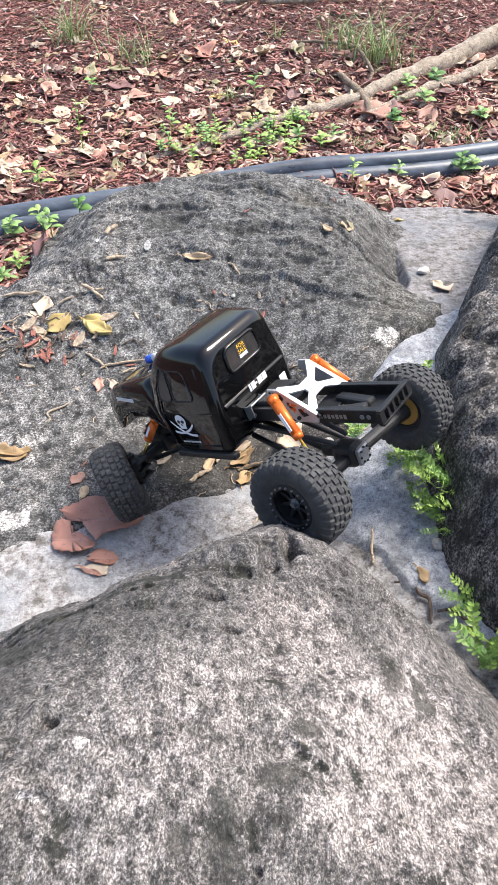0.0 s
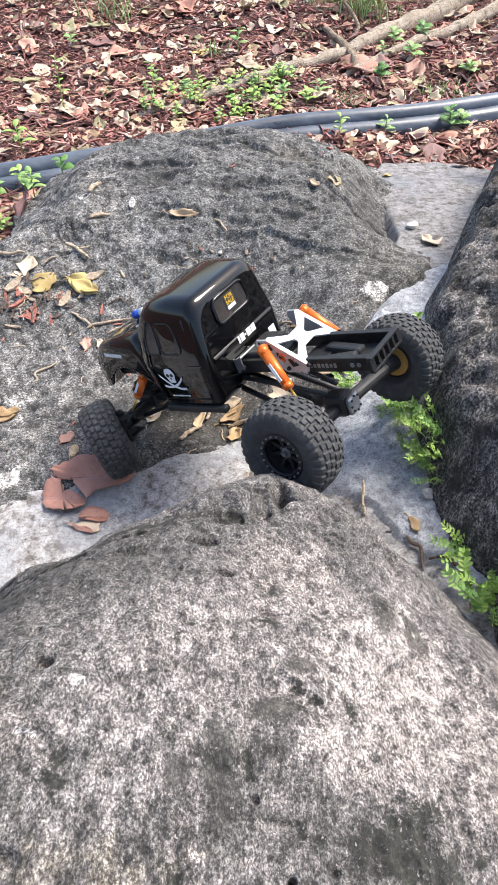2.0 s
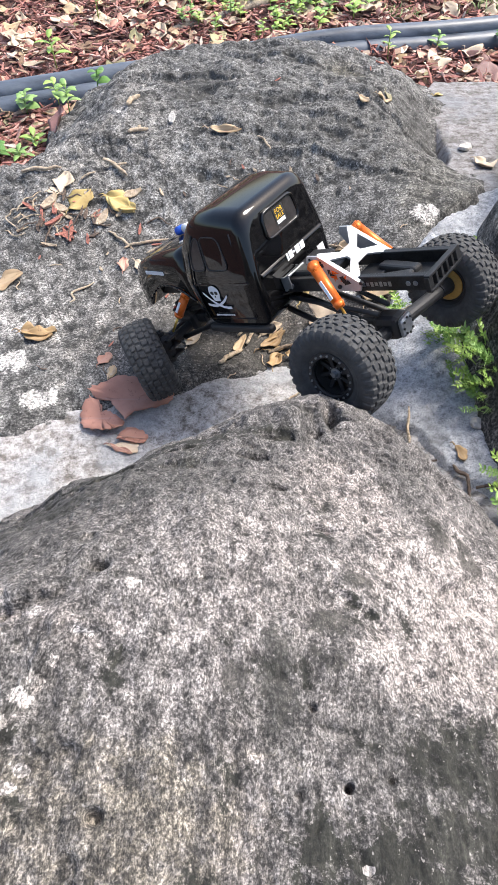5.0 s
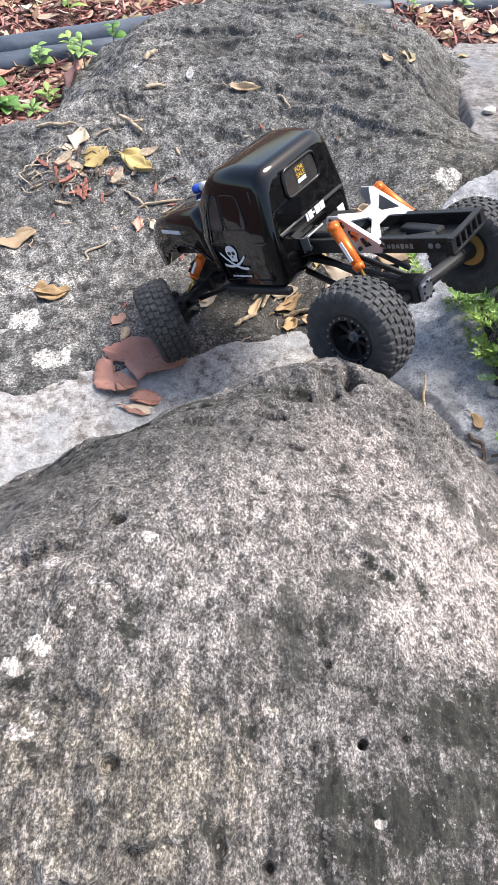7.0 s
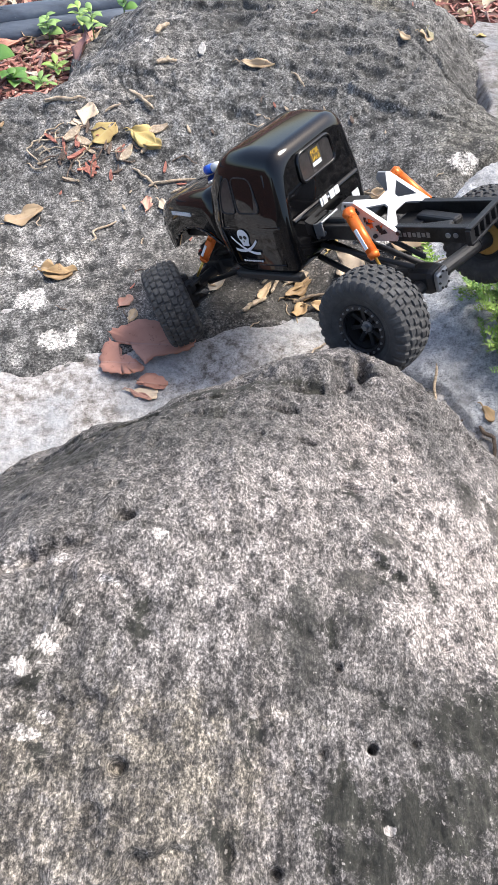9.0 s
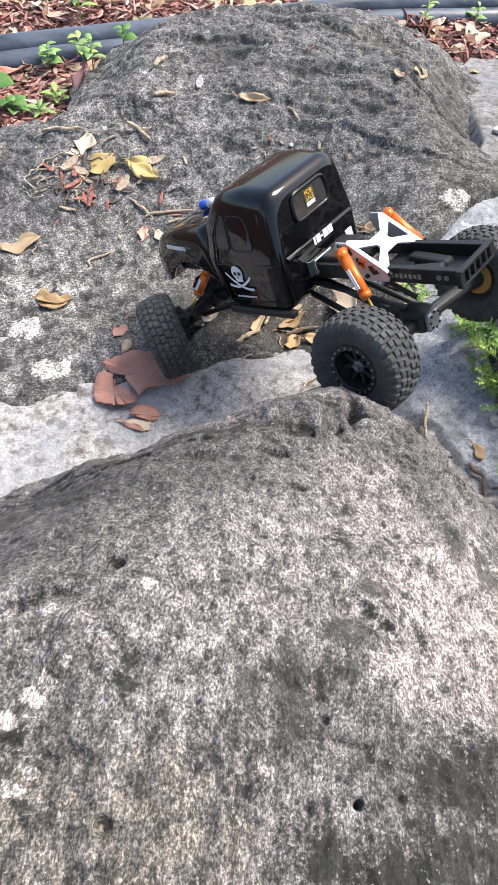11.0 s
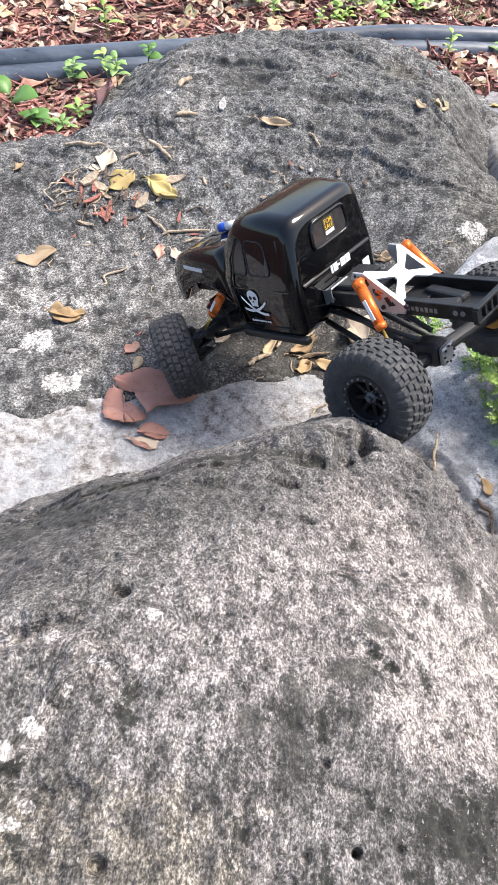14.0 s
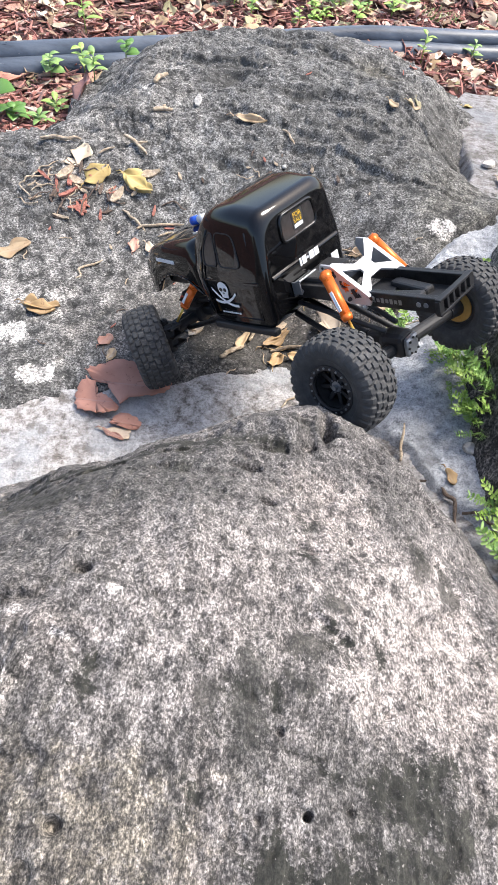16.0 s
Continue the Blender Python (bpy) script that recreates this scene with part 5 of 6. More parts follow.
def grass(x, y, blades, h, spread, label="thin tuft of green grass", seed=0):
    rs = random.Random(seed)
    verts, faces = [], []
    z0 = top_z(x, y)
    for _ in range(blades):
        a, l, out = rs.uniform(0, 6.28), h * rs.uniform(0.35, 1.0), rs.uniform(0.2, 1.5)
        ox, oy = x + rs.gauss(0, spread), y + rs.gauss(0, spread)
        b = len(verts)
        for i in range(5):
            u = i / 4
            w = 0.0028 * (1 - 0.85 * u)
            r = out * l * u * u
            px, py, pz = ox + r * math.cos(a), oy + r * math.sin(a), z0 + l * u * (1 - 0.35 * out * u)
            for s, t in ((-1, 0), (0, 0.6), (1, 0), (0, -0.3)):
                verts.append((px - s * w * math.sin(a) + t * w * math.cos(a), py + s * w * math.cos(a) + t * w * math.sin(a), pz))
        for i in range(4):
            for k in range(4):
                c, d = b + i * 4 + k, b + i * 4 + (k + 1) % 4
                faces.append((c, d, d + 4, c + 4))
    ob = mesh_object("grass_tuft", verts, faces, GRASS)
    return tagged(ob, label, "grass", kind="stuff")


grass(0.47, 2.72, 70, 0.22, 0.045, seed=1)
grass(0.38, 2.80, 60, 0.20, 0.05, seed=2)
grass(-0.66, 3.0, 50, 0.24, 0.035, seed=3)
grass(-0.42, 2.80, 40, 0.17, 0.05, seed=4)
grass(0.10, 2.98, 16, 0.09, 0.02, seed=5)
grass(0.33, 2.07, 70, 0.035, 0.025, "short dense grassy tuft beside the edging", 6)
grass(0.60, 2.10, 90, 0.03, 0.04, "short dense mossy grass beside the edging", 7)
grass(-0.05, 2.45, 20, 0.06, 0.02, seed=8)
grass(0.30, 2.95, 20, 0.12, 0.05, seed=9)


# ---- leafy green growth between the boulders ----
def frond(name, n, L, material, seed):
    """A stalk with two rows of small rounded leaflets."""
    rs = random.Random(seed)
    line = [(L * u, 0.06 * L * math.sin(3 * u), 0.28 * L * u - 0.35 * L * u * u) for u in np.linspace(0, 1, 6)]
    verts, faces = tube_data(line, [0.0011, 0.001, 0.0009, 0.0008, 0.0006, 0.0004], 5)
    for k in range(n):
        u = 0.15 + 0.85 * k / n
        p = Vector((L * u, 0.06 * L * math.sin(3 * u), 0.28 * L * u - 0.35 * L * u * u))
        for s in (-1, 1):
            q = Euler((rs.uniform(-0.5, 0.5), rs.uniform(-0.6, 0.1), s * rs.uniform(0.7, 1.2))).to_matrix()
            l, w = L * 0.17 * rs.uniform(0.7, 1.2), L * 0.10 * rs.uniform(0.8, 1.1)
            b = len(verts)
            for x, y, z in ((0, 0, 0), (0.35, -0.5, 0.08), (0.8, -0.4, 0.05), (1, 0, 0), (0.8, 0.4, 0.05), (0.35, 0.5, 0.08), (0.5, 0, -0.02)):
                verts.append(p + q @ Vector((x * l, y * w * 1.0, z * l)))
            faces += [(b + i, b + i + 1, b + 6) for i in range(5)] + [(b + 5, b, b + 6)]
    me = bpy.data.meshes.new(name)
    me.from_pydata([tuple(v) for v in verts], [], faces)
    me.materials.append(material)
    return me


FRONDS = [frond("frond", 9, 0.05, LIME, 1), frond("frond", 8, 0.042, LIME, 2), frond("frond", 9, 0.05, GREEN, 3), frond("frond", 7, 0.036, DEEP, 4)]


def fern(x, y, count, reach, label, up=0.5, seed=1, toward=None):
    rs = random.Random(seed)
    base = new("leafy_clump")
    base.location = (x, y, top_z(x, y) - 0.002)
    for k in range(count):
        ob = new("frond", FRONDS[rs.choice([0, 0, 1, 1, 2, 2, 3])])
        ob.parent = base
        s = rs.uniform(0.6, 1.1)
        yaw = rs.uniform(0, 360) if toward is None else toward + rs.gauss(0, 60)
        ob.matrix_local = pose(rs.gauss(0, reach * 0.5), rs.gauss(0, reach), rs.uniform(0, 0.02) * up, 0, 0, yaw) @ pose(0, 0, 0, rs.uniform(-35, 35), -rs.uniform(5, 75) * up, 0) @ Matrix.Diagonal((s, s, s, 1))
    return tagged(base, label, "plant", "leafy growth in the joints")


fern(0.262, 0.625, 26, 0.022, "bright lime-green leafy clump rooted beside the dark boulder", 0.7, 1, 180)
fern(0.245, 0.690, 18, 0.022, "green leafy clump creeping along the cement joint", 0.5, 2, 190)
fern(0.250, 0.575, 16, 0.014, "bright lime-green leafy sprig hanging over the cement", 0.6, 6, 200)
fern(0.262, 0.375, 18, 0.014, "upright bright green leafy sprigs in the joint", 1.2, 3)
fern(0.270, 0.800, 9, 0.012, "small green sprigs at the foot of the boulder", 0.5, 4)
fern(0.176, 0.785, 7, 0.010, "tiny yellow-green moss sprigs beside a leaf", 0.3, 5)
fern(0.262, 0.445, 8, 0.008, "small dark green sprigs in the joint", 0.5, 7)


# ---- the model crawler truck ----
PAINT = Mat("gloss_black_paint", 0.10, 0.0, (0.004, 0.004, 0.0045))
PAINT.b.inputs["Specular IOR Level"].default_value = 0.30
PAINT.b.inputs["Coat Weight"].default_value = 0.28
PAINT.b.inputs["Coat Roughness"].default_value = 0.03
PAINT.rough(PAINT.ramp(PAINT.noise(PAINT.coord(), 40, 4), (0.3, 0.02), (0.75, 0.06)))
PAINT.bump(PAINT.noise(PAINT.coord(), 35, 2), 0.06, 0.002)
PAINT = PAINT.m
GLASS = plain("smoked_window", (0.034, 0.031, 0.030), 0.18, 0.0, 0.3)
PLASTIC = plain("black_plastic", (0.014, 0.014, 0.015), 0.5, 0.0, 0.35, 80, 0.2)
STEEL = plain("dark_steel", (0.05, 0.05, 0.052), 0.38, 0.8, 0.3)
ALLOY = plain("brushed_alloy", (0.55, 0.55, 0.56), 0.45, 0.7, 0.12)
GREYALLOY = plain("grey_anodised_alloy", (0.30, 0.31, 0.32), 0.36, 0.7, 0.15)
ORANGE = plain("orange_anodised_alloy", (0.78, 0.17, 0.025), 0.3, 0.35, 0.12)
GOLD = plain("gold_titanium", (0.75, 0.52, 0.12), 0.3, 0.8, 0.1)
BRASS = plain("dull_brass", (0.42, 0.26, 0.08), 0.45, 0.7, 0.2)
WHITE = plain("white_vinyl", (0.75, 0.76, 0.78), 0.4, 0.0, 0.05)
YELLOW = plain("yellow_vinyl", (0.85, 0.50, 0.02), 0.4, 0.0, 0.05)
BLUE = plain("blue_plastic", (0.02, 0.10, 0.55), 0.35, 0.0, 0.1)
RED = plain("red_plastic", (0.55, 0.05, 0.03), 0.4, 0.0, 0.1)


def rubber_material():
    m = Mat("dusty_tyre_rubber", 0.75)
    v = m.coord()
    n1, n2 = m.noise(v, 70, 5, 0.65), m.noise(v, 400, 4, 0.7)
    col = m.ramp(n1, (0.3, (0.026, 0.026, 0.027)), (0.55, (0.048, 0.048, 0.048)), (0.8, (0.092, 0.090, 0.086)))
    m.base(m.mix(m.ramp(n2, (0.6, 0.0), (0.75, 0.4)), col, (0.11, 0.105, 0.10)))
    return m.bump(n2, 0.25, 0.0006).m


RUBBER = rubber_material()
K = 1.06  # size of this truck against the nominal tenth scale


def S(x, y, z):
    return Vector((x * K, y * K, z * K))


def rounded(points, radii, steps=4):
    """A closed polygon with its corners rounded."""
    out, n = [], len(points)
    for i, p in enumerate(points):
        p, a, b = Vector(p), Vector(points[i - 1]), Vector(points[(i + 1) % n])
        r = radii[i]
        p0 = p + (a - p).normalized() * min(r, (a - p).length * 0.49)
        p1 = p + (b - p).normalized() * min(r, (b - p).length * 0.49)
        for s in range(steps + 1):
            t = s / steps
            out.append(p0 * (1 - t) ** 2 + p * (2 * t * (1 - t)) + p1 * t * t)
    return out


def loft(rings):
    bm = bmesh.new()
    rows = [[bm.verts.new(p) for p in ring] for ring in rings]
    n = len(rows[0])
    for a, b in zip(rows, rows[1:]):
        for k in range(n):
            bm.faces.new((a[k], a[(k + 1) % n], b[(k + 1) % n], b[k]))
    bm.faces.new(rows[0])
    bm.faces.new(list(reversed(rows[-1])))
    return bm


def box(bm, centre, size, m=None, bevel=0.0):
    r = bmesh.ops.create_cube(bm, size=1.0)
    for v in r["verts"]:
        v.co = Vector((v.co.x * size[0], v.co.y * size[1], v.co.z * size[2])) * K
        if m is not None:
            v.co = m @ v.co
        v.co += S(*centre)
    if bevel:
        edges = list({e for v in r["verts"] for e in v.link_edges})
        bmesh.ops.bevel(bm, geom=edges, offset=bevel * K, segments=2, affect="EDGES", profile=0.5)


def rod(bm, a, b, r0, r1=None, sides=12):
    a, b = S(*a), S(*b)
    v, f = tube_data([a, b], [r0 * K, (r1 if r1 is not None else r0) * K], sides)
    vs = [bm.verts.new(p) for p in v]
    for g in f:
        bm.faces.new([vs[k] for k in g])


def loop(bm, points, r, sides=8):
    """A closed round moulding through the points."""
    n = len(points)
    P = [S(*p) for p in points]
    centre = sum(P, Vector()) / n
    rows = []
    for i, p in enumerate(P):
        d = (P[(i + 1) % n] - P[i - 1]).normalized()
        side = (p - centre) - d * (p - centre).dot(d)
        side.normalize()
        up = side.cross(d)
        rows.append([bm.verts.new(p + (side * math.cos(a) + up * math.sin(a)) * (r * K)) for a in [6.2832 * k / sides for k in range(sides)]])
    for i in range(n):
        a, b = rows[i], rows[(i + 1) % n]
        for k in range(sides):
            bm.faces.new((a[k], a[(k + 1) % sides], b[(k + 1) % sides], b[k]))


def plate(bm, points, thick, direction):
    """A flat plate: a polygon of local points, thickened along a direction."""
    d = Vector(direction).normalized() * (thick * K)
    P = [S(*p) for p in points]
    a, b = [bm.verts.new(p) for p in P], [bm.verts.new(p + d) for p in P]
    bm.faces.new(a)
    bm.faces.new(list(reversed(b)))
    for k in range(len(P)):
        q = (k + 1) % len(P)
        bm.faces.new((a[k], b[k], b[q], a[q]))


truck = new("model_truck")
tagged(truck, "gloss black radio-controlled crawler pickup with a bare rear chassis on boulders", "model truck")


def body_ring(x, wb, wm, wt, zb, zm, zt, i=0.0, rr=(0.005, 0.010, 0.021)):
    p = [(wb - i, zb + i), (wm - i, zm), (wt - i, zt - i), (-(wt - i), zt - i), (-(wm - i), zm), (-(wb - i), zb + i)]
    p = [(x * K, a * K, b * K) for a, b in p]
    r = [q * K for q in (rr[0], rr[1], rr[2], rr[2], rr[1], rr[0])]
    return rounded(p, r, 6)


def cab():
    rings, r = [], 0.013
    for th in (90, 72, 54, 36, 18, 0):
        s, c = math.sin(radians(th)), math.cos(radians(th))
        rings.append(body_ring(-0.040 + r * (1 - s), 0.069, 0.071, 0.060, -0.027, 0.030, 0.101, r * (1 - c)))
    rings.append(body_ring(0.000, 0.070, 0.0725, 0.061, -0.027, 0.031, 0.105))
    rings.append(body_ring(0.025, 0.070, 0.0725, 0.061, -0.027, 0.031, 0.105))
    rings.append(body_ring(0.042, 0.069, 0.072, 0.059, -0.027, 0.031, 0.101))
    rings.append(body_ring(0.052, 0.068, 0.071, 0.057, -0.026, 0.031, 0.090, rr=(0.005, 0.01, 0.012)))
    rings.append(body_ring(0.062, 0.066, 0.069, 0.056, -0.022, 0.031, 0.078, rr=(0.005, 0.01, 0.008)))
    rings.append(body_ring(0.074, 0.062, 0.064, 0.054, -0.006, 0.030, 0.066, rr=(0.005, 0.01, 0.008)))
    rings.append(body_ring(0.080, 0.058, 0.060, 0.050, 0.004, 0.030, 0.060, rr=(0.005, 0.01, 0.008)))
    return loft(rings)


def hood():
    rings = []
    for x, wb, wm, wt, zb, zt in ((0.072, 0.060, 0.060, 0.052, -0.004, 0.063), (0.095, 0.058, 0.059, 0.050, 0.013, 0.0615), (0.12, 0.056, 0.057, 0.047, 0.019, 0.059),
                                  (0.145, 0.053, 0.054, 0.044, 0.017, 0.055), (0.165, 0.050, 0.051, 0.041, 0.006, 0.051), (0.182, 0.047, 0.048, 0.038, -0.012, 0.046),
                                  (0.196, 0.044, 0.045, 0.034, -0.019, 0.040), (0.205, 0.036, 0.037, 0.026, -0.014, 0.029)):
        rings.append(body_ring(x, wb, wm, wt, zb, 0.5 * (zb + zt) + 0.006, zt, rr=(0.004, 0.012, 0.012)))
    return loft(rings)


cab_part = part("cab", cab(), PAINT, truck, "gloss black pickup cab", True)
hood_part = part("hood", hood(), PAINT, truck, "gloss black tapered hood", True)


def side_point(x, z, out=0.0, sgn=1):
    """A point on the cab's side, at x and height z."""
    y = 0.0695 + (z + 0.027) / 0.057 * 0.0025 if z < 0.030 else 0.0722 - (z - 0.030) / 0.072 * 0.0120
    return (x, sgn * (y + out), z)


def side_panel(outline, out, thick, sgn):
    bm = bmesh.new()
    plate(bm, [side_point(x, z, out, sgn) for x, z in outline], thick, (0, sgn, 0.2))
    return bm


def round2(points, r):
    return [(p.x, p.y) for p in rounded([(a, b, 0) for a, b in points], [r] * len(points), 4)]


for sgn in (1, -1):
    main = round2([(-0.009, 0.045), (0.024, 0.045), (0.024, 0.083), (-0.003, 0.081)], 0.008)
    vent = round2([(0.027, 0.045), (0.048, 0.046), (0.045, 0.065), (0.036, 0.080), (0.027, 0.083)], 0.006)
    w1 = part("side_window", side_panel(main, -0.0006, 0.0012, sgn), GLASS, cab_part, "smoked side window")
    part("vent_window", side_panel(vent, -0.0006, 0.0012, sgn), GLASS, cab_part, "smoked quarter window")
    for outline in (main, vent):
        bm = bmesh.new()
        pts = [side_point(x, z, 0.0008, sgn) for x, z in outline]
        loop(bm, pts, 0.0009)
        part("window_trim", bm, PLASTIC, cab_part, "black rubber window trim", True)
    bm = bmesh.new()
    seam = [(-0.022, 0.083), (-0.022, -0.016), (0.053, -0.016), (0.056, 0.030), (0.050, 0.062), (0.036, 0.084)]
    for (x0, z0), (x1, z1) in zip(seam, seam[1:]):
        rod(bm, side_point(x0, z0, -0.0002, sgn), side_point(x1, z1, -0.0002, sgn), 0.0011, sides=8)
    part("door_seam", bm, PAINT, cab_part, "raised gloss black door edge", True)
    bm = bmesh.new()
    box(bm, (0.012, sgn * 0.0705, 0.0285), (0.085, 0.0026, 0.003), None, 0.001)
    part("belt_moulding", bm, PAINT, cab_part)
    bm = bmesh.new()
    box(bm, (0.010, sgn * 0.069, -0.0295), (0.098, 0.010, 0.008), None, 0.002)
    part("rock_slider", bm, PLASTIC, truck, "black plastic rock slider")
    # pale emblem: a rounded head shape over crossed blades, with a bar of small writing below
    bm = bmesh.new()
    lift = 0.0016
    dome_line = [(0.026 + 0.0080 * math.cos(a), 0.0200 + 0.0085 * math.sin(a)) for a in np.linspace(-0.5, 3.64, 15)]
    head = dome_line + [(0.0205, 0.0125), (0.0210, 0.0085), (0.0310, 0.0085), (0.0315, 0.0125)]
    plate(bm, [side_point(x, z, lift, sgn) for x, z in head], 0.0003, (0, sgn, 0))
    for tilt in (1, -1):
        for u in range(6):
            x0, x1 = -0.018 + 0.006 * u, -0.012 + 0.006 * u
            z0, z1 = tilt * x0 * 0.42 + 0.0007 * (u - 2.5) ** 2, tilt * x1 * 0.42 + 0.0007 * (u - 1.5) ** 2
            w, o = 0.0016, lift + 0.0002 * (tilt + 1)
            plate(bm, [side_point(0.026 + x0, 0.0030 + z0 - w, o, sgn), side_point(0.026 + x1, 0.0030 + z1 - w, o, sgn),
                       side_point(0.026 + x1, 0.0030 + z1 + w, o, sgn), side_point(0.026 + x0, 0.0030 + z0 + w, o, sgn)], 0.0003, (0, sgn, 0))
    part("door_emblem", bm, WHITE, cab_part, "white emblem over crossed blades")
    bm = bmesh.new()
    for ex, ez, er in ((0.0228, 0.0190, 0.0024), (0.0292, 0.0190, 0.0024), (0.026, 0.0145, 0.0011)):
        plate(bm, [side_point(ex + er * math.cos(a), ez + er * math.sin(a), lift + 0.0006, sgn) for a in np.linspace(0, 6.283, 11)[:-1]], 0.0003, (0, sgn, 0))
    part("emblem_holes", bm, PLASTIC, cab_part, "dark round holes of the emblem")
    bm = bmesh.new()
    for k in range(9):
        h = (0.0024, 0.0018, 0.0020, 0.0018, 0.0026, 0.0017, 0.0019, 0.0018, 0.0025)[k]
        x = 0.024 + sgn * 0.0 + (4 - k) * 0.0034
        plate(bm, [side_point(x - 0.0012, -0.0105 - h / 2, 0.0016, sgn), side_point(x + 0.0012, -0.0105 - h / 2, 0.0016, sgn), side_point(x + 0.0012, -0.0105 + h / 2, 0.0016, sgn),
                   side_point(x - 0.0012, -0.0105 + h / 2, 0.0016, sgn)], 0.0003, (0, sgn, 0))
    part("door_lettering", bm, WHITE, cab_part, "row of small white bars")
    bm = bmesh.new()
    for k in range(10):
        x = 0.158 - k * 0.0040
        y = 0.0520 + (0.158 - x) / 0.036 * 0.0048
        box(bm, (x, sgn * (y + 0.0002), 0.0370), (0.0027, 0.0012, 0.0044), Matrix.Rotation(-sgn * 0.13, 3, "Z"))
    part("hood_lettering", bm, WHITE, hood_part, "row of small white bars on the hood side")

# rear wall: window, sticker, moulding, number holder
bm = bmesh.new()
win = round2([(-0.030, 0.056), (0.030, 0.056), (0.028, 0.085), (-0.028, 0.085)], 0.009)
plate(bm, [(-0.0395, y, z) for y, z in win], 0.0014, (-1, 0, 0))
rear_window = part("rear_window", bm, GLASS, cab_part, "smoked rear window")
bm = bmesh.new()
ringp = [(-0.0410, y, z) for y, z in win]
loop(bm, ringp, 0.0020)
part("window_trim", bm, PAINT, rear_window, "gloss black window surround", True)
bm = bmesh.new()
plate(bm, [(-0.0410, y, z) for y, z in ((-0.009, 0.0625), (0.009, 0.0625), (0.009, 0.0815), (-0.009, 0.0815))], 0.0003, (-1, 0, 0))
part("sale_sticker", bm, PLASTIC, rear_window, "black sticker with yellow sale letters")
for word, z in (("FOR", 0.0750), ("SALE", 0.0690)):
    cu = bpy.data.curves.new("sticker_text", "FONT")
    cu.body, cu.size, cu.align_x, cu.extrude = word, (0.0072 if word == "FOR" else 0.0066) * K, "CENTER", 0.00005
    tmp = bpy.data.objects.new("sticker_text", cu)
    me = bpy.data.meshes.new_from_object(tmp)
    bpy.data.objects.remove(tmp)
    me.materials.append(YELLOW)
    ob = new("sticker_text", me)
    ob.parent = rear_window
    ob.matrix_local = Matrix.Translation(S(-0.0415, 0.0, z)) @ Matrix(((0, 0, -1, 0), (-1, 0, 0, 0), (0, 1, 0, 0), (0, 0, 0, 1)))
bm = bmesh.new()
plate(bm, [(-0.04135, y, z) for y, z in ((-0.007, 0.0635), (0.007, 0.0635), (0.007, 0.0675), (-0.007, 0.0675))], 0.0002, (-1, 0, 0))
part("price_box", bm, WHITE, rear_window, "blank white box on the sticker")
bm = bmesh.new()
rod(bm, (-0.0396, -0.058, 0.0285), (-0.0396, 0.058, 0.0285), 0.0030, sides=12)
part("belt_moulding", bm, PAINT, cab_part)
bm = bmesh.new()
for k, (w, o) in enumerate(((0.0030, 0), (0.0070, 0), (0.0030, 0), (0.0080, 0), (0.0075, 0))):
    y = 0.013 - (0, 0.0065, 0.0125, 0.0195, 0.0285)[k]
    box(bm, (-0.0431, y, 0.0275), (0.0008, w, 0.0085 if k != 2 else 0.0022))
part("rear_lettering", bm, WHITE, cab_part, "row of white letter-sized bars")
bm = bmesh.new()
box(bm, (-0.0475, 0.018, 0.0125), (0.013, 0.030, 0.0020), Matrix.Rotation(0.35, 3, "Y"), 0.0006)
box(bm, (-0.0440, 0.018, 0.0040), (0.0030, 0.030, 0.018), Matrix.Rotation(-0.25, 3, "Y"), 0.0006)
for side_y in (0.0035, 0.0325):
    box(bm, (-0.0470, side_y, 0.006), (0.012, 0.0016, 0.014), None, 0.0004)
part("number_holder", bm, GREYALLOY, cab_part, "bright metal number holder bracket")
bm = bmesh.new()
box(bm, (-0.0404, -0.047, 0.004), (0.0008, 0.012, 0.014))
part("rear_sticker", bm, WHITE, cab_part, "small white sticker")
# windscreen and wiper
bm = bmesh.new()
plate(bm, [(0.0500, -0.044, 0.0945), (0.0500, 0.044, 0.0945), (0.0660, 0.048, 0.0740), (0.0660, -0.048, 0.0740)], 0.0012, (0.8, 0, 0.6))
part("windscreen", bm, GLASS, cab_part, "smoked windscreen")
# hood ridge, body clip and capsule on the hood
bm = bmesh.new()
rod(bm, (0.082, 0, 0.0622), (0.145, 0, 0.0548), 0.0012, sides=8)
rod(bm, (0.145, 0, 0.0548), (0.190, 0, 0.0425), 0.0012, sides=8)
part("hood_ridge", bm, PAINT, hood_part, "", True)
bm = bmesh.new()
clip = [(0.098, 0.024, 0.0615), (0.104, 0.027, 0.061), (0.108, 0.024, 0.0605), (0.104, 0.021, 0.061), (0.096, 0.019, 0.0625), (0.090, 0.022, 0.0625), (0.084, 0.017, 0.0635)]
for a, b in zip(clip, clip[1:]):
    rod(bm, a, b, 0.0006, sides=6)
part("body_clip", bm, ALLOY, hood_part, "bent silver body clip", True)
bm = bmesh.new()
rod(bm, (0.126, -0.006, 0.0640), (0.137, -0.004, 0.0625), 0.0058, 0.0056, 14)
part("antenna_cap", bm, BLUE, hood_part, "blue plastic cap", True)
bm = bmesh.new()
rod(bm, (0.113, -0.0085, 0.0660), (0.1255, -0.006, 0.0642), 0.0050, 0.0056, 14)
rod(bm, (0.104, -0.0105, 0.0655), (0.113, -0.0085, 0.0660), 0.0026, 0.0030, 10)
part("hood_fitting", bm, WHITE, hood_part, "white plastic fitting", True)
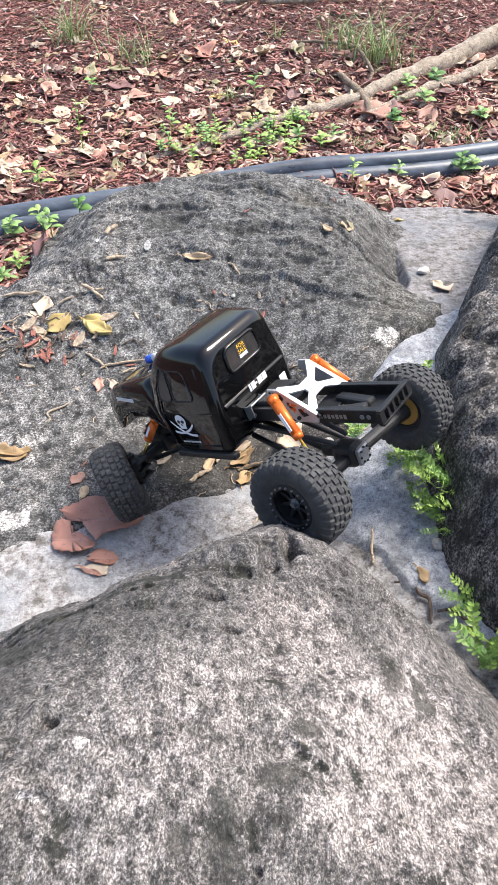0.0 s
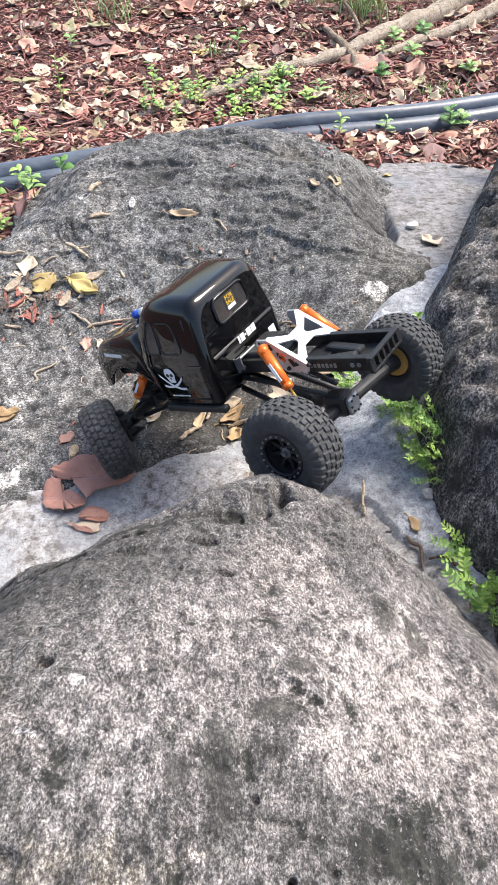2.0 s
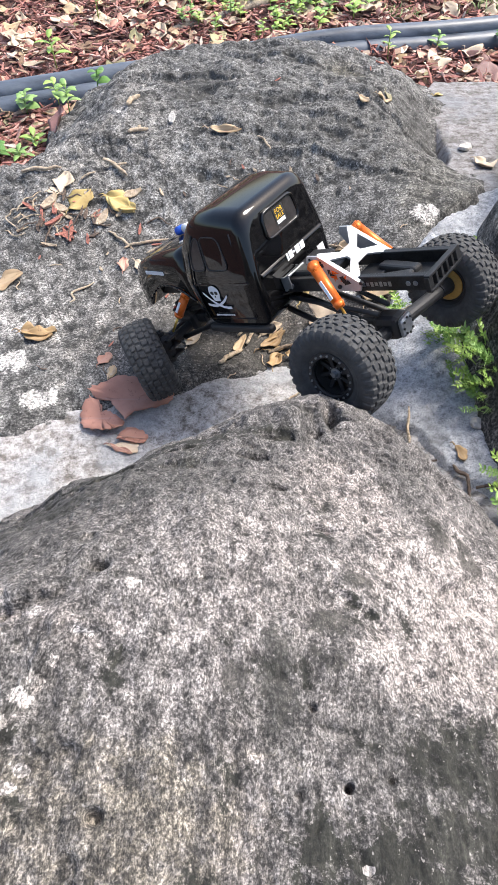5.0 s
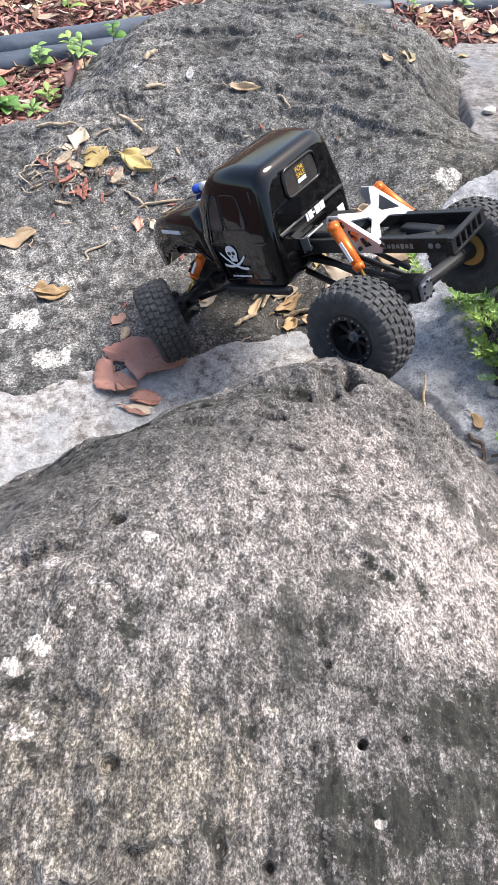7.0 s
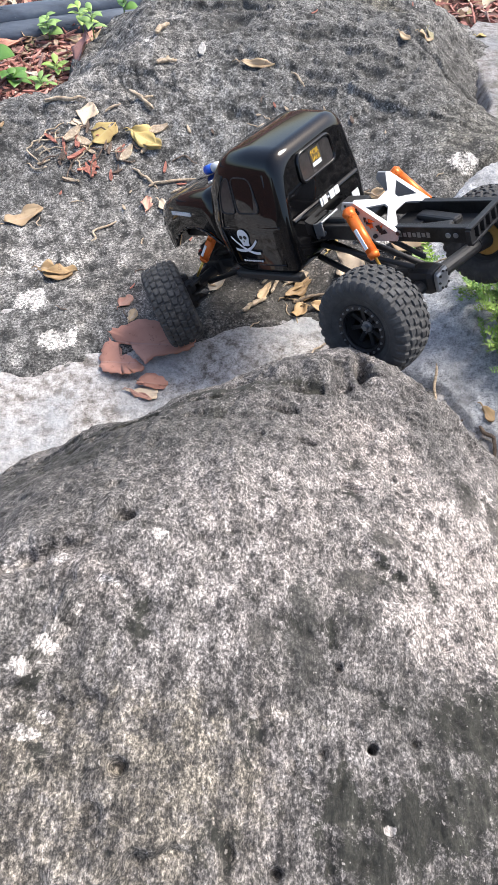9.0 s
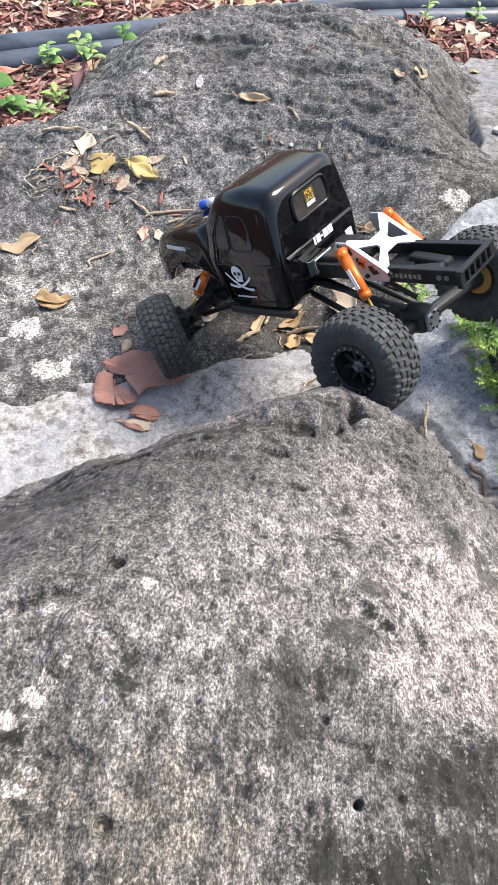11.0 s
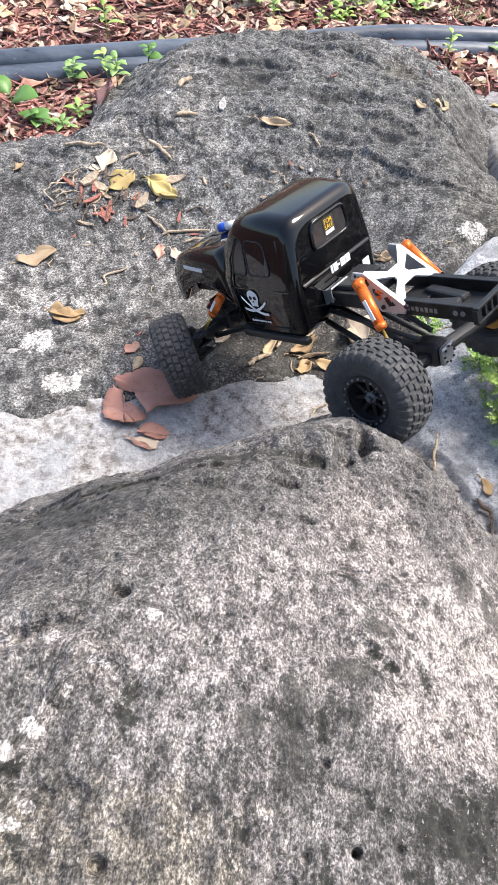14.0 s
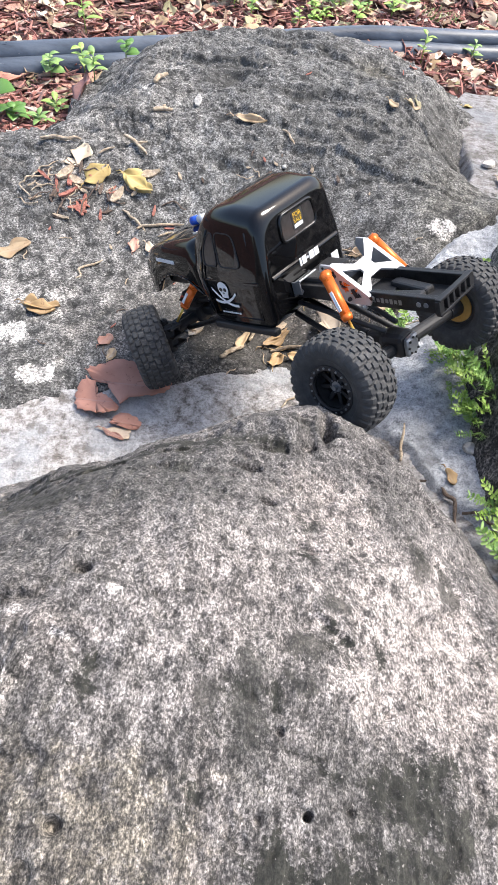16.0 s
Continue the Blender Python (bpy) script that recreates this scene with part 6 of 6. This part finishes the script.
# headlamp opening and grille in the nose
bm = bmesh.new()
for k in range(6):
    box(bm, (0.2045, 0.0, -0.010 + 0.0052 * k), (0.0030, 0.036 - 0.002 * k, 0.0024), None, 0.0006)
part("grille", bm, PLASTIC, hood_part, "black slatted grille")
for sgn in (1, -1):
    bm = bmesh.new()
    arc = [(0.080 + 0.105 * u, -0.010 + 0.029 * math.sin(math.pi * (0.10 + 0.86 * u))) for u in np.linspace(0, 1, 13)]
    for (x0, z0), (x1, z1) in zip(arc, arc[1:]):
        w0, w1 = 0.0575 - (x0 - 0.09) * 0.115, 0.0575 - (x1 - 0.09) * 0.115
        rod(bm, (x0, sgn * w0, z0), (x1, sgn * w1, z1), 0.0017, sides=10)
    part("fender_lip", bm, PAINT, hood_part, "gloss black cut fender lip", True)

# chassis rails and cross members
for sgn in (1, -1):
    bm = bmesh.new()
    box(bm, (-0.012, sgn * 0.0272, 0.001), (0.412, 0.0035, 0.016), None, 0.0008)
    box(bm, (-0.012, sgn * 0.0252, 0.0078), (0.412, 0.0070, 0.0022), None, 0.0006)
    rail = part("frame_rail", bm, STEEL, truck, "black steel frame rail")
    for x in (-0.205, -0.197, -0.120, -0.110, -0.05):
        bm = bmesh.new()
        rod(bm, (x, sgn * 0.0287, 0.001), (x, sgn * 0.0299, 0.001), 0.0028, 0.0024, 10)
        part("rail_bolt", bm, GREYALLOY, rail, "flush grey rail bolt")
    bm = bmesh.new()
    for k in range(7):
        box(bm, (-0.176 + 0.0052 * k, sgn * 0.0291, 0.0008), (0.0034, 0.0004, 0.0052 - 0.0012 * (k % 2)))
    part("rail_lettering", bm, GREYALLOY, rail, "row of small grey bars on the rail")
bm = bmesh.new()
for z in (0.0078, -0.0070):
    box(bm, (-0.2195, 0, z), (0.006, 0.062, 0.0030), None, 0.0006)
for y in (-0.0285, -0.0162, -0.0054, 0.0054, 0.0162, 0.0285):
    box(bm, (-0.2195, y, 0.0004), (0.0050, 0.0036 if abs(y) < 0.025 else 0.008, 0.014), None, 0.0004)
part("rear_crossmember", bm, STEEL, truck, "slotted black steel rear crossmember")
for x, w in ((-0.085, 0.016), (-0.02, 0.02), (0.06, 0.02), (0.15, 0.016)):
    bm = bmesh.new()
    box(bm, (x, 0, 0.000), (w, 0.050, 0.010), None, 0.002)
    part("crossmember", bm, PLASTIC, truck)
bm = bmesh.new()
for y, a in ((0.012, 0.25), (-0.010, -0.2)):
    box(bm, (-0.165, y, -0.003), (0.050, 0.014, 0.010), Matrix.Rotation(a, 3, "Z"), 0.003)
box(bm, (-0.135, 0, -0.005), (0.03, 0.046, 0.004), None, 0.001)
box(bm, (-0.190, 0.0, -0.006), (0.030, 0.046, 0.003), None, 0.001)
part("rear_tray", bm, PLASTIC, truck, "black plastic tray between the rails")
bm = bmesh.new()
box(bm, (-0.060, -0.004, 0.004), (0.030, 0.052, 0.020), None, 0.003)
part("receiver_box", bm, PLASTIC, truck, "black plastic receiver box")

# silver shock towers and the cross brace between them
for sgn in (1, -1):
    bm = bmesh.new()
    y = sgn * 0.0312
    plate(bm, [(-0.1465, y, 0.004), (-0.143, y, -0.004), (-0.116, y, -0.004), (-0.096, y, 0.010), (-0.085, y, 0.030), (-0.088, y, 0.037), (-0.102, y, 0.0365)], 0.0024, (0, sgn, 0))
    tower = part("shock_tower", bm, ALLOY, truck, "silver alloy shock tower plate")
    bm = bmesh.new()
    for k in range(4):
        for q in range(2):
            p = (-0.0910 - 0.0042 * k, y + sgn * 0.0025, 0.0335 - 0.0050 * q - 0.0012 * k)
            rod(bm, p, (p[0], p[1] + sgn * 0.0006, p[2]), 0.0015, sides=8)
    part("tower_holes", bm, PLASTIC, tower, "black adjustment holes")
    for nm, ox, mat, lab, seed in (("tower_decal", 0.0, ORANGE, "small orange splinter pattern", 3), ("decal_streak", 0.0006, PLASTIC, "small black splinter pattern", 4)):
        bm = bmesh.new()
        rsd = random.Random(seed)
        for k in range(6):
            u = rsd.random()
            cx, cz, a, q = -0.133 + 0.026 * u, 0.005 + 0.015 * u + rsd.uniform(-0.002, 0.004), rsd.uniform(0, 6.28), rsd.uniform(0.003, 0.0055)
            tri = [(cx + q * math.cos(a + b) * w, y + sgn * (0.0026 + ox), cz + q * math.sin(a + b) * w) for b, w in ((0, 1.3), (2.2, 0.6), (4.0, 0.7))]
            plate(bm, tri, 0.0004, (0, sgn, 0))
        part(nm, bm, mat, tower, lab)
    for p in ((-0.147, 0.0055), (-0.119, 0.0015), (-0.104, 0.026)):
        bm = bmesh.new()
        rod(bm, (p[0], y + sgn * 0.002, p[1]), (p[0], y + sgn * 0.0045, p[1]), 0.0026, 0.0022, 8)
        part("tower_bolt", bm, STEEL, tower, "dark steel bolt")
bm = bmesh.new()


def brace_at(s, y):
    return (-0.143 + 0.045 * s, y, 0.004 + 0.032 * s)


BR = (-0.58, 0, 0.81)
names = {}
for sgn in (1, -1):
    for key, (yy, q) in dict(A=(0.0312, 0.02), B=(0.0312, 0.98), C=(0.0285, 0.98), D=(0.0285, 0.74), E=(0.0285, 0.26), F=(0.0285, 0.02), P=(0.0095, 0.70), M=(0.0095, 0.54), N=(0.0095, 0.46), Q=(0.0095, 0.30)).items():
        names[key, sgn] = bm.verts.new(S(*brace_at(q, sgn * yy)))
    for face in ("ABCDEF", "CDMP", "EFQN"):
        bm.faces.new([names[k, sgn] for k in face])
bm.faces.new([names[k, 1] for k in "PMNQ"] + [names[k, -1] for k in "QNMP"])
bmesh.ops.recalc_face_normals(bm, faces=bm.faces)
grown = bmesh.ops.extrude_face_region(bm, geom=list(bm.faces))
bmesh.ops.translate(bm, verts=[g for g in grown["geom"] if isinstance(g, bmesh.types.BMVert)], vec=Vector(BR).normalized() * 0.0024 * K)
brace = part("cross_brace", bm, ALLOY, truck, "silver alloy X-shaped cross brace")
bm = bmesh.new()
plate(bm, [tuple(Vector(brace_at(s, y)) + Vector(BR) * 0.0026) for s, y in ((0.45, -0.007), (0.45, 0.007), (0.56, 0.007), (0.56, -0.007))], 0.0003, BR)
part("brace_slot", bm, GREYALLOY, brace, "grey engraved slot")

# axles: centres of the wheels on each side
REAR = (Vector((-0.157, 0.1150, -0.0420)), Vector((-0.157, -0.111, -0.078)))
FRONT = (Vector((0.1555, 0.110, -0.056)), Vector((0.1555, -0.110, -0.058)))
for nm, (a, b), back_sign in (("rear_axle", REAR, -1), ("front_axle", FRONT, 1)):
    bm = bmesh.new()
    d = (b - a).normalized()
    rod(bm, a + d * 0.018, b - d * 0.018, 0.0075, sides=14)
    c = a.lerp(b, 0.42) + Vector((0, 0, 0.005))
    rod(bm, a + d * 0.014, a + d * 0.034, 0.0105, 0.0085, 14)
    rod(bm, b - d * 0.014, b - d * 0.034, 0.0105, 0.0085, 14)
    box(bm, c, (0.032, 0.026, 0.027), None, 0.007)
    box(bm, c + Vector((-back_sign * 0.022, 0, 0.004)), (0.022, 0.014, 0.014), None, 0.003)
    axle = part(nm, bm, PLASTIC, truck, "black plastic axle housing", False)
    bm = bmesh.new()
    box(bm, c + Vector((back_sign * 0.0175, 0, 0)), (0.006, 0.022, 0.022), None, 0.004)
    cover = part("diff_cover", bm, GREYALLOY, axle, "grey alloy differential cover")
    bm = bmesh.new()
    for k in range(8):
        t = 2 * math.pi * k / 8
        p = c + Vector((back_sign * 0.0205, 0.0088 * math.cos(t), 0.0088 * math.sin(t)))
        rod(bm, p, p + Vector((back_sign * 0.0014, 0, 0)), 0.0013, sides=6)
    part("cover_bolts", bm, STEEL, cover, "dark cover bolts")
    for sgn in (1, -1):
        bm = bmesh.new()
        rod(bm, c + Vector((-back_sign * 0.006, sgn * 0.030, -0.010)), (back_sign * 0.030, sgn * 0.026, -0.030), 0.0034, sides=10)
        part("suspension_link", bm, PLASTIC, truck, "black suspension link", True)
        bm = bmesh.new()
        rod(bm, c + Vector((-back_sign * 0.004, sgn * 0.010, 0.018)), (back_sign * 0.040, sgn * 0.028, -0.014), 0.0028, sides=10)
        part("suspension_link", bm, PLASTIC, truck, "black suspension link", True)
    bm = bmesh.new()
    rod(bm, c + Vector((-back_sign * 0.03, 0, 0.004)), (back_sign * 0.02, 0.0, -0.024), 0.0046, 0.0036, 12)
    part("drive_shaft", bm, STEEL, truck, "dark steel drive shaft", True)

# steering knuckles and the servo on the front axle
for sgn, at in ((1, FRONT[0]), (-1, FRONT[1])):
    hub_at = at - Vector((0, sgn * 0.030, 0))
    bm = bmesh.new()
    box(bm, hub_at, (0.026, 0.016, 0.034), Matrix.Rotation(radians(-sgn * 12), 3, "Z"), 0.005)
    rod(bm, hub_at + Vector((0, 0, -0.022)), hub_at + Vector((0, 0, 0.022)), 0.0075, 0.0065, 12)
    rod(bm, hub_at, at - Vector((0, sgn * 0.014, 0)), 0.0105, 0.0095, 14)
    for k in range(3):
        box(bm, hub_at + Vector((-0.004, -sgn * 0.004, 0.012 - 0.012 * k)), (0.030, 0.020, 0.0030), None, 0.001)
    knuckle = part("steering_knuckle", bm, PLASTIC, truck, "ribbed black plastic steering knuckle")
    bm = bmesh.new()
    rod(bm, hub_at + Vector((0, 0, 0.022)), hub_at + Vector((0, 0, 0.0245)), 0.0036, 0.0030, 8)
    part("king_pin", bm, STEEL, knuckle, "dark steel king pin")
bm = bmesh.new()
box(bm, (0.150, 0.010, -0.030), (0.024, 0.044, 0.022), None, 0.002)
box(bm, (0.150, 0.010, -0.028), (0.027, 0.056, 0.003), None, 0.0006)
servo = part("steering_servo", bm, PLASTIC, truck, "black steering servo above the axle")
bm = bmesh.new()
rod(bm, (0.160, 0.030, -0.030), (0.166, 0.030, -0.030), 0.0045, 0.0045, 12)
rod(bm, (0.165, 0.030, -0.030), (0.166, 0.018, -0.046), 0.0026, 0.0022, 8)
part("servo_arm", bm, RED, servo, "red servo arm")
bm = bmesh.new()
rod(bm, (0.168, 0.078, -0.052), (0.168, -0.078, -0.054), 0.0028, sides=10)
part("tie_rod", bm, STEEL, truck, "dark steel tie rod", True)

# shock absorbers
for (ax, top_x) in ((REAR, -0.101), (FRONT, 0.112)):
    for i, sgn in ((0, 1), (1, -1)):
        top = Vector((top_x, sgn * (0.0425 if top_x < 0 else 0.044), 0.031 if top_x < 0 else 0.002))
        d = (ax[1] - ax[0]).normalized()
        low = ax[i] + d * (0.042 if i == 0 else -0.042) + Vector((-0.002 if top_x < 0 else -0.010, 0, 0.012))
        way = (low - top).normalized()
        length = (low - top).length
        bm = bmesh.new()
        rod(bm, top + way * 0.004, top + way * (0.50 * length), 0.0060, 0.0056, 16)
        rod(bm, top + way * (0.50 * length), top + way * (0.56 * length), 0.0064, 0.0052, 16)
        shock = part("shock_absorber", bm, ORANGE, truck, "orange anodised shock absorber", True)
        bm = bmesh.new()
        rod(bm, top - way * 0.004, top + way * 0.006, 0.0048, 0.0062, 14)
        rod(bm, top + Vector((0, 0.006, 0)), top - Vector((0, 0.006, 0)), 0.0038, sides=12)
        part("shock_cap", bm, ORANGE, shock, "", True)
        bm = bmesh.new()
        rod(bm, top + way * (0.55 * length), low, 0.0016, sides=8)
        part("shock_shaft", bm, GOLD, shock, "thin gold shock shaft", True)
        bm = bmesh.new()
        side = way.cross(Vector((1, 0, 0))).normalized() * sgn * -1
        mid = top + way * (0.33 * length) + side * 0.0056
        box(bm, mid, (0.0035, 0.0010, 0.24 * length), Matrix((side.cross(way), side, way)).transposed(), 0.0003)
        part("shock_label", bm, WHITE, shock, "white printed strip")
        bm = bmesh.new()
        rod(bm, low - Vector((0, 0.004, 0)), low + Vector((0, 0.004, 0)), 0.0042, sides=10)
        rod(bm, low, low + Vector((0.004, 0, -0.010)), 0.0040, sides=8)
        part("shock_mount", bm, PLASTIC, shock, "black shock mount", True)


# ---- wheels ----
def tyre_mesh():
    """One closed ring with the tread blocks raised out of it."""
    pitch, per = 32, 9
    n = pitch * per
    ys = [0.0006, 0.0012, 0.0045, 0.0082, 0.0088, 0.0098, 0.0104, 0.0135, 0.0162, 0.0168, 0.0177, 0.0183, 0.0212, 0.0232]
    half = [(y, 0.0594 - 13.0 * max(0, y - 0.006) ** 2, "tread") for y in ys]
    half += [(0.0247, 0.0530, "lug"), (0.0257, 0.0508, "lug"), (0.0264, 0.0480, "lug"), (0.0267, 0.0455, "side"), (0.0265, 0.0425, "side"), (0.0255, 0.0390, "side"), (0.0247, 0.0380, "side"), (0.0238, 0.0350, "side"), (0.0215, 0.0305, "side"), (0.0170, 0.0275, "side")]
    prof = [(-y, r, k) for y, r, k in reversed(half)] + half
    verts, faces, m = [], [], len(prof)
    for i in range(n):
        a = 2 * math.pi * i / n
        for y, r, kind in prof:
            w, sg = abs(y), (1 if y > 0 else -1)
            up = 0.0
            if kind == "tread":
                if 0.0010 < w < 0.0086:
                    ph = i / per + sg * 0.25 + 14 * y
                elif 0.0100 < w < 0.0166:
                    ph = i / per + 0.5 + sg * 0.25 - 14 * y
                elif w > 0.0180:
                    ph = i / per + sg * 0.25
                else:
                    ph = None
                if ph is not None:
                    f = ph % 1.0
                    up = 0.0023 * float(ss(0.0, 0.10, f) * (1 - ss(0.66, 0.78, f)))
                rr, yy = r + up, y
            elif kind == "lug":
                f = (i / per + sg * 0.25) % 1.0
                up = 0.0007 * float(ss(0.0, 0.12, f) * (1 - ss(0.62, 0.76, f)))
                rr, yy = r + up * 1.5, y + sg * up
            else:
                rr, yy = r, y
            verts.append((rr * K * math.cos(a), yy * K, rr * K * math.sin(a)))
    for i in range(n):
        p, q = i * m, ((i + 1) % n) * m
        for j in range(m):
            k = (j + 1) % m
            faces.append((p + j, p + k, q + k, q + j))
    me = bpy.data.meshes.new("tyre")
    me.from_pydata(verts, [], faces)
    me.materials.append(RUBBER)
    return me


def finish(bm, name, material, smooth=False):
    bmesh.ops.recalc_face_normals(bm, faces=bm.faces)
    me = bpy.data.meshes.new(name)
    bm.to_mesh(me)
    bm.free()
    if smooth:
        me.shade_smooth()
    me.materials.append(material)
    return me


def ring_bm(prof, n=48):
    bm = bmesh.new()
    rows = []
    for k in range(n):
        a = 2 * math.pi * k / n
        rows.append([bm.verts.new((r * K * math.cos(a), y * K, r * K * math.sin(a))) for r, y in prof])
    for k in range(n):
        p, q = rows[k], rows[(k + 1) % n]
        for j in range(len(prof)):
            m = (j + 1) % len(prof)
            bm.faces.new((p[j], p[m], q[m], q[j]))
    return bm


def rim_mesh():
    bm = ring_bm([(0.0275, -0.018), (0.0275, 0.017), (0.0235, 0.017), (0.0225, 0.006), (0.0215, 0.004), (0.0235, -0.016)])
    for k in range(8):
        a = 2 * math.pi * k / 8
        m = Matrix.Rotation(-a, 3, "Y")
        box(bm, m @ Vector((0.0155, 0.0085, 0)), (0.016, 0.0045, 0.0052), m, 0.001)
    rod(bm, (0, 0.002, 0), (0, 0.0105, 0), 0.0105, 0.0095, 20)
    return finish(bm, "rim", PLASTIC)


def bead_mesh():
    return finish(ring_bm([(0.0310, 0.0205), (0.0300, 0.0225), (0.0245, 0.0228), (0.0235, 0.0210), (0.0240, 0.0180), (0.0300, 0.0180)], 56), "beadlock_ring", PLASTIC)


def bolt_mesh(name, count, r, y, size, material):
    bm = bmesh.new()
    for k in range(count):
        a = 2 * math.pi * k / count
        p = Vector((r * math.cos(a), y, r * math.sin(a)))
        rod(bm, p, p + Vector((0, 0.0016, 0)), size, size * 0.75, 7)
    return finish(bm, name, material)


def hub_mesh():
    bm = bmesh.new()
    rod(bm, (0, 0.010, 0), (0, 0.0165, 0), 0.0036, 0.0032, 6)
    rod(bm, (0, 0.0095, 0), (0, 0.0115, 0), 0.0070, 0.0062, 16)
    return finish(bm, "hub_nut", GREYALLOY)


def disc_mesh():
    return finish(ring_bm([(0.0215, -0.014), (0.0215, -0.010), (0.0060, -0.009), (0.0060, -0.015)], 40), "brake_disc", BRASS)


TYRE, RIM, BEAD, HUB, DISC = tyre_mesh(), rim_mesh(), bead_mesh(), hub_mesh(), disc_mesh()
RING_BOLTS, WHEEL_BOLTS = bolt_mesh("ring_bolts", 20, 0.0272, 0.0225, 0.0015, GREYALLOY), bolt_mesh("wheel_bolts", 6, 0.0080, 0.0100, 0.0012, GREYALLOY)


def wheel(centre, axis, spin, steer=0.0):
    """A wheel with its outer side along the axis."""
    hub = new("wheel")
    hub.parent = truck
    y = Vector(axis).normalized()
    y = Matrix.Rotation(radians(steer), 3, "Z") @ y
    x = y.cross(Vector((0, 0, 1))).normalized()
    z = x.cross(y)
    m = Matrix((x, y, z)).transposed().to_4x4()
    m.translation = S(*centre)
    hub.matrix_local = m @ pose(0, 0, 0, 0, spin, 0) @ Matrix.Scale(0.86, 4)
    for nm, me, lab in (("tyre", TYRE, "dusty black knobbly tyre"), ("rim", RIM, "black spoked beadlock rim"), ("brake_disc", DISC, "dull brass disc")):
        ob = new(nm, me)
        ob.parent = hub
        ob["label"] = lab
        if nm == "rim":
            rim = ob
    for nm, me, lab in (("beadlock_ring", BEAD, "black beadlock ring"), ("ring_bolts", RING_BOLTS, "small grey bolts"), ("wheel_bolts", WHEEL_BOLTS, "grey wheel bolts"), ("hub_nut", HUB, "grey hub nut")):
        ob = new(nm, me)
        ob.parent = hub
        ob["label"] = lab
    return hub


for (a, b), steer in ((REAR, 0.0), (FRONT, -34.0)):
    d = (a - b).normalized()
    wheel(a, d, 11, steer)
    wheel(b, -d, 40, steer)

fwd, left, up = Vector((-0.746, 0.509, -0.429)), Vector((-0.571, -0.821, 0.020)), Vector((-0.342, 0.259, 0.903))
fwd.normalize()
left = (left - fwd * left.dot(fwd)).normalized()
up = fwd.cross(left)
stand = Matrix((fwd, left, up)).transposed().to_4x4()
stand.translation = (-0.0016, 0.6997, 0.2771)
truck.matrix_world = stand
